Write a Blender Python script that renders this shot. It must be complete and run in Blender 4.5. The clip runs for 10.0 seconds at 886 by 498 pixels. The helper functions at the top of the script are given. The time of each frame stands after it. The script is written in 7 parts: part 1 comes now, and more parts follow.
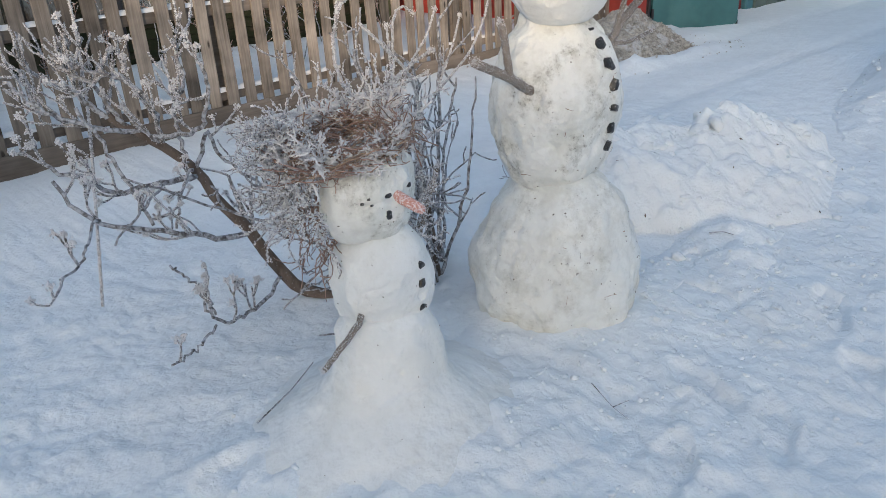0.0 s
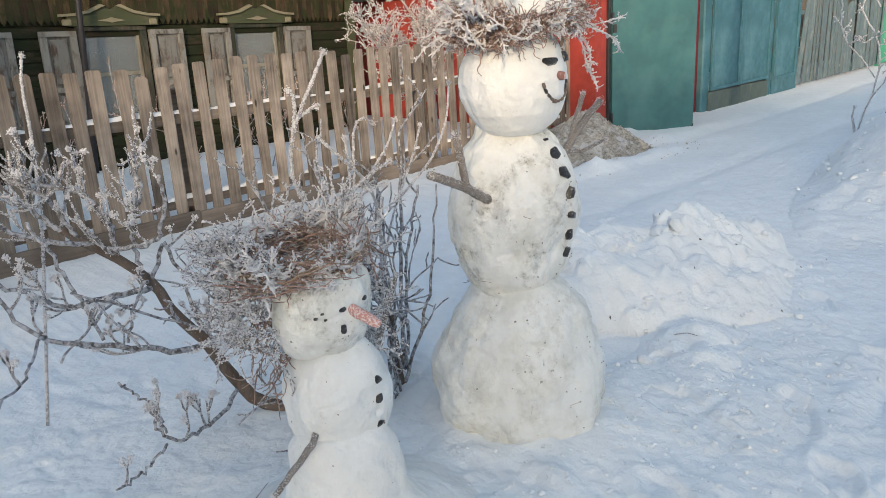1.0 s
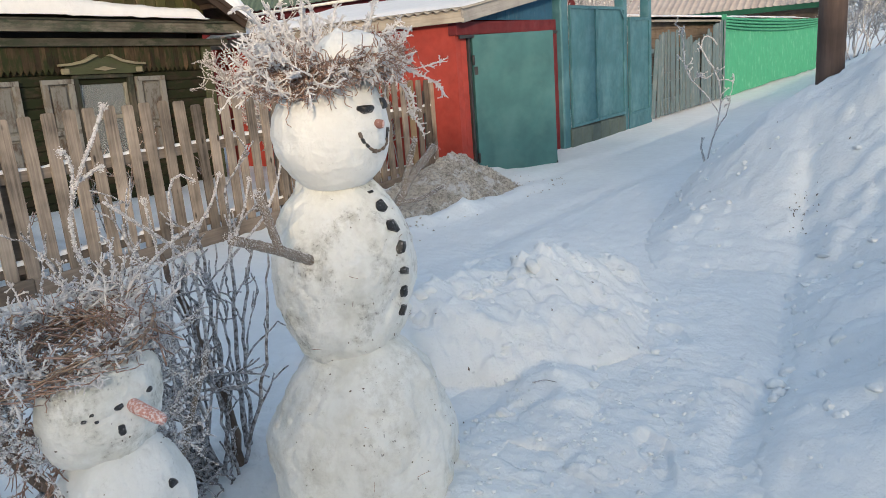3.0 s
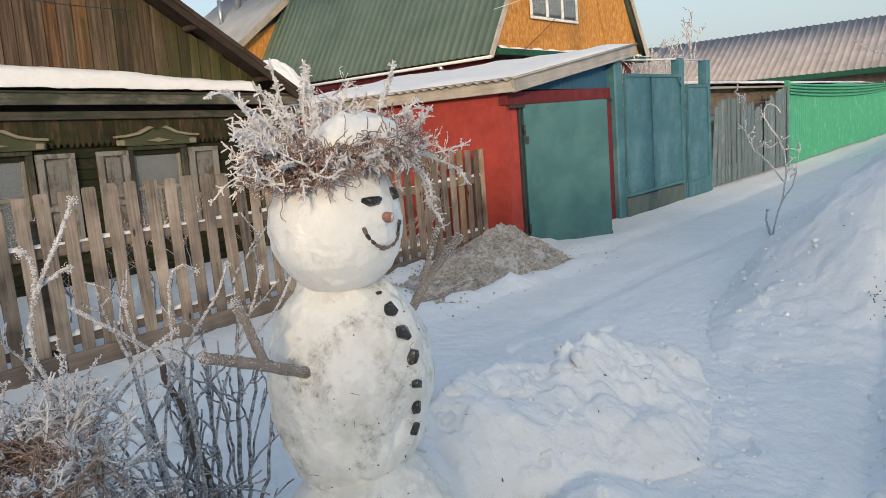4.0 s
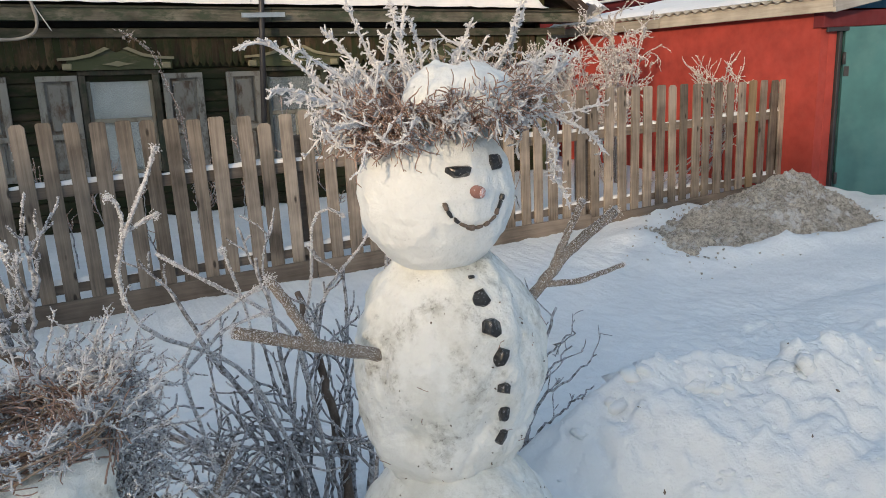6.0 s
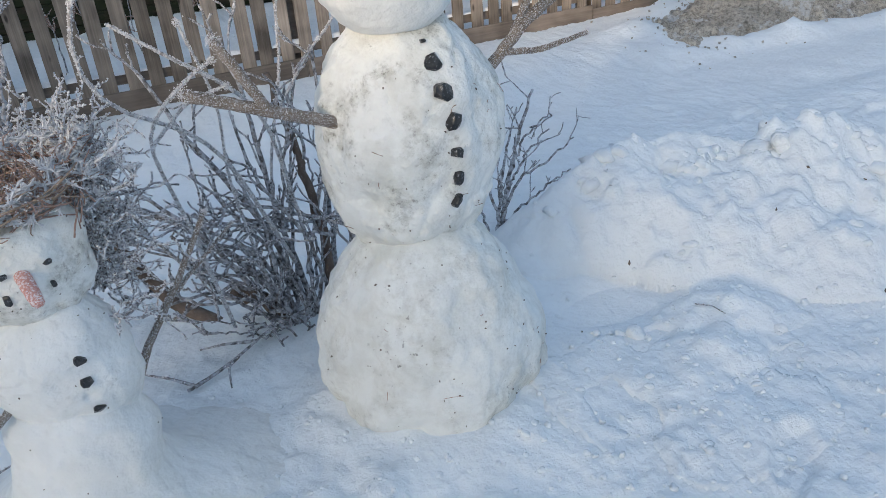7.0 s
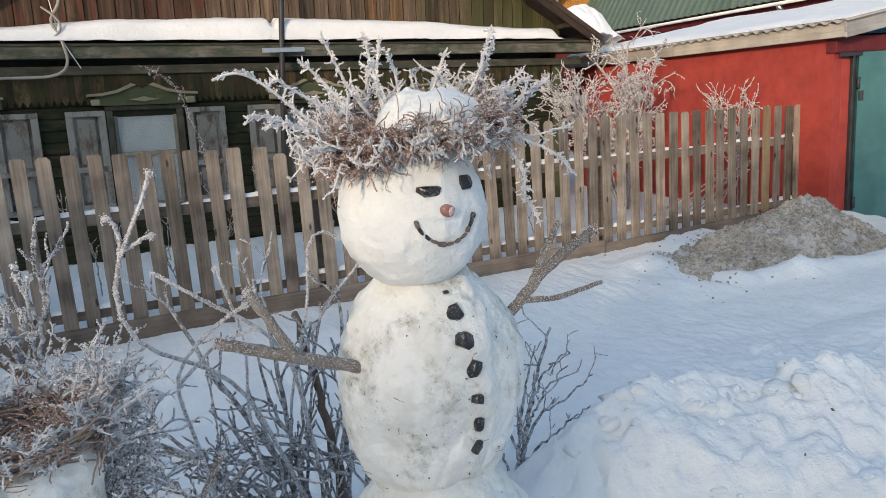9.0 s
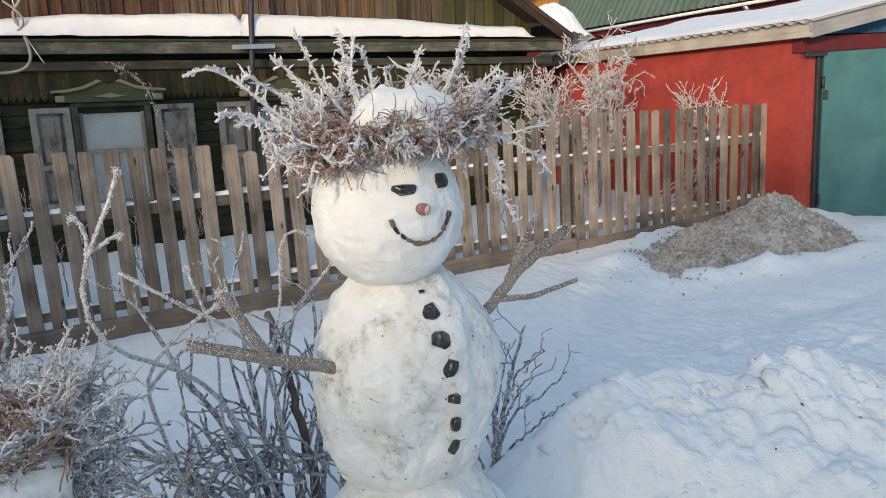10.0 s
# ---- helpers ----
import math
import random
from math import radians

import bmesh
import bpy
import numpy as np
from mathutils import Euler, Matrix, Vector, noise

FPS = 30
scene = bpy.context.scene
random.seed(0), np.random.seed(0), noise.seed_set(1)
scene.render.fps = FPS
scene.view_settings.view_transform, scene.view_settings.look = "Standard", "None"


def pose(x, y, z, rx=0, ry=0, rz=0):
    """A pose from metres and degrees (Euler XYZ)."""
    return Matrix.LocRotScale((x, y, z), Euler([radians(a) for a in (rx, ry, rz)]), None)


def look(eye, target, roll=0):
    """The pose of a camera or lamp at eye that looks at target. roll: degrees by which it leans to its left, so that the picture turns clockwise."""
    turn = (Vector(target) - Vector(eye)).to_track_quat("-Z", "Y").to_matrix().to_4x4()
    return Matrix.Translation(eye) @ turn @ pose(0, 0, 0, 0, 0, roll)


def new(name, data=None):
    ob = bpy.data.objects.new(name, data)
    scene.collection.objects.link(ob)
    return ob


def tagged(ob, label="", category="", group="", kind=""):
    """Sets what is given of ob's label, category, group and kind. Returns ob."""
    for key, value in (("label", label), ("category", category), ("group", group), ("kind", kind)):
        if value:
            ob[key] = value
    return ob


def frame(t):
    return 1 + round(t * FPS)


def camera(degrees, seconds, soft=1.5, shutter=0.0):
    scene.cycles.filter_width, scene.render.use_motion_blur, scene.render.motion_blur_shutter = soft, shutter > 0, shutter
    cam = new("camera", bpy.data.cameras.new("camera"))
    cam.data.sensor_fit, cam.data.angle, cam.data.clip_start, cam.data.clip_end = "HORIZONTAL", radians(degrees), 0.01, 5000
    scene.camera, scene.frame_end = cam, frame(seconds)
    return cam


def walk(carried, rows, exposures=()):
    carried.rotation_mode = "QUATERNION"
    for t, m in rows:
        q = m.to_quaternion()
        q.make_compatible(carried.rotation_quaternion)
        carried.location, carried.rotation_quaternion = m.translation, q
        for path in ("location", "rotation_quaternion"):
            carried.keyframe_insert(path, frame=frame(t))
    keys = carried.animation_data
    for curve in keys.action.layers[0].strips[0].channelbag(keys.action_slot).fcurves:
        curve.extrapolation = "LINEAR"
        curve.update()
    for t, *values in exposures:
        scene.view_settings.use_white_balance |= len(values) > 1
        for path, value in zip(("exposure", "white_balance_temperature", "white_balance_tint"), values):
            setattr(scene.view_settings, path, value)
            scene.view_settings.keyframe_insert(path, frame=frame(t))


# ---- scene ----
cam = camera(62.1, 10.0, soft=0.5)
PATH = [
    (0, (-2.015, -1.362, 1.357), (-0.78, -0.022, 0.534), -3.3),
    (0.5, (-2.01, -1.374, 1.367), (-0.721, -0.036, 0.628), -3.2),
    (1, (-1.955, -1.363, 1.38), (-0.593, -0.018, 0.798), -3.3),
    (1.5, (-1.91, -1.386, 1.399), (-0.52, -0.033, 0.915), -3.6),
    (2, (-1.862, -1.418, 1.404), (-0.46, -0.051, 1.0), -5.1),
    (2.5, (-1.781, -1.435, 1.395), (-0.306, -0.139, 1.018), -6.1),
    (3, (-1.681, -1.389, 1.372), (-0.106, -0.26, 0.878), -4.5),
    (3.2, (-1.616, -1.329, 1.389), (-0.055, -0.157, 0.958), -4.3),
    (4.3, (-1.231, -1.293, 1.433), (0.227, 0.051, 1.173), -4.5),
    (4.5, (-1.129, -1.324, 1.459), (0.203, 0.149, 1.225), -3.9),
    (5, (-0.964, -1.293, 1.471), (0.278, 0.257, 1.24), -3.4),
    (5.2, (-0.936, -1.259, 1.472), (0.249, 0.329, 1.2), -1.7),
    (6.3, (-0.715, -1.398, 1.459), (0.05, 0.352, 0.867), -3.6),
    (6.5, (-0.695, -1.435, 1.436), (0.033, 0.292, 0.738), -3.1),
    (7, (-0.695, -1.463, 1.376), (0.032, 0.14, 0.426), -4.7),
    (7.5, (-0.69, -1.476, 1.375), (0.021, 0.127, 0.413), -4.7),
    (8, (-0.689, -1.486, 1.401), (0.032, 0.177, 0.554), -5.4),
    (8.5, (-0.689, -1.479, 1.416), (0.074, 0.246, 0.752), -6.2),
    (9, (-0.704, -1.473, 1.449), (0.103, 0.314, 1.054), -3.8),
    (9.5, (-0.709, -1.462, 1.46), (0.11, 0.322, 1.076), -5.3),
    (10, (-0.706, -1.457, 1.449), (0.168, 0.295, 1.044), -3.6),
]
walk(cam, [(t, look(eye, target, roll)) for t, eye, target, roll in PATH], [
    (0, 1.25, 6200, 7), (0.5, 1.28, 6350, 7), (1, 1.39, 6450, 6), (1.5, 1.42, 6600, 7), (2, 1.32, 6600, 7), (2.5, 1.31, 6600, 7), (3, 1.28, 6350, 6),
    (4.5, 1.15, 6500, 7), (5.2, 1.15, 6500, 7), (6.5, 1.27, 6250, 5), (7, 1.30, 5950, 6), (7.5, 1.31, 5950, 7), (8, 1.28, 6100, 7), (9, 1.29, 6150, 6), (10, 1.28, 6150, 6)])

# ---- light: low winter sun through haze, blue sky ----
SUN_EL = 13.0
SUN_FROM = Vector((-0.75, -0.66, 0)).normalized()
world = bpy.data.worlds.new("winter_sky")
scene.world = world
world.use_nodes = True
wn = world.node_tree
sky = wn.nodes.new("ShaderNodeTexSky")
sky.sky_type, sky.sun_disc = "NISHITA", False
sky.sun_elevation = radians(SUN_EL)
sky.sun_rotation = math.atan2(SUN_FROM.x, SUN_FROM.y)
sky.air_density, sky.dust_density, sky.ozone_density = 1.0, 2.5, 1.0
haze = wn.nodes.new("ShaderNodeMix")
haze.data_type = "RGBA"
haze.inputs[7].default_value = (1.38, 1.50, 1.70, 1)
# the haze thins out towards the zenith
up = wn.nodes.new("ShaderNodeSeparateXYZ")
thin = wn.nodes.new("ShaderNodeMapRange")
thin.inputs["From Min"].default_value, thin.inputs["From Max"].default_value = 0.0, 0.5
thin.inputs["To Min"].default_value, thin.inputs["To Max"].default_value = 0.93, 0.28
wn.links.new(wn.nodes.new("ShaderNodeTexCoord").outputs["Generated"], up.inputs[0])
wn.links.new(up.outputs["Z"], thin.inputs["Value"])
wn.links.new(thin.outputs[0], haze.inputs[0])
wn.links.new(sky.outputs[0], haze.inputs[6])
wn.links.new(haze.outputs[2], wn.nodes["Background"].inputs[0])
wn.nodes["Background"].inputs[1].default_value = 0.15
sun_data = bpy.data.lights.new("sun", "SUN")
sun_data.energy, sun_data.angle, sun_data.color = 1.15, radians(2.5), (1.0, 0.74, 0.5)
sun = new("sun", sun_data)
sun_at = SUN_FROM * 30 + Vector((0, 0, 30 * math.tan(radians(SUN_EL))))
sun.matrix_world = look(sun_at, (0, 0, 0))

# ---- tools ----
def lattice(i, j, k, seed):
    h = ((i.astype(np.int64) * 374761393 + j.astype(np.int64) * 668265263 + k.astype(np.int64) * 1274126177 + seed * 144665) & 0xFFFFFFFF).astype(np.uint64)
    m = np.uint64(0xFFFFFFFF)
    h = ((h ^ (h >> np.uint64(13))) * np.uint64(1103515245)) & m
    h = ((h ^ (h >> np.uint64(15))) * np.uint64(2654435761)) & m
    return ((h ^ (h >> np.uint64(16))) & np.uint64(0xFFFF)) / 65535.0


def vnoise(x, y, z=0.0, seed=0):
    """Smooth value noise, -1 to 1."""
    x, y, z = np.broadcast_arrays(np.asarray(x, float), np.asarray(y, float), np.asarray(z, float))
    i, j, k = np.floor(x), np.floor(y), np.floor(z)
    u, v, w = x - i, y - j, z - k
    u, v, w = u * u * (3 - 2 * u), v * v * (3 - 2 * v), w * w * (3 - 2 * w)
    out = 0
    for a in (0, 1):
        for b in (0, 1):
            for c in (0, 1):
                out = out + lattice(i + a, j + b, k + c, seed) * (u if a else 1 - u) * (v if b else 1 - v) * (w if c else 1 - w)
    return out * 2 - 1


def fbm(x, y, z=0.0, seed=0, octaves=4):
    out, amp, f = 0.0, 1.0, 1.0
    for o in range(octaves):
        out = out + amp * vnoise(np.asarray(x) * f, np.asarray(y) * f, np.asarray(z) * f, seed + o)
        amp, f = amp * 0.5, f * 2.03
    return out


def puffs(x, y, size, seed=0):
    """Rounded lumps packed side by side, 0 to 1."""
    x, y = np.asarray(x, float) / size, np.asarray(y, float) / size
    i, j = np.floor(x), np.floor(y)
    near = np.full(np.broadcast(x, y).shape, 9.0)
    for a in (-1, 0, 1):
        for b in (-1, 0, 1):
            cx = i + a + lattice(i + a, j + b, 0 * i, seed)
            cy = j + b + lattice(i + a, j + b, 0 * i + 1, seed)
            big = 0.6 + 0.8 * lattice(i + a, j + b, 0 * i + 2, seed)
            near = np.minimum(near, ((x - cx) ** 2 + (y - cy) ** 2) / big)
    return np.sqrt(np.clip(1 - near, 0, 1))


def boulders(x, y, size, seed=0):
    """Broken lumps of many heights crowding one another, 0 to 1."""
    x, y = np.asarray(x, float) / size, np.asarray(y, float) / size
    x, y = x + 0.22 * vnoise(x * 1.7, y * 1.7, 0, seed + 5), y + 0.22 * vnoise(x * 1.7 + 40, y * 1.7, 0, seed + 6)
    i, j = np.floor(x), np.floor(y)
    top = np.zeros(np.broadcast(x, y).shape)
    for a in (-1, 0, 1):
        for b in (-1, 0, 1):
            dx = x - i - a - lattice(i + a, j + b, 0 * i, seed)
            dy = y - j - b - lattice(i + a, j + b, 0 * i + 1, seed)
            high = 0.25 + 0.75 * lattice(i + a, j + b, 0 * i + 2, seed)
            wide = 0.55 + 0.45 * lattice(i + a, j + b, 0 * i + 3, seed)
            tilt = 1 + 0.7 * (dx * (lattice(i + a, j + b, 0 * i + 4, seed) - 0.5) + dy * (lattice(i + a, j + b, 0 * i + 5, seed) - 0.5))
            top = np.maximum(top, high * tilt * np.clip(1 - ((dx * dx + dy * dy) / wide ** 2) ** 1.4, 0, 1) ** 0.6)
    return top


def smooth(a, b, x):
    t = np.clip((np.asarray(x, float) - a) / (b - a), 0, 1)
    return t * t * (3 - 2 * t)


def mesh_of(name, verts, faces, mat, flat=False):
    """A mesh from an array of vertices and arrays of faces."""
    me = bpy.data.meshes.new(name)
    verts = np.asarray(verts, np.float32).reshape(-1, 3)
    groups = [np.asarray(f, np.int32) for f in (faces if isinstance(faces, list) else [faces]) if len(f)]
    loops = np.concatenate([g.ravel() for g in groups])
    sizes = np.concatenate([np.full(len(g), g.shape[1], np.int32) for g in groups])
    me.vertices.add(len(verts))
    me.vertices.foreach_set("co", verts.ravel())
    me.loops.add(len(loops))
    me.loops.foreach_set("vertex_index", loops)
    me.polygons.add(len(sizes))
    me.polygons.foreach_set("loop_start", np.concatenate([[0], np.cumsum(sizes)[:-1]]).astype(np.int32))
    me.polygons.foreach_set("loop_total", sizes)
    me.update(calc_edges=True)
    me.validate()
    if not flat:
        me.polygons.foreach_set("use_smooth", np.ones(len(me.polygons), bool))
    me.materials.append(mat)
    return me


def thing(name, label, category, group="", kind="", at=(0, 0, 0), data=None):
    ob = new(name, data)
    ob.location = at
    return tagged(ob, label, category, group, kind)


def part(name, me, parent, label="", m=None):
    """A mesh as a part of a thing; m is its pose in the world."""
    ob = new(name, me)
    ob.parent = parent
    base = Matrix.Translation(parent.location) if parent.parent is None else Matrix.Translation(parent.parent.location) @ parent.matrix_basis
    ob.matrix_basis = base.inverted() @ (m if m is not None else Matrix())
    if label:
        ob["label"] = label
    return ob


BOXES = {}


def box_mesh(sx, sy, sz, mat, bevel=0.004, cut=0.0):
    """A box about its centre with worn edges; cut: how far the top corners are clipped."""
    key = (round(sx, 3), round(sy, 3), round(sz, 3), mat.name, bevel, cut)
    if key not in BOXES:
        bm = bmesh.new()
        bmesh.ops.create_cube(bm, size=1)
        for v in bm.verts:
            v.co = Vector((v.co.x * sx, v.co.y * sy, v.co.z * sz))
        if cut:
            top = [e for e in bm.edges if all(v.co.z > 0 for v in e.verts) and abs(e.verts[0].co.x - e.verts[1].co.x) < 1e-6]
            bmesh.ops.bevel(bm, geom=top, offset=cut, segments=1, affect="EDGES")
        if bevel:
            bmesh.ops.bevel(bm, geom=bm.edges[:], offset=min(bevel, 0.45 * min(sx, sy, sz)), segments=1, affect="EDGES")
        me = bpy.data.meshes.new("box")
        bm.to_mesh(me)
        bm.free()
        me.materials.append(mat)
        BOXES[key] = me
    return BOXES[key]


def block(name, parent, mat, x, y, z, bevel=0.004, turn=(0, 0, 0), label="", cut=0.0):
    """A box part between the world limits x, y, z, turned about its centre."""
    me = box_mesh(x[1] - x[0], y[1] - y[0], z[1] - z[0], mat, bevel, cut)
    return part(name, me, parent, label, pose((x[0] + x[1]) / 2, (y[0] + y[1]) / 2, (z[0] + z[1]) / 2, *turn))


def prism(outline, y0, y1, mat, flat=True):
    """A slab: an outline of (x, z) pairs drawn out from y0 to y1."""
    n = len(outline)
    v = [(x, y0, z) for x, z in outline] + [(x, y1, z) for x, z in outline]
    bm = bmesh.new()
    vs = [bm.verts.new(p) for p in v]
    bm.faces.new(vs[:n][::-1])
    bm.faces.new(vs[n:])
    for i in range(n):
        bm.faces.new((vs[i], vs[(i + 1) % n], vs[n + (i + 1) % n], vs[n + i]))
    bmesh.ops.recalc_face_normals(bm, faces=bm.faces[:])
    me = bpy.data.meshes.new("slab")
    bm.to_mesh(me)
    bm.free()
    me.materials.append(mat)
    return me


def prism_x(outline, x0, x1, mat):
    """The same along x, from (y, z) pairs."""
    me = prism(outline, x0, x1, mat)
    for v in me.vertices:
        v.co = (v.co.y, v.co.x, v.co.z)
    me.flip_normals()
    return me


def sheet(u, v, point, mat, thick=0.0, flat=False):
    """A grid over u and v, placed by point(U, V) -> x, y, z; thick gives it an underside."""
    U, V = np.meshgrid(u, v, indexing="ij")
    P = np.stack(np.broadcast_arrays(*point(U, V)), -1).reshape(-1, 3)
    nu, nv = len(u), len(v)
    idx = np.arange(nu * nv).reshape(nu, nv)
    q = np.stack([idx[:-1, :-1], idx[1:, :-1], idx[1:, 1:], idx[:-1, 1:]], -1).reshape(-1, 4)
    if thick:
        n = len(P)
        P = np.concatenate([P, P - np.array([0, 0, thick])])
        rim = np.concatenate([idx[:, 0], idx[-1, 1:], idx[-2::-1, -1], idx[0, -2:0:-1]])
        nxt = np.roll(rim, -1)
        q = np.concatenate([q, q[:, ::-1] + n, np.stack([rim, rim + n, nxt + n, nxt], -1)])
    return mesh_of("sheet", P, q, mat, flat)


def tubes(lines, sides=6, cap=True):
    """Tubes along polylines [(points, radii)]: vertices and quads."""
    allv, allf, base = [], [], 0
    ang = np.linspace(0, 2 * np.pi, sides, endpoint=False)
    for pts, rad in lines:
        pts, rad = np.asarray(pts, float), np.asarray(rad, float)
        n = len(pts)
        if n < 2:
            continue
        t = np.gradient(pts, axis=0)
        t /= np.linalg.norm(t, axis=1, keepdims=True) + 1e-9
        ref = np.where(np.abs(t[:, 2:3]) > 0.9, [[1.0, 0, 0]], [[0, 0, 1.0]])
        if np.abs(t[:, 2]).max() > 0.9:
            ref = np.tile([[0.8, 0.6, 0.0]], (n, 1))
        a = np.cross(t, ref)
        a /= np.linalg.norm(a, axis=1, keepdims=True) + 1e-9
        b = np.cross(t, a)
        ring = a[:, None] * np.cos(ang)[None, :, None] + b[:, None] * np.sin(ang)[None, :, None]
        v = (pts[:, None] + ring * rad[:, None, None]).reshape(-1, 3)
        i = np.arange(n - 1)[:, None] * sides
        j = np.arange(sides)[None]
        k = (j + 1) % sides
        allf.append((np.stack([i + j, i + k, i + sides + k, i + sides + j], -1).reshape(-1, 4) + base))
        allv.append(v)
        base += len(v)
        if cap:
            allv.append(pts[[0, -1]])
            j = np.arange(sides)
            for centre, start, way in ((base, base - len(v), -1), (base + 1, base - sides, 1)):
                k = (j + way) % sides
                allf.append(np.stack([np.full(sides, centre), start + j, start + k, start + k], -1))
            base += 2
    f = np.concatenate(allf)
    tri = f[:, 2] == f[:, 3]
    return np.concatenate(allv), [f[~tri], f[tri][:, :3]]


def crystals(rng, pts, size, squash=0.6):
    """Little eight-faced grains at points."""
    pts = np.asarray(pts, float).reshape(-1, 3)
    n = len(pts)
    d = rng.normal(size=(n, 3, 3))
    d[:, 0] /= np.linalg.norm(d[:, 0], axis=1, keepdims=True)
    d[:, 1] = np.cross(d[:, 0], d[:, 1])
    d[:, 1] /= np.linalg.norm(d[:, 1], axis=1, keepdims=True)
    d[:, 2] = np.cross(d[:, 0], d[:, 1])
    s = size * rng.uniform(0.45, 1.3, (n, 1, 1)) * np.array([1, squash, squash])[None, :, None]
    d = d * s
    v = np.concatenate([pts[:, None] + d, pts[:, None] - d], 1).reshape(-1, 3)
    f = np.array([(0, 1, 2), (1, 3, 2), (3, 4, 2), (4, 0, 2), (1, 0, 5), (3, 1, 5), (4, 3, 5), (0, 4, 5)])
    return v, (np.arange(n)[:, None, None] * 6 + f[None]).reshape(-1, 3)


def along(pts, rad, step, rng, spread=1.0, upward=0.0):
    """Points scattered over the skin of a polyline."""
    pts, rad = np.asarray(pts, float), np.asarray(rad, float)
    seg = np.linalg.norm(np.diff(pts, axis=0), axis=1)
    run = np.concatenate([[0], np.cumsum(seg)])
    n = max(2, int(run[-1] / step))
    s = rng.uniform(0, run[-1], n)
    p = np.stack([np.interp(s, run, pts[:, a]) for a in range(3)], -1)
    r = np.interp(s, run, rad)
    d = rng.normal(size=(n, 3))
    d[:, 2] += upward
    d /= np.linalg.norm(d, axis=1, keepdims=True)
    return p + d * (r * spread + 0.001)[:, None]


def unit(v):
    v = np.asarray(v, float)
    return v / (np.linalg.norm(v) + 1e-9)


def shoot(rng, p, d, length, r0, r1, n=8, wander=0.25, lift=0.0):
    """One wandering twig: points and radii."""
    p, d = np.array(p, float), unit(d)
    pts, step = [p.copy()], length / (n - 1)
    for _ in range(n - 1):
        d = unit(d + rng.normal(size=3) * wander + np.array([0, 0, lift]))
        p = p + d * step
        pts.append(p.copy())
    return np.array(pts), np.linspace(r0, r1, n)


def bend(points, n=14):
    """A smooth polyline through given points."""
    p = np.asarray(points, float)
    s = np.concatenate([[0], np.cumsum(np.linalg.norm(np.diff(p, axis=0), axis=1))])
    t = np.linspace(0, s[-1], n)
    q = np.stack([np.interp(t, s, p[:, a]) for a in range(3)], -1)
    for _ in range(2):
        q[1:-1] = 0.25 * q[:-2] + 0.5 * q[1:-1] + 0.25 * q[2:]
    return q


def lathe(profile, centre, ratio, mat, name, seed, rough=0.012, lumps=0.02, rings=150, seg=230, bulge=None):
    """A hand-packed ball of snow: a turned profile of (z, r), oval by ratio, with dents. Returns the mesh and a function
    from (x offset, z) to the place on its front (-y) skin."""
    zs, rs = np.array(profile).T

    def radius(ang, z):
        r = np.interp(z, zs, rs)
        x, y = np.cos(ang) * r, np.sin(ang) * r
        d = lumps * fbm(x * 5, y * 5, z * 5, seed, 3) + rough * fbm(x * 17, y * 17, z * 17, seed + 7, 3)
        d = d - 1.2 * rough * np.maximum(0, fbm(x * 11, y * 11, z * 11, seed + 19, 2) - 0.1)
        d = d - 0.9 * rough * (1 - np.abs(vnoise(x * 9 + 5, y * 9, z * 9, seed + 23))) ** 6
        # hand-patted flats and the ledges between them
        d = d + 0.36 * lumps * np.tanh(3 * vnoise(x * 8 + 2, y * 8, z * 6, seed + 31)) + 0.15 * rough * fbm(x * 40, y * 40, z * 40, seed + 37, 2)
        if bulge:
            d = d + bulge(ang, z)
        fade = np.clip(r / 0.08, 0, 1)
        return r + d * fade

    # points spread evenly along the profile
    fine = np.linspace(zs[0], zs[-1], 2000)
    fr = np.interp(fine, zs, rs)
    for _ in range(60):
        fr[1:-1] = 0.25 * fr[:-2] + 0.5 * fr[1:-1] + 0.25 * fr[2:]
    run = np.concatenate([[0], np.cumsum(np.hypot(np.diff(fine), np.diff(fr)))])
    z = np.interp(np.linspace(0, run[-1], rings), run, fine)
    zs, rs = fine, fr
    ang = np.linspace(0, 2 * np.pi, seg, endpoint=False)
    A, Z = np.meshgrid(ang, z)
    R = radius(A, Z)
    P = np.stack([centre[0] + np.cos(A) * R, centre[1] + np.sin(A) * R * ratio, Z], -1).reshape(-1, 3)
    i = np.arange(rings - 1)[:, None] * seg
    j = np.arange(seg)[None]
    k = (j + 1) % seg
    q = np.stack([i + j, i + k, i + seg + k, i + seg + j], -1).reshape(-1, 4)
    P = np.concatenate([P, [[*centre, z[0]], [*centre, z[-1]]]])
    n = rings * seg
    j = np.arange(seg)
    caps = np.concatenate([np.stack([np.full(seg, n), (j + 1) % seg, j], -1), np.stack([np.full(seg, n + 1), n - seg + j, n - seg + (j + 1) % seg], -1)])
    me = mesh_of(name, P, [q, caps], mat)

    def skin(ang_deg, z, out=0.0):
        a = radians(ang_deg)
        r = float(radius(np.array(a), np.array(float(z)))) + out
        return Vector((centre[0] + math.cos(a) * r, centre[1] + math.sin(a) * r * ratio, z))

    return me, skin

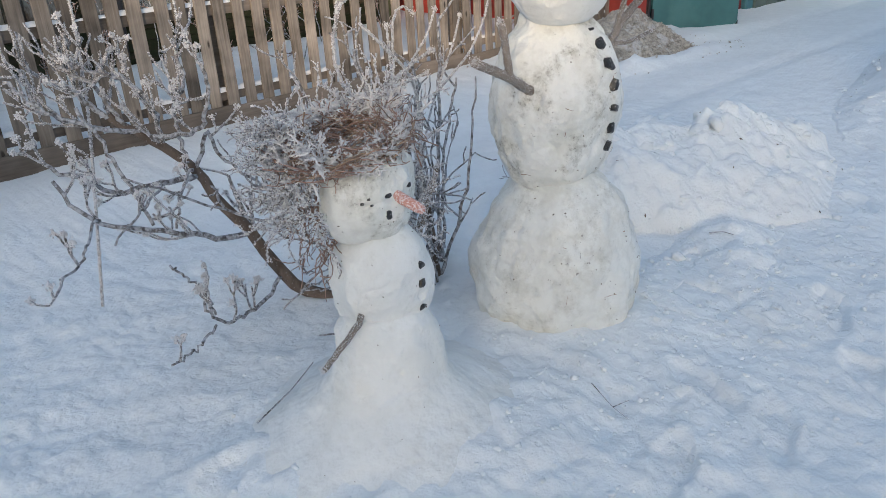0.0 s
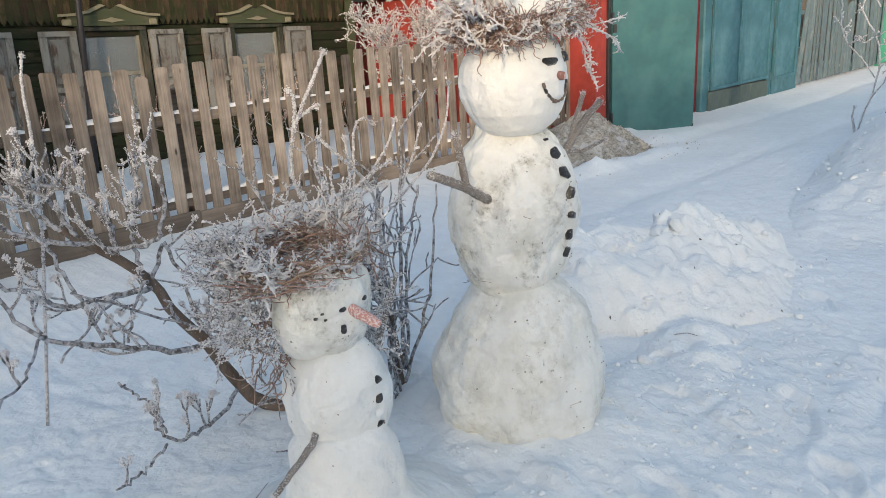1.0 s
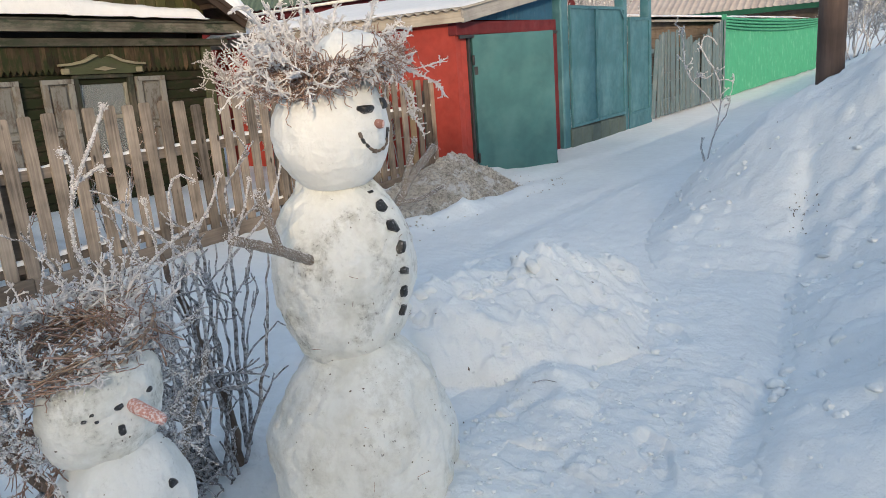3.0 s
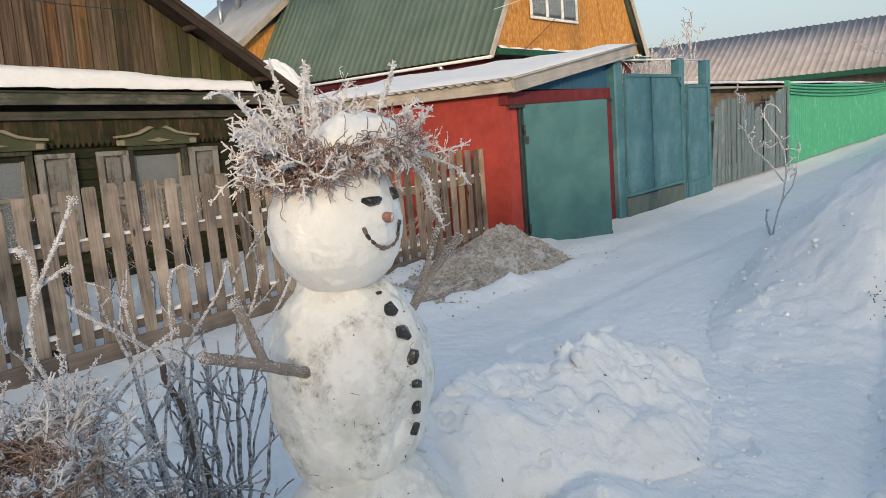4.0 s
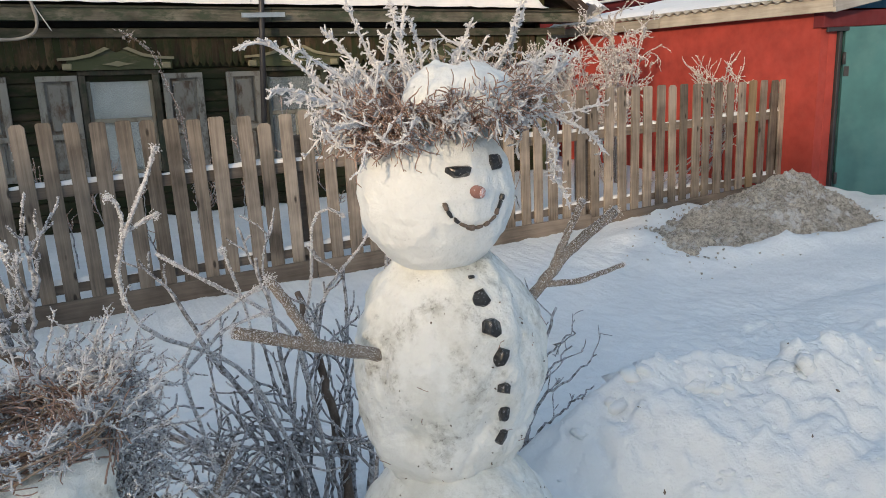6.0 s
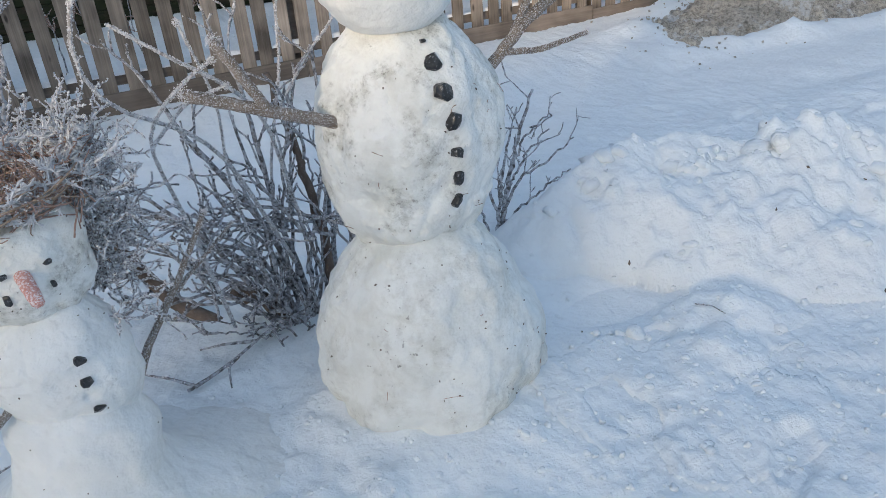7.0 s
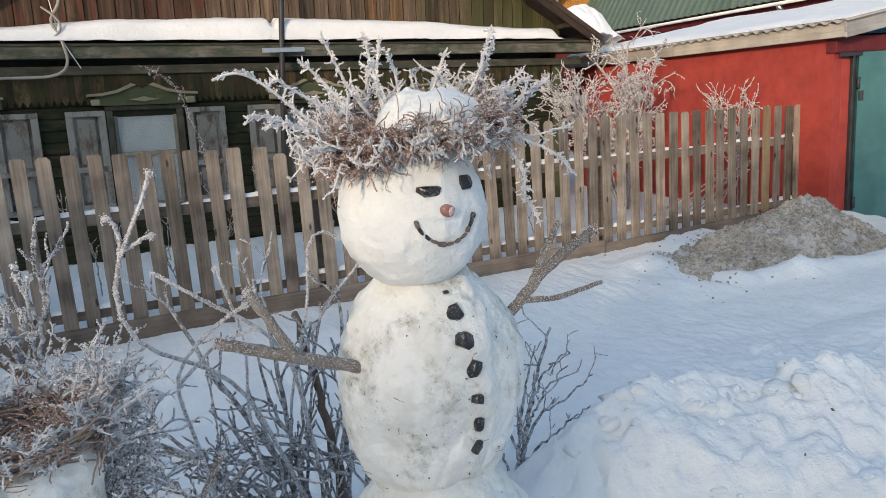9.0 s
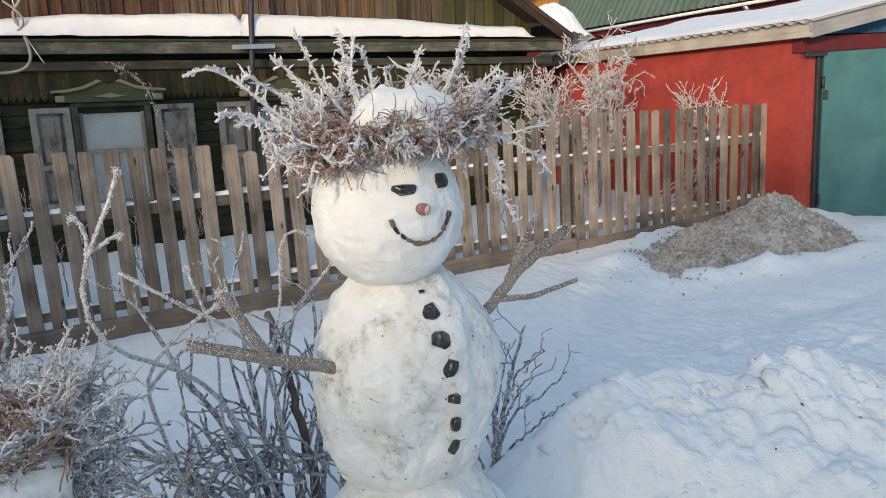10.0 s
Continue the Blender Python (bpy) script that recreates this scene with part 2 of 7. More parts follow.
# ---- materials ----
class Shader:
    """A principled material with a few helpers for its nodes."""

    def __init__(self, name, rough=0.6, metal=0.0):
        self.mat = bpy.data.materials.new(name)
        self.mat.use_nodes = True
        self.nt = self.mat.node_tree
        self.out = self.nt.nodes["Principled BSDF"]
        self.out.inputs["Roughness"].default_value = rough
        self.out.inputs["Metallic"].default_value = metal
        self.out.inputs["Specular IOR Level"].default_value = 0.3
        self.spot = self.nt.nodes.new("ShaderNodeTexCoord").outputs["Object"]
        self.rand = self.nt.nodes.new("ShaderNodeObjectInfo").outputs["Random"]

    def node(self, kind, **values):
        n = self.nt.nodes.new(kind)
        for key, value in values.items():
            n.inputs[key].default_value = value
        return n

    def shifted(self, by=7.0):
        """Coordinates moved at random from piece to piece."""
        add = self.node("ShaderNodeVectorMath")
        mul = self.node("ShaderNodeMath")
        mul.operation = "MULTIPLY"
        mul.inputs[1].default_value = by
        self.nt.links.new(self.rand, mul.inputs[0])
        self.nt.links.new(self.spot, add.inputs[0])
        self.nt.links.new(mul.outputs[0], add.inputs[1])
        self.spot = add.outputs[0]
        return self

    def noise(self, scale, detail=4.0, stretch=(1, 1, 1), rough=0.55):
        mp = self.node("ShaderNodeMapping")
        mp.inputs["Scale"].default_value = stretch
        self.nt.links.new(self.spot, mp.inputs[0])
        n = self.node("ShaderNodeTexNoise", Scale=scale, Detail=detail, Roughness=rough)
        self.nt.links.new(mp.outputs[0], n.inputs["Vector"])
        return n.outputs["Fac"]

    def cells(self, scale):
        n = self.node("ShaderNodeTexVoronoi", Scale=scale)
        self.nt.links.new(self.spot, n.inputs["Vector"])
        return n.outputs["Distance"]

    def ramp(self, fac, *stops):
        n = self.node("ShaderNodeValToRGB")
        while len(n.color_ramp.elements) < len(stops):
            n.color_ramp.elements.new(0.5)
        for e, (at, c) in zip(n.color_ramp.elements, stops):
            e.position, e.color = at, ((*c, 1) if isinstance(c, tuple) else (c, c, c, 1))
        self.nt.links.new(fac, n.inputs[0])
        return n.outputs[0]

    def mix(self, fac, a, b, how="MIX"):
        n = self.node("ShaderNodeMix")
        n.data_type, n.blend_type = "RGBA", how
        for slot, value in ((0, fac), (6, a), (7, b)):
            if isinstance(value, (tuple, float, int)):
                n.inputs[slot].default_value = value if not isinstance(value, tuple) else (*value, 1)
            else:
                self.nt.links.new(value, n.inputs[slot])
        return n.outputs[2]

    def colour(self, c):
        if isinstance(c, tuple):
            self.out.inputs["Base Color"].default_value = (*c, 1)
        else:
            self.nt.links.new(c, self.out.inputs["Base Color"])
        return self

    def bump(self, height, strength=0.4, distance=0.01):
        n = self.node("ShaderNodeBump", Strength=strength, Distance=distance)
        self.nt.links.new(height, n.inputs["Height"])
        last = self.out.inputs["Normal"]
        if last.is_linked:
            self.nt.links.new(last.links[0].from_socket, n.inputs["Normal"])
        self.nt.links.new(n.outputs[0], last)
        return self

    def rough(self, fac):
        self.nt.links.new(fac, self.out.inputs["Roughness"])
        return self


def snow_material(name, dirt=0.0, tone=(0.80, 0.826, 0.838), grain=1.0, smudge=0.0):
    s = Shader(name, 0.75)
    c = s.ramp(s.noise(1.7, 5), (0.3, tuple(v * 0.94 for v in tone)), (0.7, tone))
    c = s.mix(1.0, c, s.ramp(s.noise(9, 6, rough=0.6), (0.32, 0.965), (0.6, 1.02)), "MULTIPLY")
    if dirt:
        # soft grey and straw-coloured stains, finer dirt inside them, dark specks
        wide = s.ramp(s.noise(6.5, 7, rough=0.66), (0.45, 0.0), (0.64, 0.85 * dirt))
        c = s.mix(wide, c, (0.53, 0.525, 0.47))
        yellow = s.ramp(s.noise(3.4, 4), (0.5, 0.0), (0.72, 0.4 * dirt))
        c = s.mix(yellow, c, (0.72, 0.68, 0.54))
        stain = s.ramp(s.noise(4.6, 6, rough=0.62), (0.48, 0.0), (0.66, 1.0))
        fine = s.ramp(s.noise(34, 7, rough=0.68), (0.46, 0.0), (0.62, 1.0))
        both = s.mix(1.0, stain, fine, "MULTIPLY")
        gain = s.mix(1.0, both, (0.75 * dirt,) * 3, "MULTIPLY")
        c = s.mix(gain, c, (0.42, 0.40, 0.35))
        speck = s.ramp(s.noise(75, 3), (0.665, 0.0), (0.70, 1.0))
        c = s.mix(s.mix(1.0, s.mix(1.0, speck, stain, "MULTIPLY"), (min(1.0, dirt * 1.2),) * 3, "MULTIPLY"), c, (0.07, 0.06, 0.05))
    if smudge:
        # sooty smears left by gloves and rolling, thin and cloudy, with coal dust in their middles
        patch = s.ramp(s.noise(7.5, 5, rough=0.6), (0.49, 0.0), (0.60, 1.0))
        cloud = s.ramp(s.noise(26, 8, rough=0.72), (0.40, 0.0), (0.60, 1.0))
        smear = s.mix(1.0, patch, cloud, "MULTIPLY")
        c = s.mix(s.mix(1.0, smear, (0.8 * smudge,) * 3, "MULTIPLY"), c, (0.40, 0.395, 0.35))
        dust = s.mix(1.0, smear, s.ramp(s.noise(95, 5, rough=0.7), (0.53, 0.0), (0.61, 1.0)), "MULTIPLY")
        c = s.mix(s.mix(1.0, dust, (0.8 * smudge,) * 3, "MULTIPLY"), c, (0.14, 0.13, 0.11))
    s.colour(c)
    s.bump(s.noise(14, 7, rough=0.6), 0.42 * grain, 0.035)
    s.bump(s.noise(48, 5, rough=0.55), 0.42 * grain, 0.012)
    s.bump(s.ramp(s.cells(38), (0.0, 1.0), (0.55, 0.0)), 0.10 * grain, 0.012)
    s.bump(s.noise(150, 5, rough=0.6), 0.32 * grain, 0.005)
    s.out.inputs["Subsurface Weight"].default_value = 0.03
    s.out.inputs["Subsurface Radius"].default_value = (0.012, 0.016, 0.02)
    return s.mat


SNOW = snow_material("snow")
ROOF_SNOW = snow_material("roof_snow", tone=(0.80, 0.80, 0.81), grain=0.8)
CLEAN = snow_material("clean_packed_snow", dirt=0.22, tone=(0.775, 0.79, 0.785), grain=0.7, smudge=0.12)
PACKED = snow_material("packed_snow", dirt=0.6, tone=(0.80, 0.81, 0.785), grain=0.8, smudge=0.25)
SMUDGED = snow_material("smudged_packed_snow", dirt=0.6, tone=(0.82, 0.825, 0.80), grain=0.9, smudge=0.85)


def frost_material():
    s = Shader("hoarfrost", 0.5)
    s.colour(s.ramp(s.noise(40, 3), (0.3, (0.58, 0.565, 0.57)), (0.7, (0.82, 0.805, 0.81))))
    s.bump(s.noise(300, 3), 0.5, 0.003)
    return s.mat


def bark_material(name, dark, light, frost=0.4, grain=120, rime_tone=(0.66, 0.68, 0.73)):
    s = Shader(name, 0.85)
    c = s.ramp(s.noise(30, 5, (1, 1, 0.4)), (0.3, dark), (0.7, light))
    rime = s.ramp(s.noise(grain, 4, rough=0.62), (0.58 - 0.25 * frost, 0.0), (0.74 - 0.2 * frost, 1.0))
    s.colour(s.mix(rime, c, rime_tone))
    s.bump(s.noise(140, 5), 0.7, 0.004)
    return s.mat


def wood_material(name, dark, mid, light, rough=0.85, paint=None, worn=0.5, grain=(1, 1, 0.06), size=38, vary=0.25, knots=False):
    """Weathered boards with the grain along one axis, and what is left of their paint."""
    s = Shader(name, rough).shifted()
    g = s.noise(size, 6, grain, 0.62)
    c = s.ramp(g, (0.28, dark), (0.5, mid), (0.75, light))
    c = s.mix(0.55, c, s.ramp(s.noise(3.0, 3), (0.3, dark), (0.7, light)))
    tone = s.ramp(s.rand, (0.0, 1 - vary), (1.0, 1 + 0.75 * vary))
    c = s.mix(1.0, c, tone, "MULTIPLY")
    if knots:
        mp = s.node("ShaderNodeMapping")
        mp.inputs["Scale"].default_value = (9, 9, 3.2)
        s.nt.links.new(s.spot, mp.inputs[0])
        cell = s.node("ShaderNodeTexVoronoi", Scale=1.0)
        s.nt.links.new(mp.outputs[0], cell.inputs["Vector"])
        c = s.mix(s.ramp(cell.outputs["Distance"], (0.07, 0.85), (0.13, 0.0)), c, tuple(0.6 * v for v in dark))
    if paint:
        gone = s.ramp(s.noise(9, 7, tuple(0.4 + 0.6 * v for v in grain), 0.7), (worn - 0.09, 0.0), (worn + 0.05, 1.0))
        p = s.mix(s.noise(5, 4), tuple(v * 0.7 for v in paint), paint)
        c = s.mix(gone, p, c)
    s.colour(c)
    s.bump(g, 0.8, 0.006)
    s.bump(s.noise(90, 3), 0.15, 0.002)
    return s.mat


def paint_material(name, colour, rough=0.5, wear=(0.3, 0.25, 0.2), amount=0.25, pale=None, metal=0.0, wave=6.0):
    s = Shader(name, rough, metal)
    c = s.ramp(s.noise(wave, 5), (0.3, tuple(v * 0.82 for v in colour)), (0.7, tuple(min(1, v * 1.15) for v in colour)))
    if pale:
        c = s.mix(s.ramp(s.noise(2.3, 6), (0.48, 0.0), (0.72, 0.6)), c, pale)
    c = s.mix(s.ramp(s.noise(14, 7, rough=0.7), (0.68, 0.0), (0.74, amount)), c, wear)
    s.colour(c)
    s.rough(s.ramp(s.noise(8, 4), (0.3, rough * 0.85), (0.7, min(1, rough * 1.2))))
    s.bump(s.noise(45, 5), 0.12, 0.004)
    return s.mat


FROST = frost_material()
BARK = bark_material("frosted_bark", (0.065, 0.06, 0.06), (0.19, 0.178, 0.175), 0.75, 60, (0.47, 0.48, 0.515))
COATED = bark_material("frost_coated_shoot", (0.20, 0.19, 0.19), (0.36, 0.35, 0.35), 0.8, 90, (0.58, 0.59, 0.62))
TRUNK = bark_material("trunk_bark", (0.085, 0.065, 0.052), (0.19, 0.15, 0.125), -0.2)
WEED = bark_material("rimed_weed", (0.12, 0.10, 0.09), (0.28, 0.25, 0.23), 0.75)
RIMED_PINK = bark_material("rimed_brown_twig", (0.22, 0.18, 0.16), (0.42, 0.36, 0.33), 0.6, 90, (0.60, 0.58, 0.58))
ARM_BARK = bark_material("rimed_stick", (0.11, 0.085, 0.062), (0.22, 0.175, 0.135), 0.3, 420)
STRAW = bark_material("dry_stems", (0.17, 0.10, 0.075), (0.46, 0.31, 0.245), 0.15)
DRY_LEAF = bark_material("dry_leaf", (0.13, 0.085, 0.06), (0.30, 0.22, 0.16), 0.45)
PALE_STRAW = bark_material("pale_straw", (0.20, 0.135, 0.09), (0.42, 0.31, 0.22), 0.1)
FENCE_WOOD = wood_material("weathered_picket", (0.028, 0.023, 0.019), (0.185, 0.155, 0.130), (0.40, 0.335, 0.275), grain=(1, 1, 0.035), size=62, vary=0.4, knots=True)
RAIL_WOOD = wood_material("weathered_rail", (0.06, 0.05, 0.042), (0.15, 0.125, 0.105), (0.26, 0.215, 0.18), grain=(0.06, 1, 1))
NEW_WOOD = wood_material("fresh_picket", (0.16, 0.112, 0.066), (0.26, 0.188, 0.112), (0.36, 0.27, 0.17))
def gable_material(name, dark, mid, light, paint, kept):
    """Old upright planks: long dark rain streaks, pale worn grain, patches of moss or old paint."""
    s = Shader(name, 0.85).shifted(11)
    g = s.noise(30, 7, (1, 1, 0.035), 0.65)
    c = s.ramp(g, (0.30, dark), (0.47, mid), (0.66, light))
    streak = s.ramp(s.noise(13, 6, (1, 1, 0.07), 0.6), (0.38, 0.0), (0.58, 1.0))
    c = s.mix(s.mix(0.45, streak, (1.0, 1.0, 1.0)), tuple(v * 0.5 for v in dark), c)
    c = s.mix(s.ramp(s.noise(5, 7, (1, 1, 0.3), 0.7), (kept - 0.07, 0.0), (kept + 0.07, 1.0)), paint, c)
    # moss creeping up from the wet corner
    where = s.node("ShaderNodeSeparateXYZ")
    s.nt.links.new(s.node("ShaderNodeNewGeometry").outputs["Position"], where.inputs[0])
    reach = s.node("ShaderNodeMapRange")
    for key, value in (("From Min", 1.6), ("From Max", 4.6), ("To Min", -0.2), ("To Max", 0.3)):
        reach.inputs[key].default_value = value
    s.nt.links.new(where.outputs["X"], reach.inputs["Value"])
    total = s.node("ShaderNodeMath")
    s.nt.links.new(reach.outputs[0], total.inputs[0])
    s.nt.links.new(s.noise(4, 7, (1, 1, 0.35), 0.7), total.inputs[1])
    c = s.mix(s.ramp(total.outputs[0], (0.50, 0.0), (0.78, 0.85)), c, (0.044, 0.050, 0.015))
    c = s.mix(1.0, c, s.ramp(s.rand, (0.0, 0.6), (1.0, 1.3)), "MULTIPLY")
    s.colour(c)
    s.bump(g, 0.9, 0.008)
    return s.mat


GABLE_PEEL = gable_material("peeled_plank", (0.04, 0.022, 0.012), (0.13, 0.07, 0.035), (0.22, 0.13, 0.065), (0.20, 0.075, 0.022), 0.40)
GABLE_WOOD = gable_material("gable_plank", (0.030, 0.020, 0.014), (0.108, 0.073, 0.049), (0.195, 0.137, 0.094), (0.05, 0.04, 0.022), 0.37)
GABLE_RED = gable_material("red_brown_plank", (0.022, 0.014, 0.010), (0.070, 0.042, 0.028), (0.125, 0.08, 0.052), (0.085, 0.026, 0.016), 0.46)
# dark brown wood, darkened further to paint in the overhang's shade
BARGE = wood_material("dark_barge_board", (0.016, 0.011, 0.009), (0.042, 0.029, 0.023), (0.085, 0.06, 0.047), grain=(0.06, 1, 1))
GREEN_WOOD = wood_material("old_green_paint", (0.009, 0.008, 0.005), (0.026, 0.021, 0.013), (0.06, 0.046, 0.03), paint=(0.016, 0.022, 0.008), worn=0.56, grain=(0.06, 1, 1))
CORNICE = wood_material("cornice_board", (0.022, 0.021, 0.017), (0.058, 0.055, 0.044), (0.12, 0.112, 0.09), paint=(0.04, 0.05, 0.034), worn=0.5, grain=(0.06, 1, 1))
FRIEZE = wood_material("frieze_board", (0.010, 0.007, 0.005), (0.046, 0.032, 0.018), (0.11, 0.072, 0.040), paint=(0.024, 0.032, 0.011), worn=0.52, vary=0.6)
# cornice wood made paler: grey weathering plus sunlight put into the colour
FASCIA = wood_material("sunlit_grey_fascia", (0.022, 0.02, 0.016), (0.10, 0.095, 0.075), (0.24, 0.225, 0.185), paint=(0.055, 0.07, 0.048), worn=0.5, grain=(0.06, 1, 1))
CARVED = wood_material("carved_trim", (0.05, 0.048, 0.034), (0.10, 0.095, 0.065), (0.155, 0.146, 0.10), paint=(0.07, 0.082, 0.044), worn=0.6, grain=(0.06, 1, 1))
CARVED_LIGHT = wood_material("pale_moulding", (0.10, 0.088, 0.062), (0.20, 0.178, 0.128), (0.30, 0.27, 0.20), paint=(0.26, 0.24, 0.16), worn=0.58, grain=(0.06, 1, 1))
SHUTTER = wood_material("peeling_shutter", (0.05, 0.042, 0.035), (0.11, 0.093, 0.078), (0.18, 0.16, 0.135), paint=(0.25, 0.25, 0.235), worn=0.58)
SHUTTER_PANEL = wood_material("shutter_panel", (0.045, 0.033, 0.026), (0.10, 0.075, 0.058), (0.15, 0.12, 0.095), paint=(0.20, 0.20, 0.19), worn=0.56)
SASH = wood_material("window_sash", (0.08, 0.07, 0.058), (0.15, 0.134, 0.112), (0.23, 0.21, 0.175), paint=(0.27, 0.26, 0.215), worn=0.56)
CASING = wood_material("dark_casing", (0.018, 0.016, 0.012), (0.05, 0.044, 0.034), (0.11, 0.10, 0.08), paint=(0.032, 0.042, 0.030), worn=0.5)
PALE_BOARD = wood_material("pale_fascia", (0.24, 0.21, 0.175), (0.40, 0.355, 0.30), (0.52, 0.475, 0.41), grain=(1, 0.06, 1))
RED = paint_material("red_plaster", (0.34, 0.052, 0.040), 0.85, (0.36, 0.12, 0.09), 0.4)
DARK_RED = paint_material("dark_red_paint", (0.135, 0.02, 0.024), 0.7, (0.3, 0.12, 0.1), 0.4)
TEAL = paint_material("teal_enamel", (0.052, 0.140, 0.148), 0.5, (0.16, 0.16, 0.14), 0.6, (0.095, 0.195, 0.20), wave=3.0)
GATE_TEAL = paint_material("gate_enamel", (0.050, 0.145, 0.180), 0.5, (0.16, 0.17, 0.16), 0.6, (0.14, 0.26, 0.30), wave=3.0)
BLUE = wood_material("blue_boards", (0.03, 0.07, 0.12), (0.05, 0.11, 0.18), (0.1, 0.17, 0.24), paint=(0.035, 0.12, 0.21), worn=0.62)
GREEN_ROOF = paint_material("green_roof_sheet", (0.085, 0.125, 0.098), 0.45, (0.15, 0.16, 0.15), 0.2, (0.12, 0.155, 0.13), wave=1.0)
GREEN_TRIM = paint_material("green_trim", (0.012, 0.075, 0.043), 0.5)
GREY_ROOF = paint_material("grey_roof_sheet", (0.30, 0.31, 0.32), 0.45, (0.3, 0.28, 0.26), 0.3, (0.38, 0.38, 0.38), wave=1.0)
BROWN_ROOF = paint_material("far_roof_sheet", (0.36, 0.325, 0.315), 0.6, (0.46, 0.44, 0.42), 0.4, (0.44, 0.41, 0.40), wave=1.0)
SLATE = paint_material("slate_sheet", (0.33, 0.31, 0.28), 0.8)
STEEL = paint_material("steel", (0.45, 0.46, 0.47), 0.35, metal=0.9)
PALE_PIPE = paint_material("pale_conduit", (0.33, 0.30, 0.27), 0.7, (0.2, 0.17, 0.14), 0.5)
IRON = paint_material("dark_iron", (0.05, 0.05, 0.055), 0.5, (0.12, 0.07, 0.05), 0.6, metal=0.4)
WHITE_PAINT = paint_material("white_paint", (0.72, 0.72, 0.70), 0.5)
CONCRETE = paint_material("concrete", (0.085, 0.115, 0.11), 0.9, (0.2, 0.2, 0.19), 0.5)
# dark sheet colour that stands in for the dimness seen through the glass
DARK_BACKING = paint_material("dark_pane_backing", (0.07, 0.082, 0.09), 0.9, wave=2.0)
STUB = bark_material("carrot_stub", (0.22, 0.11, 0.09), (0.38, 0.21, 0.18), -0.2)
GREEN_FENCE = wood_material("bright_green_boards", (0.05, 0.22, 0.13), (0.10, 0.36, 0.23), (0.20, 0.46, 0.33), paint=(0.075, 0.36, 0.22), worn=0.62, grain=(1, 1, 0.015), size=26)
GREY_BOARD = wood_material("grey_fence_board", (0.09, 0.115, 0.125), (0.16, 0.19, 0.20), (0.24, 0.27, 0.275), paint=(0.14, 0.20, 0.22), worn=0.55)
POLE_WOOD = wood_material("tarred_pole", (0.05, 0.035, 0.03), (0.09, 0.065, 0.055), (0.14, 0.10, 0.085))
SHED_WOOD = wood_material("shed_wood", (0.10, 0.075, 0.06), (0.17, 0.13, 0.10), (0.24, 0.19, 0.15), grain=(0.06, 1, 1))


def osb_material():
    s = Shader("strand_board", 0.75)
    flake = s.ramp(s.noise(15, 6, (1, 1, 0.45), 0.75), (0.32, (0.30, 0.12, 0.022)), (0.5, (0.50, 0.225, 0.05)), (0.68, (0.66, 0.40, 0.15)))
    s.colour(s.mix(s.ramp(s.noise(1.3, 3), (0.35, 0.0), (0.7, 0.35)), flake, (0.32, 0.145, 0.033)))
    s.bump(s.noise(60, 4), 0.3, 0.003)
    return s.mat


def glass_material():
    s = Shader("window_glass", 0.06)
    s.out.inputs["Base Color"].default_value = (0.8, 0.85, 0.86, 1)
    s.out.inputs["Transmission Weight"].default_value = 0.85
    s.out.inputs["IOR"].default_value = 1.45
    s.out.inputs["Specular IOR Level"].default_value = 0.6
    return s.mat


def coal_material():
    s = Shader("coal", 0.32)
    s.out.inputs["Specular IOR Level"].default_value = 0.55
    c = s.ramp(s.noise(60, 4), (0.35, (0.008, 0.008, 0.009)), (0.7, (0.03, 0.03, 0.032)))
    # grey flecks: frost dusting that also paints in the coal's highlights
    s.colour(s.mix(s.ramp(s.noise(130, 4, rough=0.65), (0.58, 0.0), (0.68, 0.55)), c, (0.42, 0.42, 0.44)))
    s.bump(s.cells(55), 0.6, 0.006)
    return s.mat


def carrot_material():
    s = Shader("frosted_carrot", 0.6)
    c = s.ramp(s.noise(30, 4), (0.3, (0.50, 0.22, 0.18)), (0.7, (0.62, 0.34, 0.29)))
    rime = s.ramp(s.noise(190, 3), (0.46, 0.0), (0.62, 0.75))
    s.colour(s.mix(rime, c, (0.82, 0.78, 0.78)))
    s.bump(s.noise(200, 3), 0.6, 0.003)
    return s.mat


def sand_material():
    s = Shader("sand", 0.95)
    c = s.ramp(s.noise(5, 6), (0.3, (0.44, 0.40, 0.345)), (0.7, (0.66, 0.615, 0.54)))
    grit = s.ramp(s.noise(26, 8, rough=0.78), (0.38, 0.42), (0.56, 1.15))
    c = s.mix(1.0, c, grit, "MULTIPLY")
    cover = s.ramp(s.noise(4.5, 9, rough=0.78), (0.52, 0.0), (0.60, 1.0))
    s.colour(s.mix(s.mix(0.8, (0.0, 0.0, 0.0), cover), c, (0.78, 0.79, 0.80)))
    s.bump(s.noise(24, 7, rough=0.7), 1.0, 0.05)
    s.bump(s.noise(80, 5, rough=0.7), 0.8, 0.012)
    return s.mat


OSB, GLASS, COAL, CARROT, SAND = osb_material(), glass_material(), coal_material(), carrot_material(), sand_material()
# whitish curtain colour, raised to carry the pane's bright reflection too
PALE_BACKING = paint_material("curtain", (0.80, 0.82, 0.84), 0.9)
# near-black colour standing in for the shade inside the house
INNER_SHADE = paint_material("inner_shade", (0.03, 0.03, 0.03), 0.9)

# ---- ground: one sheet of snow out to the horizon ----
def bank_lip(x):
    return np.interp(x, [2.0, 2.6, 3.2, 3.8, 5.2, 8.35, 22, 60, 400], [0.05, 0.22, 0.42, 0.58, 0.82, 1.08, 2.3, 4, 10])


def groove(x):
    """The trodden groove between the path and the snow thrown up beside it."""
    return -0.94 + 0.107 * np.asarray(x, float) + 0.04 * vnoise(np.asarray(x, float) * 1.3, 0, 0, 39)


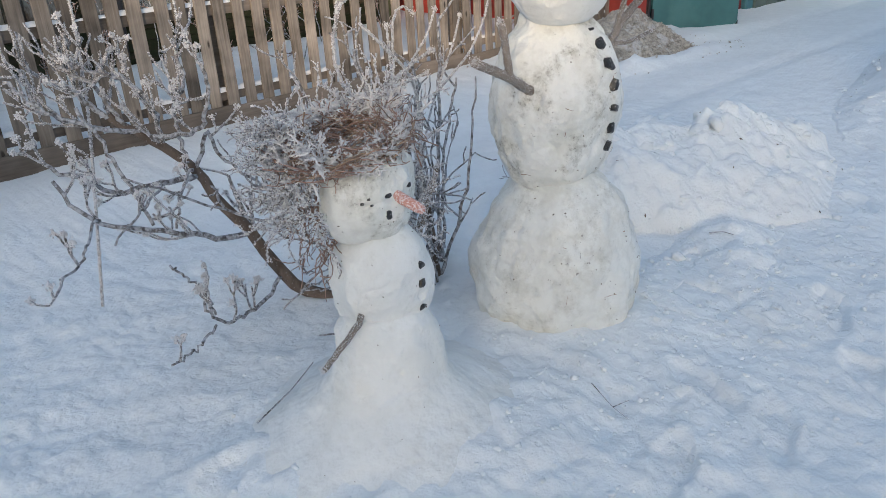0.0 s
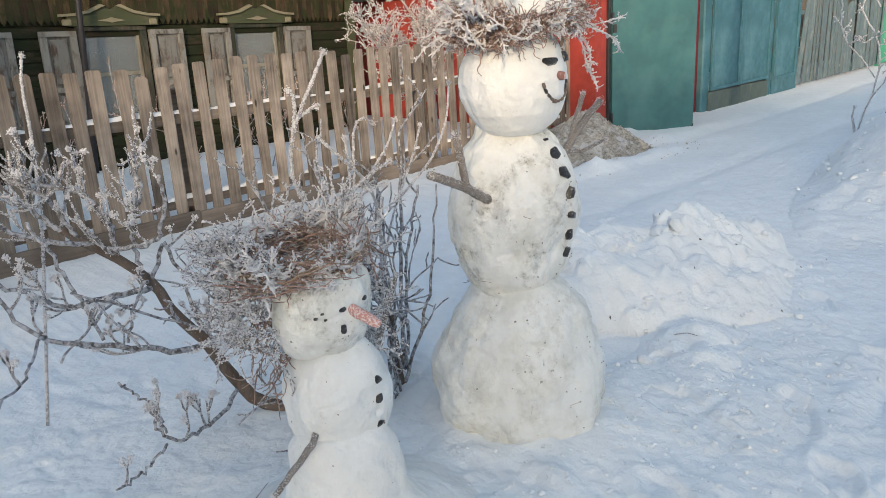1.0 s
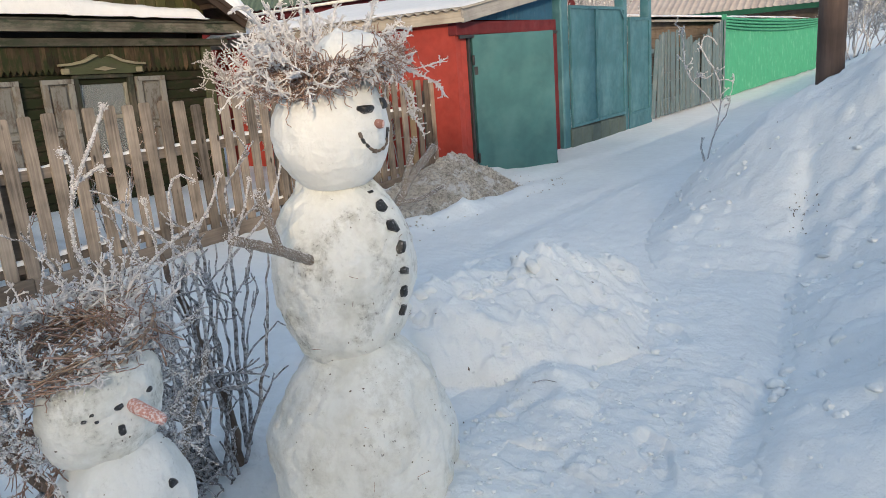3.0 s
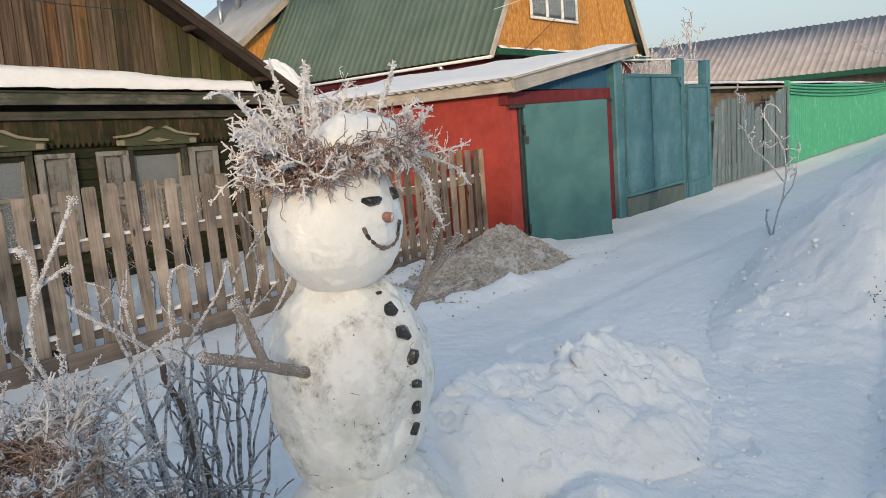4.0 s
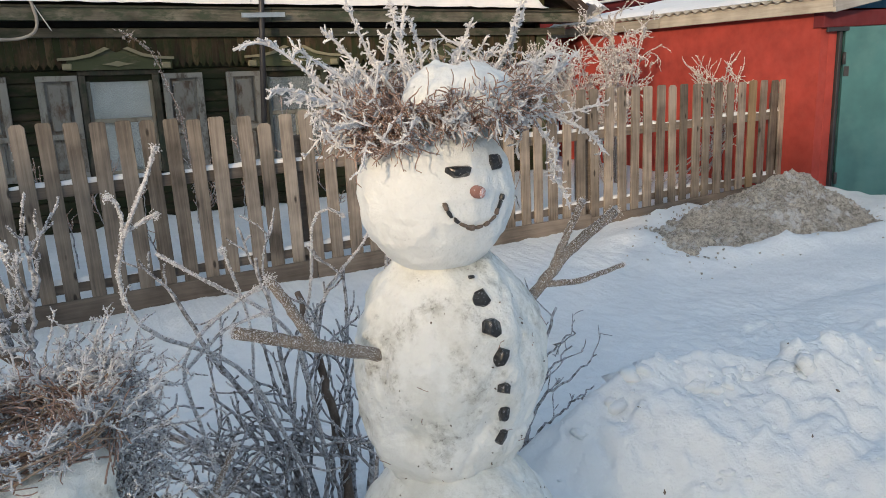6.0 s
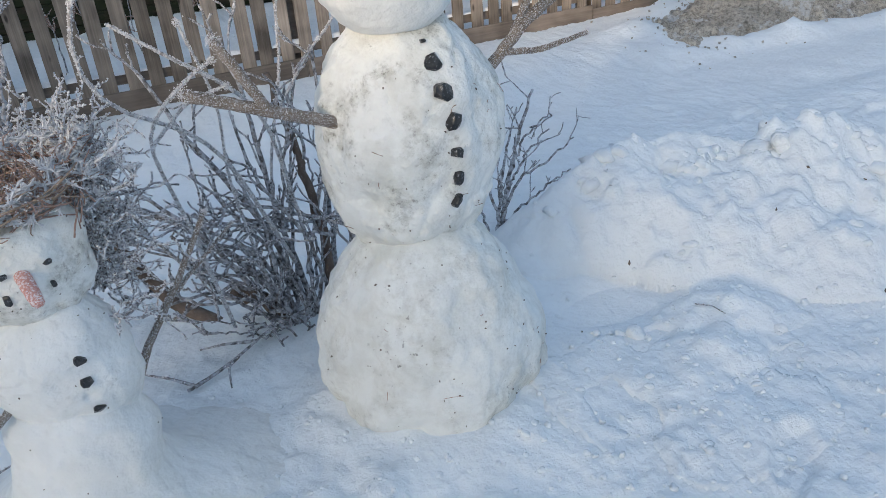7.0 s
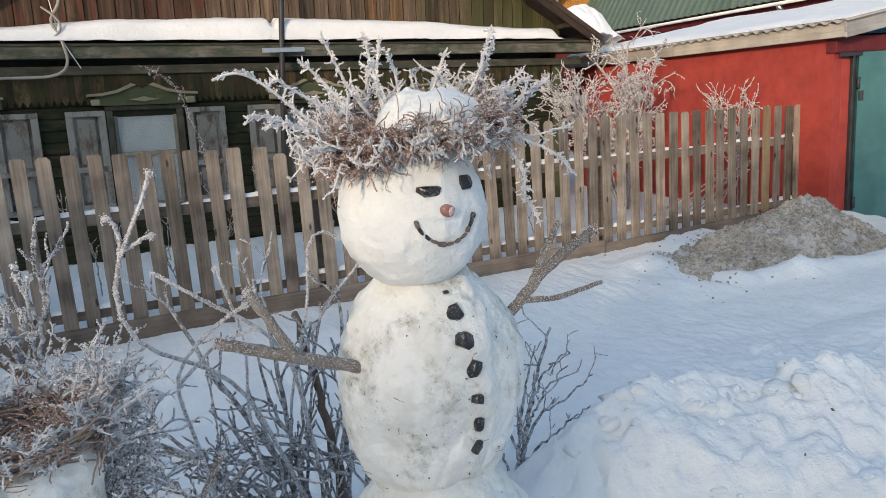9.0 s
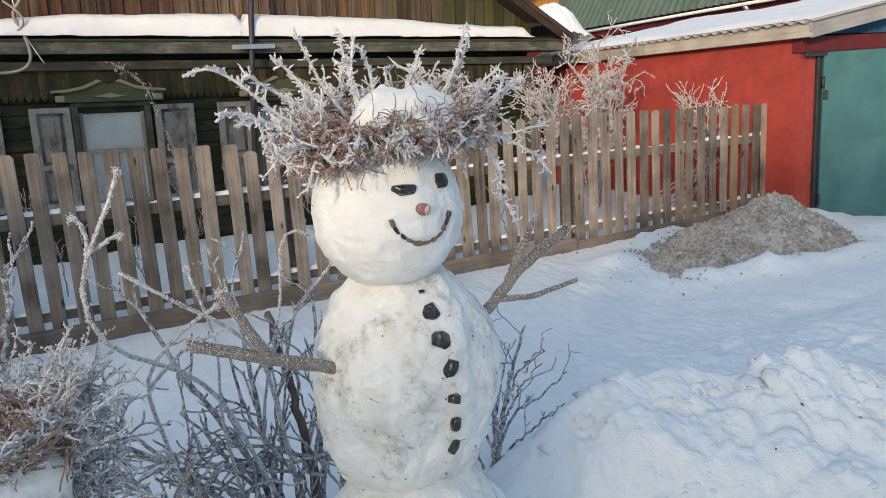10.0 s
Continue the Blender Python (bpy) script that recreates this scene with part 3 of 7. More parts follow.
def bank_z(x, y):
    """The ploughed bank along the street, and the lower mound of thrown snow before it."""
    x, y = np.asarray(x, float), np.asarray(y, float)
    tall = np.interp(x, [2.9, 3.4, 3.8, 4.2, 4.6, 5, 9, 25, 100], [0.0, 0.10, 0.32, 0.70, 1.08, 1.24, 0.95, 0.8, 0.6])
    inside = bank_lip(x) - y
    up = 1 - np.exp(-(np.maximum(inside, 0) / 0.82) ** 1.4)
    past = groove(x) - y
    side = 0.34 * smooth(0.0, 0.9, past) * smooth(0.25, 1.3, x) * smooth(6.5, 4.0, x)
    broken_side = smooth(0.02, 0.2, past) * smooth(0.25, 0.9, x) * (1 - smooth(3.6, 4.6, x))
    # crumbly along the lip and along a second, higher ridge, smooth between them
    lip = np.exp(-((inside - 0.22) / 0.26) ** 2)
    ridge = np.exp(-((inside - 1.75) / 0.45) ** 2)
    broken = smooth(-0.2, 0.35, fbm(x * 0.9, y * 1.5, 0, 45, 2))
    rough = np.clip(lip * (0.5 + 0.5 * broken) + 0.8 * ridge + 0.18 * broken, 0, 1)
    rough = rough * smooth(2.6, 3.4, x) + 0.75 * broken_side * (0.35 + 0.65 * smooth(-0.3, 0.3, vnoise(x * 2.1, y * 2.1, 0, 51)))
    lump = (0.04 * fbm(x * 1.4, y * 1.4, 0, 41, 3) + 0.014 * np.tanh(2 * fbm(x * 5, y * 5, 0, 48, 2))) * np.maximum(smooth(2.6, 3.6, x), broken_side)
    lump = lump + rough * (0.08 * puffs(x, y, 0.24, 43) * (0.5 + 0.5 * vnoise(x * 3, y * 3, 0, 49)) + 0.05 * boulders(x, y, 0.11, 44) + 0.018 * boulders(x, y, 0.055, 47) - 0.02)
    on = np.maximum(smooth(0, 0.25, inside) * smooth(2.3, 3.0, x), broken_side)
    lump = lump + 0.006 * fbm(x * 13, y * 13, 0, 46, 3)
    return tall * up + side + lump * on * (1 - smooth(12, 20, x)) * smooth(-3.4, -2.3, y)


def heap_z(x, y):
    """The shovelled heap beside the tall snowman, with a hollow in front."""
    x, y = np.asarray(x, float), np.asarray(y, float)
    wx, wy = x + 0.07 * vnoise(x * 3, y * 3, 0, 52), y + 0.07 * vnoise(x * 3 + 9, y * 3, 0, 52)
    crest = np.interp(wx, [0.5, 0.8, 1.2, 1.5, 1.8, 2.1, 2.6], [0.62, 0.66, 0.68, 0.60, 0.46, 0.42, 0.36])
    foot = np.interp(wx, [0.5, 0.7, 1.0, 1.5, 2.1, 2.6], [0.44, 0.34, 0.10, -0.34, -0.12, 0.12])
    high = np.interp(wx, [0.5, 0.68, 0.95, 1.2, 1.7, 2.1, 2.4, 2.75], [0.0, 0.10, 0.20, 0.27, 0.27, 0.22, 0.10, 0.0])
    climb = np.clip((wy - foot) / (crest - foot), 0, 1) ** 0.9 * smooth(foot - 0.02, foot + 0.12, wy)
    back = 1 - smooth(crest + 0.02, crest + 0.26, wy)
    body = climb * back
    z = high * body
    rough = smooth(0.04, 0.3, body) * smooth(0.45, 0.75, x) * (1 - smooth(2.35, 2.7, x))
    # broken snow that spills out in front of the heap and past the tall snowman
    spill = np.exp(-(((x - 0.92) / 0.28) ** 2 + ((y + 0.03) / 0.19) ** 2)) + 0.55 * np.exp(-(((x - 0.58) / 0.36) ** 2 + ((y + 0.24) / 0.24) ** 2))
    spill = np.clip(spill, 0, 1) * smooth(0.12, 0.34, x + 0.35 * np.abs(y + 0.3))
    amount = np.maximum(rough, 0.8 * spill)
    px, py = x + 0.03 * vnoise(x * 9, y * 9, 0, 57), y + 0.03 * vnoise(x * 9 + 30, y * 9, 0, 57)
    slab = puffs(px, py, 0.30, 53) * (0.5 + 0.5 * vnoise(x * 4, y * 4, 0, 58))
    facet = np.tanh(2.5 * fbm(x * 5.5, y * 5.5, 0, 62, 2)) + 0.5 * np.tanh(3 * fbm(x * 13, y * 13, 0, 64, 2))
    crumbly = smooth(-0.1, 0.5, vnoise(x * 3.3 + 5, y * 3.3, 0, 59)) * (0.35 + 0.65 * smooth(0.9, 1.7, x))
    z = z + amount * (0.12 * slab + 0.022 * facet + 0.034 * puffs(px, py, 0.15, 54) + crumbly * (0.036 * puffs(px, py, 0.10, 55) + 0.014 * boulders(x, y, 0.055, 56)) + 0.004 * fbm(x * 26, y * 26, 0, 60, 3) - 0.05)
    return z - 0.07 * np.exp(-(((x - 0.70) / 0.22) ** 2 + ((y - 0.24) / 0.10) ** 2))


def plain_z(x, y):
    x, y = np.asarray(x, float), np.asarray(y, float)
    z = -0.02 - 0.07 * smooth(0.9, 2.6, y) - 0.03 * smooth(3, 6, x)
    z = z + 0.022 * fbm(x * 0.9, y * 0.9, 0, 3, 3) * smooth(0.0, 1.0, np.hypot(x + 0.5, y - 0.1))
    # trodden crust, footprints, ruts and crumbs
    near = 1 - smooth(5, 9, np.hypot(x, y))
    crust = np.abs(vnoise(x * 13, y * 13, 0, 23)) * np.abs(vnoise(x * 31, y * 31, 0, 25))
    patch = smooth(-0.1, 0.5, vnoise(x * 2.3, y * 2.3, 0, 27))
    z = z + near * (0.006 * fbm(x * 5, y * 5, 0, 11, 4) + 0.004 * fbm(x * 19, y * 19, 0, 21, 3) + 0.022 * crust * patch)
    pressed = smooth(-0.25, 0.3, vnoise(x * 1.3 + 3, y * 1.3, 0, 28)) * near
    z = z + pressed * (0.013 * boulders(x, y, 0.20, 15) + 0.010 * boulders(x, y, 0.075, 16) - 0.01)
    flake = (1 - np.abs(vnoise(x * 7, y * 7, 0, 171))) ** 4
    z = z + near * (0.007 * fbm(x * 3.1, y * 3.1, 0, 173, 3) - 0.006 * flake * patch + 0.0022 * np.tanh(5 * vnoise(x * 17, y * 17, 0, 175)) * (0.2 + pressed) + 0.0022 * fbm(x * 45, y * 45, 0, 177, 2))
    left = smooth(0.2, -0.7, x + 0.6 * y) * smooth(-1.9, -0.4, y) * (1 - smooth(0.7, 1.3, y))
    z = z + left * (0.013 * fbm(x * 6 + 3, y * 6, 0, 33, 3) + smooth(0.1, -0.5, y) * (0.022 * boulders(x, y, 0.13, 34) + 0.013 * boulders(x, y, 0.055, 35) - 0.012))
    front = np.exp(-(((x + 0.3) / 1.0) ** 2 + ((y + 0.45) / 0.45) ** 2))
    z = z + front * 0.009 * fbm(x * 9 + 3, y * 9, 0, 37, 3)
    for fx, fy, turn in ((-0.2, -0.75, 0.5), (0.25, -0.85, 0.8), (0.6, -0.6, 0.6), (-0.55, -0.62, 0.3), (-1.25, -0.55, 0.1), (1.2, -0.75, 0.9), (1.75, -0.3, 0.7), (-0.15, -0.5, 1.3), (-1.45, 0.2, 0.4), (2.4, 1.3, 0.3), (3.0, 0.95, 0.2)):
        u = (x - fx) * math.cos(turn) + (y - fy) * math.sin(turn)
        v = -(x - fx) * math.sin(turn) + (y - fy) * math.cos(turn)
        rim = np.sqrt((u / 0.15) ** 2 + (v / (0.055 + 0.012 * np.sin(u * 25))) ** 2)
        z = z - 0.020 * smooth(1.1, 0.75, rim) + 0.008 * np.exp(-((rim - 1.25) / 0.2) ** 2) + 0.003 * np.sin(u * 220) * smooth(1.0, 0.7, rim)
    z = z - 0.035 * np.exp(-((y - groove(x)) / 0.06) ** 2) * smooth(0.3, 0.9, x) * smooth(4.6, 3.8, x)
    # wheel tracks down the street
    for c, w in ((1.55, 0.14), (2.75, 0.14)):
        z = z - 0.03 * np.exp(-(((y - c - 0.05 * np.sin(x * 0.5)) / w) ** 2)) * smooth(1.5, 3.5, x) * (1 - smooth(25, 40, x))
    # snow packed round the feet of both snowmen
    z = z + 0.05 * np.exp(-(((x + 0.02) / 0.48) ** 2 + ((y - 0.12) / 0.48) ** 2))
    z = z + 0.09 * np.exp(-(((x + 0.95) / 0.42) ** 2 + ((y - 0.0) / 0.42) ** 2))
    # drift against the fence, the sand heap's foot and the yard behind
    z = z + 0.05 * smooth(3.3, 4.0, y) * smooth(2.5, 6.0, x) * (1 - smooth(4.2, 4.6, y))
    z = z + 0.10 * np.exp(-(((x - 5.0) / 1.5) ** 2 + ((y - 3.3) / 0.8) ** 2))
    ring = np.sqrt(np.where(x < 5.3, (x - 5.3) / 2.2, (x - 5.3) / 1.15) ** 2 + ((y - 3.30 - 0.10 * (x - 5.3)) / 0.80) ** 2)
    z = z + 0.085 * np.exp(-((ring - 0.95) / 0.17) ** 2) * (0.75 + 0.6 * fbm(x * 4, y * 4, 0, 74, 3)) * (1 - smooth(3.9, 4.1, y))
    yard = smooth(4.2, 5.2, y) * (1 - smooth(9, 12, x))
    return z + yard * (0.10 + 0.06 * fbm(x * 1.3, y * 1.3, 0, 61, 3))


def ground_z(x, y):
    return plain_z(x, y) + bank_z(x, y) + heap_z(x, y)


def spread(lo, hi, step, far, growth=1.22):
    mid = np.arange(lo, hi + step / 2, step)
    out, d = [], step
    at = 0.0
    while at < far:
        d *= growth
        at += d
        out.append(at)
    out = np.array(out)
    return np.concatenate([(lo - out)[::-1], mid, hi + out])


gx, gy = spread(-2.3, 2.8, 0.012, 3000, 1.055), spread(-1.2, 1.3, 0.012, 3000, 1.055)
GX, GY = np.meshgrid(gx, gy, indexing="ij")
fade = 1 - smooth(40, 120, np.hypot(GX, GY))
GZ = plain_z(np.clip(GX, -30, 60), np.clip(GY, -30, 60)) * fade
GZ = GZ - 0.07 * np.exp(-(((GX - 0.70) / 0.22) ** 2 + ((GY - 0.24) / 0.10) ** 2))
idx = np.arange(GX.size).reshape(GX.shape)
quads = np.stack([idx[:-1, :-1], idx[1:, :-1], idx[1:, 1:], idx[:-1, 1:]], -1).reshape(-1, 4)
thing("ground", "trodden blue-white snow over the street and yard", "snow ground", kind="structure",
      data=mesh_of("ground", np.stack([GX, GY, GZ], -1), quads, SNOW))


def skirted(extra):
    """Snow lying on the ground; where there is none the sheet dips under it."""
    def at(u, v):
        e = extra(u, v)
        return u, v, plain_z(u, v) + np.where(e > 0.004, e, -0.03 + e * 0)
    return at


heap = thing("snow_heap", "shovelled heap of lumpy clean snow beside the tall snowman", "snow heap", at=(1.7, 0.45, 0))
part("mound", sheet(np.arange(0.05, 2.9, 0.0115), np.arange(-0.75, 1.1, 0.0115), skirted(heap_z), SNOW), heap)
bank = thing("snow_bank", "high ploughed bank of lumpy snow along the street", "snow bank", at=(4, -0.8, 0))
part("mound", sheet(spread(0.2, 6.5, 0.024, 60, 1.12), spread(-2.2, 1.4, 0.024, 25, 1.3), skirted(bank_z), SNOW), bank)


def level(x, y):
    return float(ground_z(np.array([x]), np.array([y]))[0])


# ---- loose clods and crumbs of snow ----
bm = bmesh.new()
bmesh.ops.create_icosphere(bm, subdivisions=2, radius=1)
ico_v, ico_f = np.array([v.co[:] for v in bm.verts]), np.array([[v.index for v in f.verts] for f in bm.faces])
bm.free()


def clod_field(count, seed, where, lo, hi, power=2.5, sink=0.1):
    """Broken lumps of snow of many sizes, half sunk into what they lie on."""
    rng = np.random.default_rng(seed)
    at = np.array([where(rng) for _ in range(count)])
    z = ground_z(at[:, 0], at[:, 1])
    s = lo + (hi - lo) * rng.random(count) ** power
    off = rng.uniform(0, 90, (count, 1))
    bv = ico_v[None]
    r = 1 + 0.42 * fbm(bv[..., 0] * 1.5 + off, bv[..., 1] * 1.3, bv[..., 2] * 1.3, 161, 3) + 0.12 * np.tanh(6 * vnoise(bv[..., 0] * 1.7 + off, bv[..., 1] * 1.7, bv[..., 2] * 1.7, 163))
    d = bv * r[..., None] * s[:, None, None] * rng.uniform(0.65, 1.35, (count, 1, 3)) * np.array([1, 1, 0.72])
    a = rng.uniform(0, 2 * np.pi, count)
    ca, sa = np.cos(a)[:, None], np.sin(a)[:, None]
    d = np.stack([d[..., 0] * ca - d[..., 1] * sa, d[..., 0] * sa + d[..., 1] * ca, d[..., 2]], -1)
    d = d + np.stack([at[:, 0], at[:, 1], z + sink * s], -1)[:, None]
    return d.reshape(-1, 3), (ico_f[None] + np.arange(count)[:, None, None] * len(ico_v)).reshape(-1, 3)


def on_heap(rng):
    x = rng.uniform(0.5, 2.5)
    return x, rng.uniform(-0.1 - 0.25 * min(1.0, x - 0.5), 0.75)


clod_rng = np.random.default_rng(5)
clod_kinds = []
for k in range(48):
    size = 0.006 + 0.022 * (k / 47) ** 2.0
    q = size * np.array([1, 1, 0.75]) * ico_v * (1 + 0.30 * fbm(ico_v[:, 0] * 1.6 + 9 * k, ico_v[:, 1] * 1.6, ico_v[:, 2] * 1.6, 151, 3))[:, None] * clod_rng.uniform(0.7, 1.25, 3)
    clod_kinds.append(mesh_of("clod", q, ico_f, SNOW))


def lay_clods(parent, spots):
    for (x, y), z in zip(spots, ground_z(np.array(spots)[:, 0], np.array(spots)[:, 1])):
        k = min(47, int(48 * clod_rng.random() ** 1.3))
        part("snow_clod", clod_kinds[k], parent, "", pose(x, y, float(z), clod_rng.uniform(-30, 30), clod_rng.uniform(-30, 30), clod_rng.uniform(0, 360)))


lay_clods(heap, [on_heap(clod_rng) for k in range(34)])
along_bank = clod_rng.uniform(3.2, 8, 90)
lay_clods(bank, [(x, float(bank_lip(x)) - abs(clod_rng.normal(0.25, 0.55))) for x in along_bank])
# dark bits of bark and earth in the shovelled snow
bit_at = np.array([on_heap(clod_rng) for k in range(16)] + [(x, float(bank_lip(x)) - clod_rng.uniform(0.1, 1.6)) for x in clod_rng.uniform(3.2, 8, 50)] + [(clod_rng.normal(3.75, 0.12), clod_rng.normal(-0.55, 0.05)) for k in range(30)])
thing("bark_bits", "dark bits of bark and earth lying in the snow", "debris", kind="stuff",
      data=mesh_of("bits", *crystals(clod_rng, np.stack([bit_at[:, 0], bit_at[:, 1], ground_z(bit_at[:, 0], bit_at[:, 1]) + 0.002], -1), 0.011, 0.4), TRUNK))
thing("snow_clods", "loose small clods of snow on the shovelled heap", "snow clods", kind="stuff",
      data=mesh_of("clods", *clod_field(110, 5, on_heap, 0.004, 0.022, 2.6, -0.35), SNOW))
def on_crest(g):
    x = g.uniform(0.85, 2.5)
    return x, float(np.interp(x, [0.8, 1.2, 1.5, 1.8, 2.1, 2.6], [0.64, 0.66, 0.58, 0.44, 0.40, 0.34])) + g.normal(-0.06, 0.07)


def on_bank(g):
    x = g.uniform(0.8, 9)
    if x < 3.2:
        return x, float(groove(x)) - abs(g.normal(0.1, 0.3))
    return x, float(bank_lip(x)) - (abs(g.normal(0.12, 0.22)) if g.random() < 0.7 else g.uniform(1.3, 2.2))


thing("crest_clods", "broken lumps of snow along the top of the heap", "snow clods", kind="stuff",
      data=mesh_of("clods", *clod_field(80, 8, on_crest, 0.012, 0.050, 1.8, -0.45), SNOW))
thing("bank_clods", "broken lumps of snow lying on the ploughed bank", "snow clods", kind="stuff",
      data=mesh_of("clods", *clod_field(420, 9, on_bank, 0.005, 0.04, 3.0, -0.2), SNOW))
thing("snow_crumbs", "small crumbs of snow scattered over the trodden ground", "snow crumbs", kind="stuff",
      data=mesh_of("crumbs", *clod_field(1500, 6, lambda g: (g.normal(0.6, 0.6), g.normal(-0.25, 0.3)), 0.0015, 0.011, 4.0), SNOW))
thing("snow_crumbs", "small crumbs of snow round the small snowman", "snow crumbs", kind="stuff",
      data=mesh_of("crumbs", *clod_field(900, 7, lambda g: (g.normal(-0.9, 0.55), g.normal(-0.25, 0.35)), 0.0015, 0.010, 4.0), SNOW))


# ---- heap of sand at the garage ----
def sand_height(x, y):
    a = np.where(x < 5.3, (x - 5.3) / 2.35, (x - 5.3) / 0.86)
    b = (y - 3.32 - 0.08 * (x - 5.3)) / 0.86
    r = np.sqrt(a * a + b * b + 0.004) + 0.07 * fbm(x * 2.5, y * 2.5, 0, 71, 3) + 0.05 * fbm(x * 9, y * 9, 0, 75, 3)
    return -0.22 + 0.535 * np.clip(1.04 - r, 0, 1.0) + 0.022 * fbm(x * 14, y * 14, 0, 73, 3) + 0.022 * boulders(x, y, 0.07, 77) + 0.010 * boulders(x, y, 0.03, 78)


thing("sand_pile", "heap of pale tan sand dusted with snow by the fence", "sand pile",
      data=sheet(np.linspace(2.8, 6.5, 330), np.linspace(2.3, 4.05, 170), lambda u, v: (u, v, sand_height(u, v)), SAND))
sand_rng = np.random.default_rng(9)
spot = np.stack([sand_rng.uniform(3.0, 6.4, 9000), sand_rng.uniform(2.3, 4.0, 9000)], -1)
hill, snow_at = sand_height(spot[:, 0], spot[:, 1]), ground_z(spot[:, 0], spot[:, 1])
# crumbs lie on the pile and thin out quickly past its foot
keep = sand_rng.random(len(spot)) < np.where(hill > snow_at, 0.22 + 0.25 * (spot[:, 0] > 5.2), 0.6 * np.exp(-(snow_at - hill) / 0.035))
grit = np.column_stack([spot, np.maximum(hill, snow_at) + 0.002])[keep]
thing("sand_crumbs", "frozen crumbs of sand scattered round the heap", "sand crumbs", kind="stuff",
      data=mesh_of("grit", *crystals(sand_rng, grit, 0.013, 0.8), SAND))

# ---- picket fence ----
fence_rng = np.random.default_rng(21)
fence = thing("picket_fence", "weathered grey-brown wooden picket fence on the snow", "fence", at=(0, 4.15, -0.1))
# the spacing of the pickets in centimetres, from the street corner of the garage to the yard's far end
PICKET_GAPS = (13.7, 15.7, 15.9, 15.2, 16.0, 16.7, 15.9, 14.6, 15.4, 15.6, 15.8, 16.0, 15.2, 15.9, 15.5, 17.5, 15.0, 15.9, 16.1, 15.0, 14.6, 15.5, 15.4,
               15.6, 16.8, 16.6, 15.7, 16.3, 17.0, 15.7, 16.3, 17.3, 16.2, 15.5, 16.0, 14.0, 19.8, 15.3, 15.2, 15.6, 14.9, 15.8, 16.0, 15.9, 15.2, 15.0)
x, n = 6.052, 0
while x > -4.7:
    top = float(np.interp(x, [-4, -1, 0.3, 0.7, 1.3, 3, 4.2, 6], [1.30, 1.25, 1.20, 1.195, 1.232, 1.21, 1.20, 1.16])) + fence_rng.normal(0, 0.004)
    low = -0.06 + (0.16 * (x - 4) / 2 if x > 4 else 0)
    if abs(x - 0.54) < 0.03 or abs(x - 2.49) < 0.04:
        top -= 0.055
    wide = fence_rng.choice([0.094, 0.1, 0.106]) - 0.006 * (x > 2.5)
    cut = 0.012 if n % 5 else 0.022
    wood = NEW_WOOD if 5.55 < x < 5.65 else FENCE_WOOD
    lean = fence_rng.normal(0, 0.35)
    me = box_mesh(wide, 0.022, round((top - low) / 0.01) * 0.01, wood, 0.003, cut)
    part("picket", me, fence, "fresh yellowish board" if wood is NEW_WOOD else "",
         pose(x - 0.5 * (top - low) * math.sin(radians(lean)), 4.128 + fence_rng.normal(0, 0.004), (top + low) / 2, fence_rng.normal(0, 0.8), lean, fence_rng.normal(0, 1.5)))
    x -= PICKET_GAPS[n] / 100 if n < len(PICKET_GAPS) else 0.155 + fence_rng.normal(0, 0.006)
    n += 1
for x0, x1 in ((-4.7, -1.9), (-1.9, 0.82), (0.82, 3.5), (3.5, 6.1)):
    block("rail", fence, RAIL_WOOD, (x0, x1 - 0.006), (4.142, 4.185), (0.755, 0.835))
    block("rail", fence, RAIL_WOOD, (x0, x1 - 0.006), (4.142, 4.185), (0.095, 0.165))
    block("base_board", fence, RAIL_WOOD, (x0, x1 - 0.006), (4.095, 4.115), (-0.16, 0.055), turn=(0, -0.3 if x1 < 4 else -1.2, 0))
    block("post", fence, RAIL_WOOD, (x1 - 0.06, x1 + 0.05), (4.19, 4.29), (-0.3, 1.02))


def ridge_snow(x0, x1, y, z, wide, high, seed, step=0.02):
    """A strip of snow lying along a narrow ledge, with an uneven crest."""
    us, vs = np.arange(x0, x1, step), np.linspace(-1, 1, 7)

    def place(u, v):
        h = high * (0.75 + 0.45 * fbm(u * 4, 0 * u, 0, seed, 3))
        return u, y + v * wide / 2 * (1 + 0.12 * vnoise(u * 7, v, 0, seed + 3)), z + np.maximum(0.002, h * (1 - np.abs(v) ** 2.5))

    return sheet(us, vs, place, ROOF_SNOW, 0.002)


tagged(new("rail_snow", ridge_snow(-4.6, 6.08, 4.164, 0.834, 0.055, 0.03, 81)), "thin line of snow lying on the fence rail", "snow")
tagged(new("rail_snow", ridge_snow(-4.6, 6.08, 4.164, 0.164, 0.055, 0.03, 82)), "thin line of snow lying on the lower fence rail", "snow")

# ---- old timber house behind the fence ----
house = thing("timber_house", "old timber house with green boards, carved trim and snowy eave", "house", at=(1.4, 9.5, -0.1))
WALL = 7.16
WINDOWS = (-2.11, -0.267, 1.581, 3.424)
SAG = 1.25  # degrees by which the old house leans to its street corner
house_rng = np.random.default_rng(31)
# wall: boards between the window openings
z = 0.02
while z < 1.66:
    cuts = [-5.6]
    for c in WINDOWS:
        if 0.52 < z + 0.06 < 1.50:
            cuts += [c - 0.30, c + 0.36]
    cuts.append(5.02)
    for a, b in zip(cuts[::2], cuts[1::2]):
        block("board", house, GREEN_WOOD, (a, b), (WALL, WALL + 0.05), (z, z + 0.118), bevel=0.012, turn=(2.5, 0, 0))
    z += 0.12
block("sill_beam", house, GREEN_WOOD, (-5.6, 5.06), (WALL - 0.03, WALL + 0.1), (-0.3, 0.02))
block("corner_board", house, CARVED, (4.94, 5.09), (WALL - 0.03, WALL + 0.02), (-0.2, 1.93))
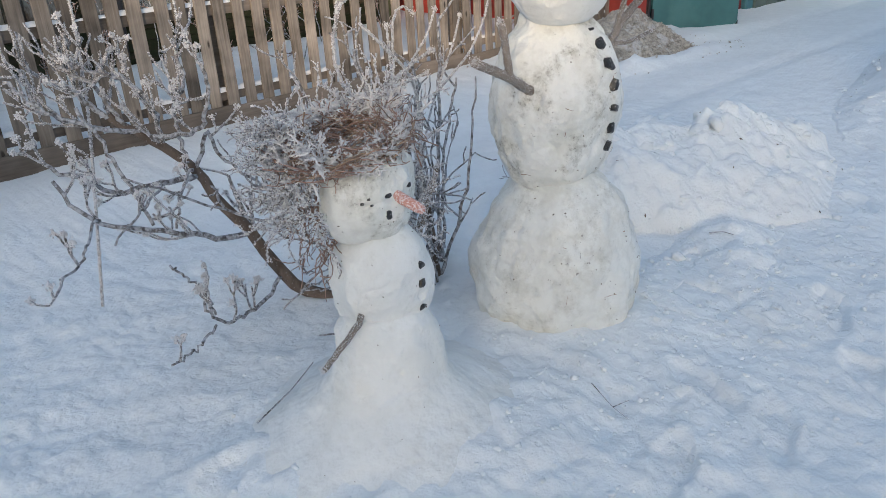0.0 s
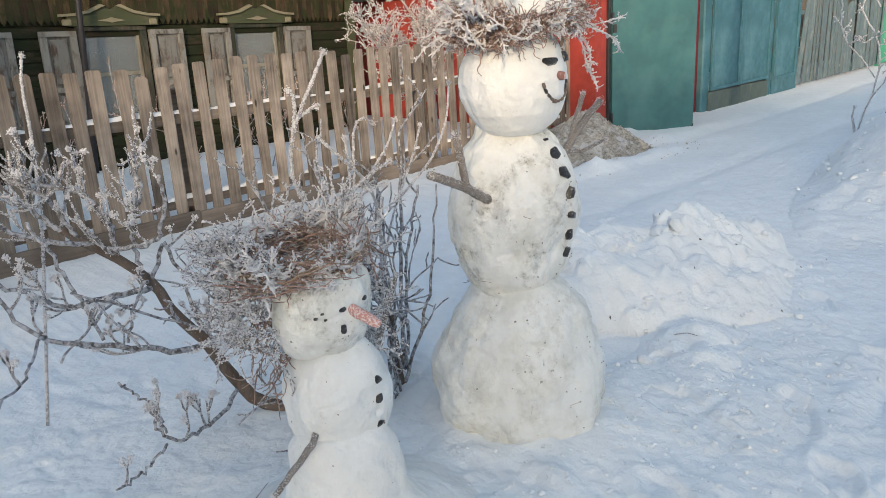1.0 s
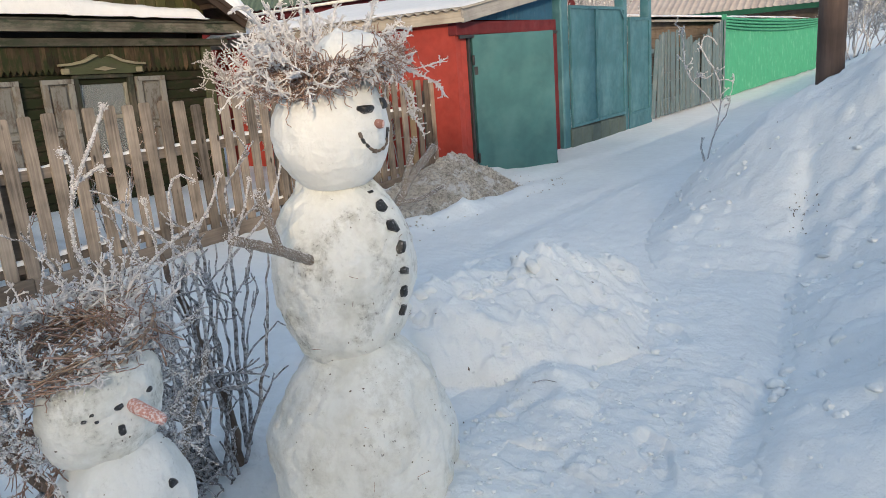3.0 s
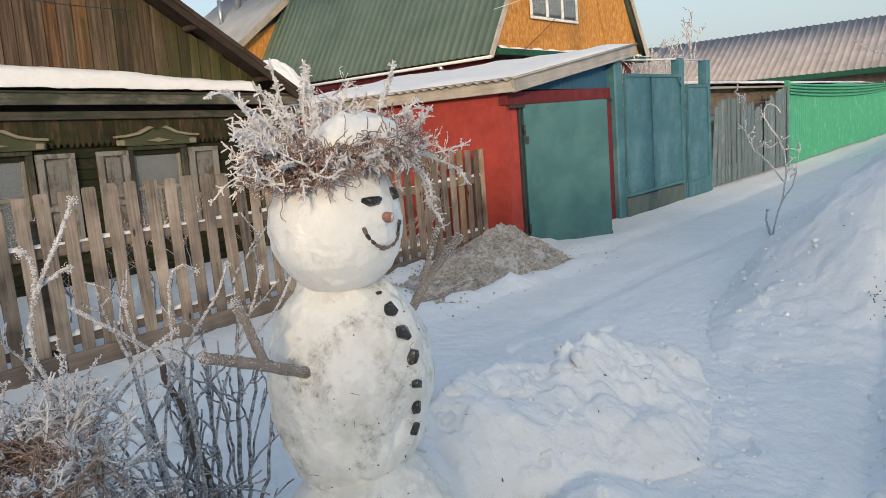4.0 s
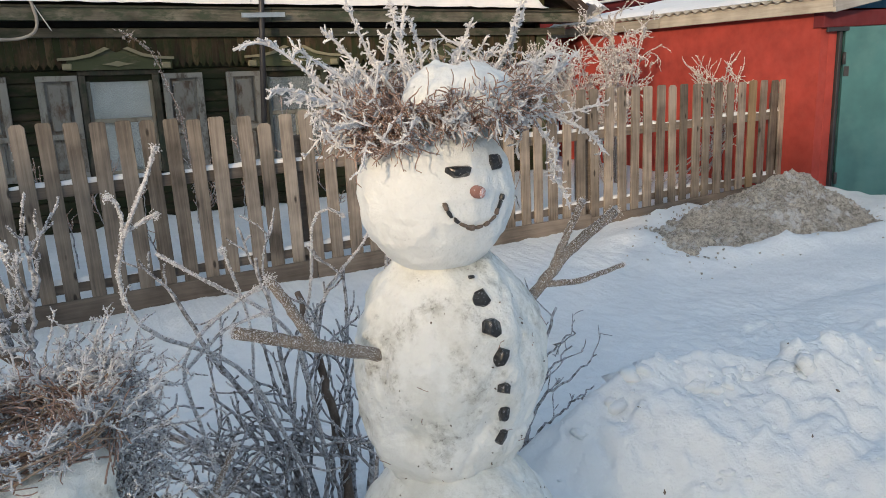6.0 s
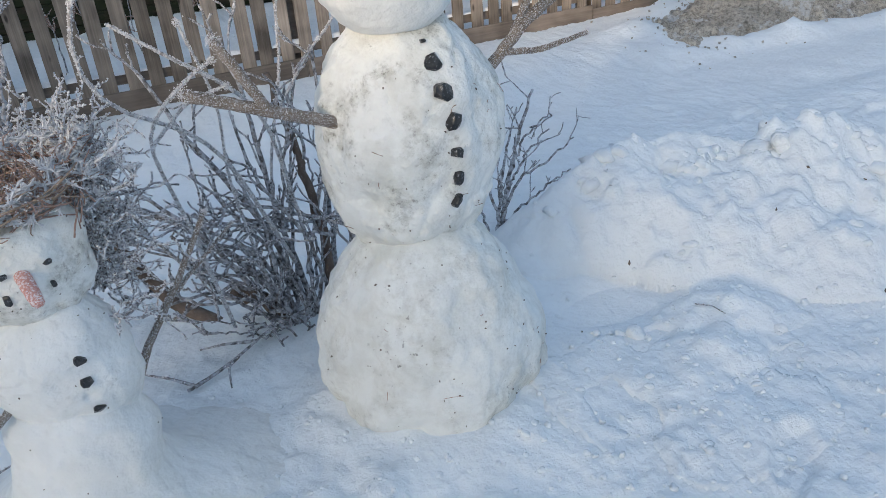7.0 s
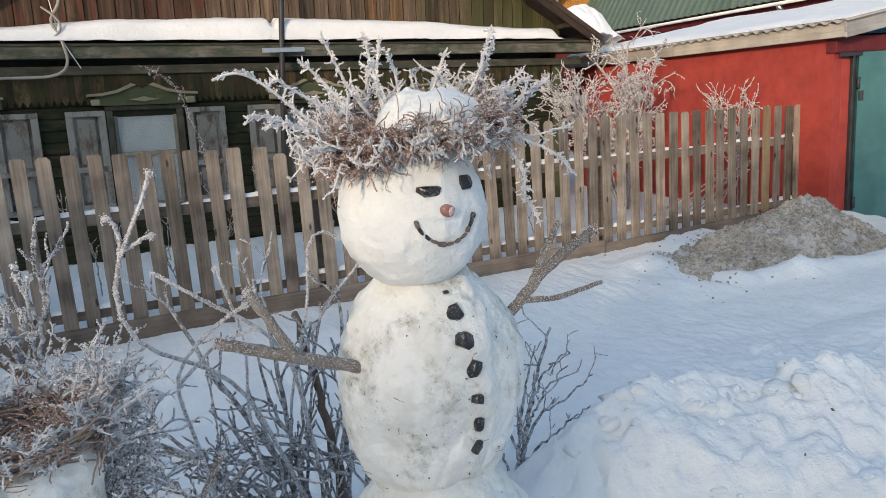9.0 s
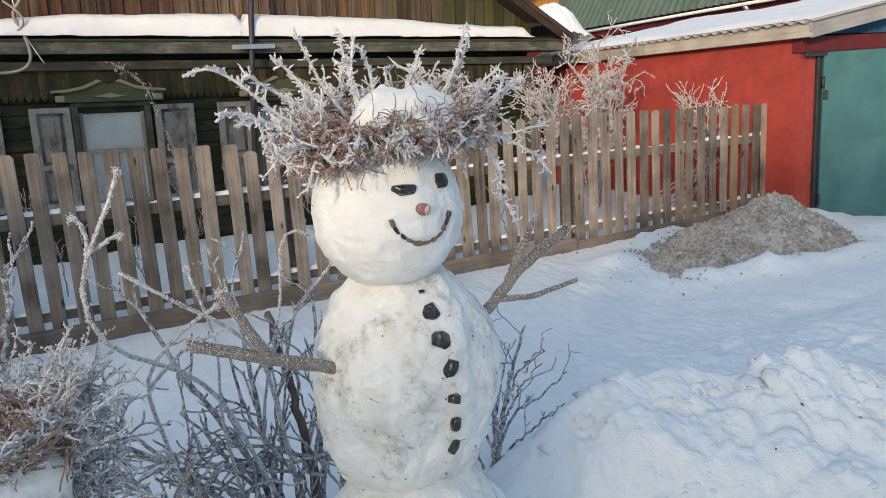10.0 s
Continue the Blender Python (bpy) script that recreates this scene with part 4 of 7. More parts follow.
block("corner_board", house, CARVED, (5.045, 5.095), (WALL + 0.02, WALL + 0.2), (-0.2, 1.93))
block("side_wall", house, GREEN_WOOD, (4.96, 5.04), (WALL + 0.05, 13.5), (-0.3, 2.1))
block("back_wall", house, GREEN_WOOD, (-5.6, 4.96), (13.4, 13.5), (-0.3, 2.1))
block("side_wall", house, GREEN_WOOD, (-5.7, -5.6), (WALL + 0.05, 13.5), (-0.3, 2.1))
# painted near-black for the unlit space under the roof
block("ceiling_board", house, INNER_SHADE, (-5.6, 4.8), (WALL + 0.07, 13.4), (2.0, 2.06))
# frieze of upright boards with a saw-tooth hem
hem = prism([(-0.034, 1.93), (0.034, 1.93), (0.034, 1.645), (0.0, 1.585), (-0.034, 1.645)], -0.008, 0.008, FRIEZE)
x = -5.5
while x < 4.92:
    part("frieze_board", hem, house, "", pose(x, WALL - 0.03 + 0.003 * (house_rng.random() - 0.5), 0.0))
    x += 0.0695
block("cornice", house, CORNICE, (-6, 5.35), (WALL - 0.085, WALL - 0.02), (1.895, 1.985), label="lower cornice board")
block("soffit", house, CORNICE, (-6, 5.5), (WALL - 0.17, WALL + 0.2), (2.055, 2.07))
for a, b in ((-6, -2.4), (-2.4, 1.36), (1.36, 5.6)):
    block("fascia", house, FASCIA, (a, b - 0.005), (WALL - 0.205, WALL - 0.175), (2.048, 2.196), turn=(0, 0.12 * (1 if a < 0 else -1), 0))
    block("eave_board", house, CORNICE, (a, b - 0.004), (WALL - 0.23, WALL + 0.1), (2.203, 2.223), turn=(12, 0, 0))


def eave_snow(u, v):
    thick = 0.20 + 0.02 * fbm(u * 0.9, v * 0, 0, 91, 3) - 0.09 * smooth(2.8, 4.9, u)
    thick = thick * (0.55 + 0.45 * smooth(-1.35, -0.3, u))
    thick = thick * (1 - 0.96 * smooth(4.86, 4.98, u)) * np.where(np.abs(u - 1.24) < 0.05, 0.75, 1.0)
    edge = np.clip(1 - np.abs(v) ** 6, 0, 1) ** 0.5
    y = WALL - 0.05 + v * 0.21 + 0.012 * fbm(u * 2.0, v, 0, 93, 3) * (v < -0.5)
    return u, y, 2.225 - math.tan(radians(SAG)) * (u - 1.4) + 0.07 * (v + 1) / 2 + thick * edge + 0.006 * fbm(u * 6, v * 3, 0, 95, 3)


tagged(new("eave_snow", sheet(np.arange(-6, 5.02, 0.03), np.sin(np.linspace(-np.pi / 2, np.pi / 2, 15)), eave_snow, ROOF_SNOW, 0.004)),
       "thick rounded slab of snow on the house eave", "snow")

# gable of upright planks, roof and barge boards
APEX, SLOPE = 1.4, 0.588


def rake(x):
    return 2.24 + (3.99 - abs(x - APEX)) * SLOPE


x = -2.6
while x < 5.3:
    w = float(house_rng.choice([0.13, 0.15, 0.17]))
    t0, t1 = rake(x) - 0.03, rake(x + w) - 0.03
    if min(t0, t1) > 2.3:
        out = [(-w / 2 + 0.005, 2.24 - 2.2), (w / 2 - 0.005, 2.24 - 2.2), (w / 2 - 0.005, t1 - 2.2), (-w / 2 + 0.005, t0 - 2.2)]
        wood = GABLE_PEEL if 2.3 < x < 3.0 and house_rng.random() < 0.45 else GABLE_RED if x < 0.35 else GABLE_WOOD
        part("gable_plank", prism(out, -0.011, 0.011, wood), house, "", pose(x + w / 2, WALL + 0.045 + 0.003 * house_rng.normal(), 2.2))
    x += w
# near-black sheet: shade painted in behind the plank gaps
block("gable_backing", house, INNER_SHADE, (-2.2, 4.6), (WALL + 0.07, WALL + 0.09), (2.1, 2.9))
slope_deg = math.degrees(math.atan(SLOPE))
for side in (1, -1):
    length = 4.1 / math.cos(radians(slope_deg))
    cx, cz = APEX + side * 4.1 / 2, rake(APEX) - 4.1 * SLOPE / 2
    roof_m = pose(cx, 10.36, cz + 0.055, 0, side * slope_deg, 0)
    part("roof", box_mesh(length, 7.0, 0.05, BARGE, 0.004), house, "plank roof deck", roof_m)
    part("roof_snow", box_mesh(length + 0.02, 7.0, 0.06, ROOF_SNOW, 0.025), house, "snow on the roof", pose(cx - 0.03 * side, 10.42, cz + 0.11, 0, side * slope_deg, 0))
    part("barge_board", box_mesh(length + 0.1, 0.03, 0.13, BARGE, 0.004), house, "", pose(cx, 6.88, cz + 0.02, 0, side * slope_deg, 0))
    part("barge_board", box_mesh(length + 0.12, 0.025, 0.06, BARGE, 0.004), house, "", pose(cx, 6.852, cz + 0.07, 0, side * slope_deg, 0))
    for k in range(4):
        s = (k + 0.6) / 4 * 4.1
        block("purlin", house, BARGE, (APEX + side * s - 0.04, APEX + side * s + 0.04), (6.9, 7.25), (rake(APEX + side * s) - 0.05, rake(APEX + side * s) + 0.01))


# carved window surrounds, shutters, sashes
def window(n, c):
    w = part("window", box_mesh(0.02, 0.02, 0.02, SASH), house, "carved window with open shutters", pose(c, WALL + 0.03, 1.04))
    # casing
    for a, b, z0, z1 in ((-0.36, -0.29, 0.5, 1.525), (0.35, 0.42, 0.5, 1.525), (-0.36, 0.42, 1.525, 1.575), (-0.40, 0.46, 0.44, 0.5)):
        block("casing", w, CASING, (c + a, c + b), (WALL - 0.045, WALL + 0.015), (z0, z1), 0.006)
    # sashes and panes
    for a, b, z0, z1 in ((-0.288, -0.25, 0.5, 1.524), (0.31, 0.348, 0.5, 1.524), (-0.25, 0.31, 1.478, 1.524), (-0.25, 0.31, 1.04, 1.085), (-0.25, 0.31, 0.5, 0.54), (0.02, 0.045, 0.54, 1.04)):
        block("sash", w, SASH, (c + a, c + b), (WALL + 0.005, WALL + 0.04), (z0, z1), 0.004)
    block("pane", w, GLASS, (c - 0.25, c + 0.31), (WALL + 0.02, WALL + 0.024), (1.085, 1.478), 0)
    block("pane", w, GLASS, (c - 0.25, c + 0.31), (WALL + 0.02, WALL + 0.024), (0.54, 1.04), 0)
    # sheet behind the glass; its colour sets how bright the pane looks
    block("curtain", w, PALE_BACKING if n == 1 else DARK_BACKING, (c - 0.27, c + 0.33), (WALL + 0.075, WALL + 0.08), (0.52, 1.50), 0)
    # pediment: a flat frieze, a broken crown moulding and a carved lozenge
    up = [(-0.47, 1.53), (0.53, 1.53), (0.53, 1.635), (0.40, 1.645), (0.24, 1.675), (0.10, 1.745), (0.0, 1.70), (-0.10, 1.745), (-0.24, 1.675), (-0.38, 1.645), (-0.47, 1.635)]
    part("pediment", prism([(x, z - 1.6) for x, z in up], -0.02, 0.02, CARVED), w, "", pose(c + 0.03, WALL - 0.05, 1.648))
    for side in (1, -1):
        crown = [(0.06, 1.735), (0.11, 1.755), (0.25, 1.690), (0.40, 1.660), (0.55, 1.650), (0.55, 1.625), (0.40, 1.632), (0.24, 1.660), (0.10, 1.722)]
        me = prism([(side * x, z - 1.6) for x, z in crown], -0.03, 0.03, CARVED_LIGHT)
        part("crown_moulding", me, w, "", pose(c + 0.03, WALL - 0.075, 1.648))
        block("corner_block", w, CARVED_LIGHT, (c + 0.03 + side * 0.47 - 0.045, c + 0.03 + side * 0.47 + 0.045), (WALL - 0.085, WALL - 0.03), (1.583, 1.648), 0.01)
    loz = [(-0.15, 1.585), (-0.06, 1.600), (0.0, 1.618), (0.06, 1.600), (0.15, 1.585), (0.05, 1.572), (0.0, 1.56), (-0.05, 1.572)]
    part("carving", prism([(x, z - 1.6) for x, z in loz], -0.012, 0.012, CARVED_LIGHT), w, "", pose(c + 0.03, WALL - 0.08, 1.648))
    # shutters folded back on the wall
    for x0, x1, turn in ((c - 0.74, c - 0.365, 3), (c + 0.445, c + 0.855, -4)):
        sh = part("shutter", box_mesh(x1 - x0, 0.02, 1.03, SHUTTER_PANEL, 0.004), house, "weathered shutter with peeling paint", pose((x0 + x1) / 2, WALL - 0.025, 1.015, 0, 0, turn))
        xm, hw = (x0 + x1) / 2, (x1 - x0) / 2
        for z0, z1 in ((0.50, 0.56), (0.90, 0.955), (1.475, 1.53)):
            block("shutter_rail", sh, SHUTTER, (xm - hw, xm + hw), (WALL - 0.068, WALL - 0.037), (z0, z1), 0.003)
        for z0, z1 in ((0.56, 0.90), (0.955, 1.475)):
            block("shutter_stile", sh, SHUTTER, (xm - hw, xm - hw + 0.07), (WALL - 0.068, WALL - 0.037), (z0, z1), 0.003)
            block("shutter_stile", sh, SHUTTER, (xm + hw - 0.07, xm + hw), (WALL - 0.068, WALL - 0.037), (z0, z1), 0.003)
            block("shutter_panel", sh, SHUTTER_PANEL, (xm - hw + 0.1, xm + hw - 0.1), (WALL - 0.056, WALL - 0.037), (z0 + 0.03, z1 - 0.03), 0.006)
    return w


for n, c in enumerate(WINDOWS):
    window(n, c)
house.rotation_euler = (0, radians(SAG), 0)

# iron mast standing at the eave, with its clamp
mast = thing("iron_mast", "thin dark iron mast clamped to the house eave", "mast", at=(1.19, 6.9, -0.1))
mv, mf = tubes([(np.array([[1.10, 6.91, -0.1], [1.28, 6.91, 2.06], [1.52, 6.91, 4.6]]), [0.031, 0.031, 0.027])], 10)
part("tube", mesh_of("tube", mv, mf, IRON), mast)
block("clamp", mast, STEEL, (1.06, 1.53), (6.862, 6.872), (2.085, 2.135), 0.002, label="bright steel strap")
block("bolt", mast, STEEL, (1.17, 1.195), (6.855, 6.864), (2.10, 2.12), 0.002)

# conduit and wires at the eave
wires = thing("eave_cable", "pale cable and conduit looped under the snowy eave", "cable", at=(-0.9, 6.95, 2.0))
c1 = bend([(-0.80, 7.1, 3.1), (-0.86, 6.98, 2.62), (-0.98, 6.93, 2.46), (-0.9, 6.92, 2.34), (-0.87, 6.92, 2.2), (-0.85, 6.93, 2.06), (-0.90, 6.95, 1.97), (-1.05, 7.0, 1.93), (-1.5, 7.03, 1.94)], 34)
c3 = bend([(-1.02, 7.0, 2.60), (-0.93, 6.91, 2.52), (-0.86, 6.9, 2.42), (-0.90, 6.9, 2.33), (-0.98, 6.92, 2.29), (-1.4, 6.93, 2.30)], 24)
c2 = bend([(-0.95, 7.0, 2.7), (-0.9, 6.93, 2.32), (-0.84, 6.93, 2.18), (-0.75, 6.95, 2.0)], 14)
part("conduit", mesh_of("conduit", *tubes([(c1, np.full(34, 0.015))], 8), PALE_PIPE), wires)
part("conduit", mesh_of("conduit", *tubes([(c3, np.full(24, 0.011))], 8), PALE_PIPE), wires)
part("wire", mesh_of("wire", *tubes([(c2, np.full(14, 0.005))], 6), WHITE_PAINT), wires)

part("wire", mesh_of("wire", *tubes([(bend([(0.21, 6.88, 3.29), (0.75, 6.88, 3.25), (1.58, 6.88, 3.14), (2.37, 6.88, 3.07), (3.25, 6.88, 3.06)], 24), np.full(24, 0.006))], 6), IRON), mast, "thin dark wire sagging across the gable")

# ---- red garage with an ajar leaf ----
garage = thing("red_garage", "red plastered lean-to garage with teal doors, one ajar", "garage", at=(7.5, 5.5, -0.1))
GF = 3.75


def garage_roof(x):
    return 1.94 + (x - 6.0) * 0.152


side = [(GF, -0.3), (8.2, -0.3), (8.2, 1.83), (GF, 1.83)]
part("side_wall", prism_x(side, 6.08, 6.2, RED), garage, "red plaster wall")
part("side_wall", prism_x([(GF, -0.3), (8.2, -0.3), (8.2, 2.3), (GF, 2.3)], 8.9, 9.0, RED), garage)
part("back_wall", prism([(6.2, -0.3), (8.9, -0.3), (8.9, 2.3), (6.2, 1.83)], 8.1, 8.2, RED), garage)
block("front_pier", garage, RED, (6.203, 6.33), (GF, GF + 0.12), (-0.3, 1.67), 0.006)
block("front_pier", garage, DARK_RED, (8.50, 8.77), (GF - 0.05, GF + 0.1), (-0.3, 1.67), 0.006)
block("lintel", garage, DARK_RED, (6.06, 8.95), (GF - 0.04, GF + 0.08), (1.672, 1.83), 0.006, turn=(0, -0.6, 0), label="dark red beam")
block("iron_bar", garage, IRON, (6.10, 8.85), (GF - 0.065, GF - 0.042), (1.63, 1.672), 0.003, turn=(0, -0.6, 0))
# dark strip standing in for the black gap beside the leaf
block("door_jamb", garage, IRON, (6.333, 6.375), (GF - 0.03, GF + 0.05), (-0.2, 1.655), 0.003)
x = 6.35
while x < 8.9:
    out = [(-0.058, -0.1), (0.058, -0.1), (0.058, garage_roof(x + 0.058) - 1.96), (-0.058, garage_roof(x - 0.058) - 1.96)]
    part("upper_board", prism(out, -0.012, 0.012, BLUE), garage, "blue painted board", pose(x, GF + 0.02, 1.94))
    x += 0.119
# door leaves: the near one stands ajar, the far one is closed
leaf_deg = math.degrees(math.atan2(-0.60, 1.09))


def door_leaf(hinge, angle, z0, z1, wide, label):
    leaf = part("door_leaf", box_mesh(wide, 0.03, z1 - z0, TEAL, 0.004), garage, label)
    turn = Matrix.Translation((hinge[0], hinge[1], 0)) @ Matrix.Rotation(radians(angle), 4, "Z")
    base = Matrix.Translation(garage.location)
    leaf.matrix_basis = base.inverted() @ turn @ pose(wide / 2, 0, (z0 + z1) / 2)
    for x0, x1, a, b in ((0.0, wide, z0, z0 + 0.05), (0.0, wide, z1 - 0.05, z1), (0.0, 0.05, z0 + 0.05, z1 - 0.05), (wide - 0.05, wide, z0 + 0.05, z1 - 0.05)):
        part("leaf_rib", box_mesh(x1 - x0, 0.03, b - a, TEAL, 0.003), leaf, "", turn @ pose((x0 + x1) / 2, 0.032, (a + b) / 2))
    for hz in (0.12, 1.35):
        hv = tubes([(np.array([[0, -0.02, hz - 0.06], [0, -0.02, hz + 0.06]]), [0.018, 0.018])], 10)
        part("hinge", mesh_of("hinge", *hv, IRON), leaf, "", turn)
    return leaf


leaf = door_leaf((6.40, 3.715), leaf_deg, -0.165, 1.655, 1.22, "teal steel garage door leaf standing ajar")
turn = Matrix.Translation((6.40, 3.715, 0)) @ Matrix.Rotation(radians(leaf_deg), 4, "Z")
part("bolt_plate", box_mesh(0.05, 0.012, 0.1, IRON, 0.003), leaf, "", turn @ pose(0.03, -0.021, 1.22))
part("bent_corner", prism([(-0.12, 0.0), (0.02, 0.0), (0.02, 0.11), (-0.02, 0.05)], -0.004, 0.004, IRON), leaf, "rusty torn corner", turn @ pose(1.20, -0.02, -0.165))
door_leaf((8.49, GF + 0.03), 180, -0.165, 1.65, 1.0, "closed teal garage door leaf")
# slate roof, its boards and snow
us, vs = np.linspace(5.93, 9.32, 4), np.arange(3.5, 8.4, 0.024)


def slate(u, v):
    return u, v, garage_roof(u) + 0.024 + 0.016 * np.sin(v * 2 * np.pi / 0.14)


part("roof", sheet(us, vs, slate, SLATE, 0.012), garage, "wavy slate roof sheets")


def garage_snow(u, v):
    e = smooth(5.99, 6.12, u) * smooth(9.3, 9.2, u) * smooth(3.50, 3.6, v)
    h = (0.032 + 0.02 * fbm(u * 1.5, v * 1.5, 0, 101, 3)) * e
    return u, v, garage_roof(u) + 0.036 + h


tagged(new("garage_roof_snow", sheet(np.linspace(5.98, 9.3, 60), np.linspace(3.52, 8.3, 90), garage_snow, ROOF_SNOW)), "even cover of snow on the garage roof", "snow")
tilt = math.degrees(math.atan(0.152))
part("barge_board", box_mesh(3.36 / math.cos(radians(tilt)), 0.03, 0.17, wood_material("pale_barge", (0.22, 0.205, 0.19), (0.36, 0.345, 0.33), (0.52, 0.50, 0.48), grain=(0.06, 1, 1)), 0.004), garage,
     "pale bare board", pose(7.64, 3.545, garage_roof(7.64) - 0.06, 0, -tilt, 0))
block("eave_board", garage, PALE_BOARD, (5.965, 5.995), (3.53, 5.9), (1.80, 1.935), label="pale bare eave board")
block("eave_board", garage, PALE_BOARD, (5.965, 5.995), (5.906, 8.3), (1.80, 1.925))

# ---- teal gates ----
gate = thing("teal_gate", "teal sheet-metal street gates with posts and wicket", "gate", at=(10.5, 3.6, -0.1))
GATE_POST = GATE_TEAL
block("post", gate, GATE_POST, (8.77, 9.02), (3.62, 3.8), (-0.3, 2.27), 0.02)
for x0, x1 in ((9.03, 10.025), (10.035, 11.24)):
    block("panel", gate, GATE_TEAL, (x0, x1), (3.61, 3.63), (0.2, 2.04), 0.003)
    for a, b, c, d in ((x0, x1, 1.99, 2.04), (x0, x1, 0.2, 0.25), (x0, x0 + 0.04, 0.25, 1.99), (x1 - 0.04, x1, 0.25, 1.99)):
        block("panel_rim", gate, GATE_TEAL, (a, b), (3.585, 3.609), (c, d), 0.003)
block("brace", gate, GATE_TEAL, (11.02, 11.24), (3.575, 3.584), (1.90, 1.94), 0.002, turn=(0, 45, 0))
for k in range(6):
    block("kerb_block", gate, CONCRETE, (8.97 + 0.38 * k, 9.335 + 0.38 * k), (3.58 + 0.006 * (k % 2), 3.75), (-0.3, 0.185 - 0.008 * (k % 3)), 0.014)
block("post", gate, GATE_POST, (11.25, 11.44), (3.62, 3.78), (-0.3, 2.32), 0.012)
block("wicket", gate, GATE_TEAL, (11.47, 12.5), (3.60, 3.63), (-0.1, 1.87), 0.003, label="narrow teal wicket door")
for a, b, c, d in ((11.47, 12.5, 1.82, 1.87), (11.47, 12.5, 0.15, 0.2), (11.47, 11.51, 0.2, 1.82), (12.46, 12.5, 0.2, 1.82)):
    block("wicket_rim", gate, GATE_TEAL, (a, b), (3.575, 3.599), (c, d), 0.003)
block("post", gate, GATE_POST, (12.52, 12.71), (3.62, 3.78), (-0.3, 2.32), 0.012)
rv, rf = tubes([(np.array([[8.98, 3.7, 2.24], [11.3, 3.7, 2.31], [12.6, 3.7, 2.32]]), [0.014] * 3)], 8)
part("top_pipe", mesh_of("top_pipe", rv, rf, WHITE_PAINT), gate, "thin pale pipe over the gates")

# ---- leaning grey board fence, green fence, sheds beyond ----
grey_fence = thing("grey_board_fence", "leaning weathered grey board fence beside the gates", "fence", at=(15, 3.6, 0))
far_rng = np.random.default_rng(41)
x = 12.75
while x < 17.9:
    w = far_rng.uniform(0.11, 0.16)
    lean = far_rng.normal(0, 1.2) + (9 * max(0, 1 - (x - 12.7) / 0.9))
    h = 1.52 + 0.16 * math.sin((x - 12.7) * 1.6) + far_rng.normal(0, 0.05) + 0.03 * (x - 12.7)
    h = round(h / 0.04) * 0.04
    part("board", box_mesh(round(w, 2), 0.022, h, GREY_BOARD, 0.003, 0.045), grey_fence, "", pose(x + 0.1, 3.6 + far_rng.normal(0, 0.015), h / 2 - 0.05, 0, lean, far_rng.normal(0, 4)))
    x += w + far_rng.uniform(0.005, 0.025)
for z in (0.4, 1.2):
    block("rail", grey_fence, GREY_BOARD, (12.7, 17.9), (3.62, 3.66), (z, z + 0.08))
green_fence = thing("green_fence", "bright green corrugated fence with a snowy top", "fence", at=(24, 3.6, 0))
part("sheet_wall", sheet(np.arange(17.95, 32, 0.03), np.array([-0.05, 0.9, 1.86]), lambda u, v: (u, 3.6 + 0.018 * np.sin(u * 2 * np.pi / 0.19) + 0 * v, v + 0.03 * fbm(u * 0.8, v * 0, 0, 7, 2)), GREEN_FENCE), green_fence, "green ribbed sheet")
for k in range(4):
    u = np.linspace(17.95, 32, 40)
    sag = np.stack([u, 0 * u + 3.55, 1.86 - 0.07 * k - 0.5 * (0.12 + 0.05 * k) * np.sin(np.pi * np.clip((u - 17.95) / 14, 0, 1)) ** 0.8], -1)
    part("band", mesh_of("band", *tubes([(sag, np.full(40, 0.028))], 6), GREEN_FENCE), green_fence, "sagging green band")
block("post", green_fence, GREEN_FENCE, (17.86, 17.95), (3.56, 3.66), (-0.1, 1.95))
shed = thing("low_shed", "low dark plank shed with a snowy roof behind the fences", "shed", at=(20, 6, 0))
for k in range(9):
    block("plank", shed, SHED_WOOD, (14.8, 33), (4.45, 4.49), (0.1 + 0.2 * k, 0.29 + 0.2 * k), 0.006)
block("roof", shed, SLATE, (14.6, 33.2), (4.2, 7.0), (1.93, 1.98), turn=(4, 0, 0))
block("side_wall", shed, SHED_WOOD, (14.8, 14.85), (4.5, 7.0), (0, 1.9))
tagged(new("shed_snow", ridge_snow(14.6, 33.2, 5.5, 1.95, 2.6, 0.12, 111, 0.15)), "snow on the low shed roof", "snow")

# ---- house with the green roof and strand-board gable ----
green_house = thing("green_roof_house", "red house with green ribbed roof and strand-board gable", "house", at=(13.3, 12, 0))
GY0 = 6.75
GL, GR, GAX, GAZ, GEZ = 10.2, 17.0, 13.6, 6.5, 2.86
BRK, BRZ = 1.72, 5.6
part("wall", prism([(GL + 0.25, 0), (GR - 0.3, 0), (GR - 0.3, GEZ), (GL + 0.25, GEZ)], GY0 + 0.25, 14.2, DARK_RED), green_house, "dark red wall")
part("gable", prism([(GL + 0.12, GEZ), (GR - 0.12, GEZ), (GAX + BRK, BRZ - 0.1), (GAX, GAZ - 0.12), (GAX - BRK, BRZ - 0.1)], GY0 + 0.12, GY0 + 0.2, OSB), green_house, "orange strand-board gable")


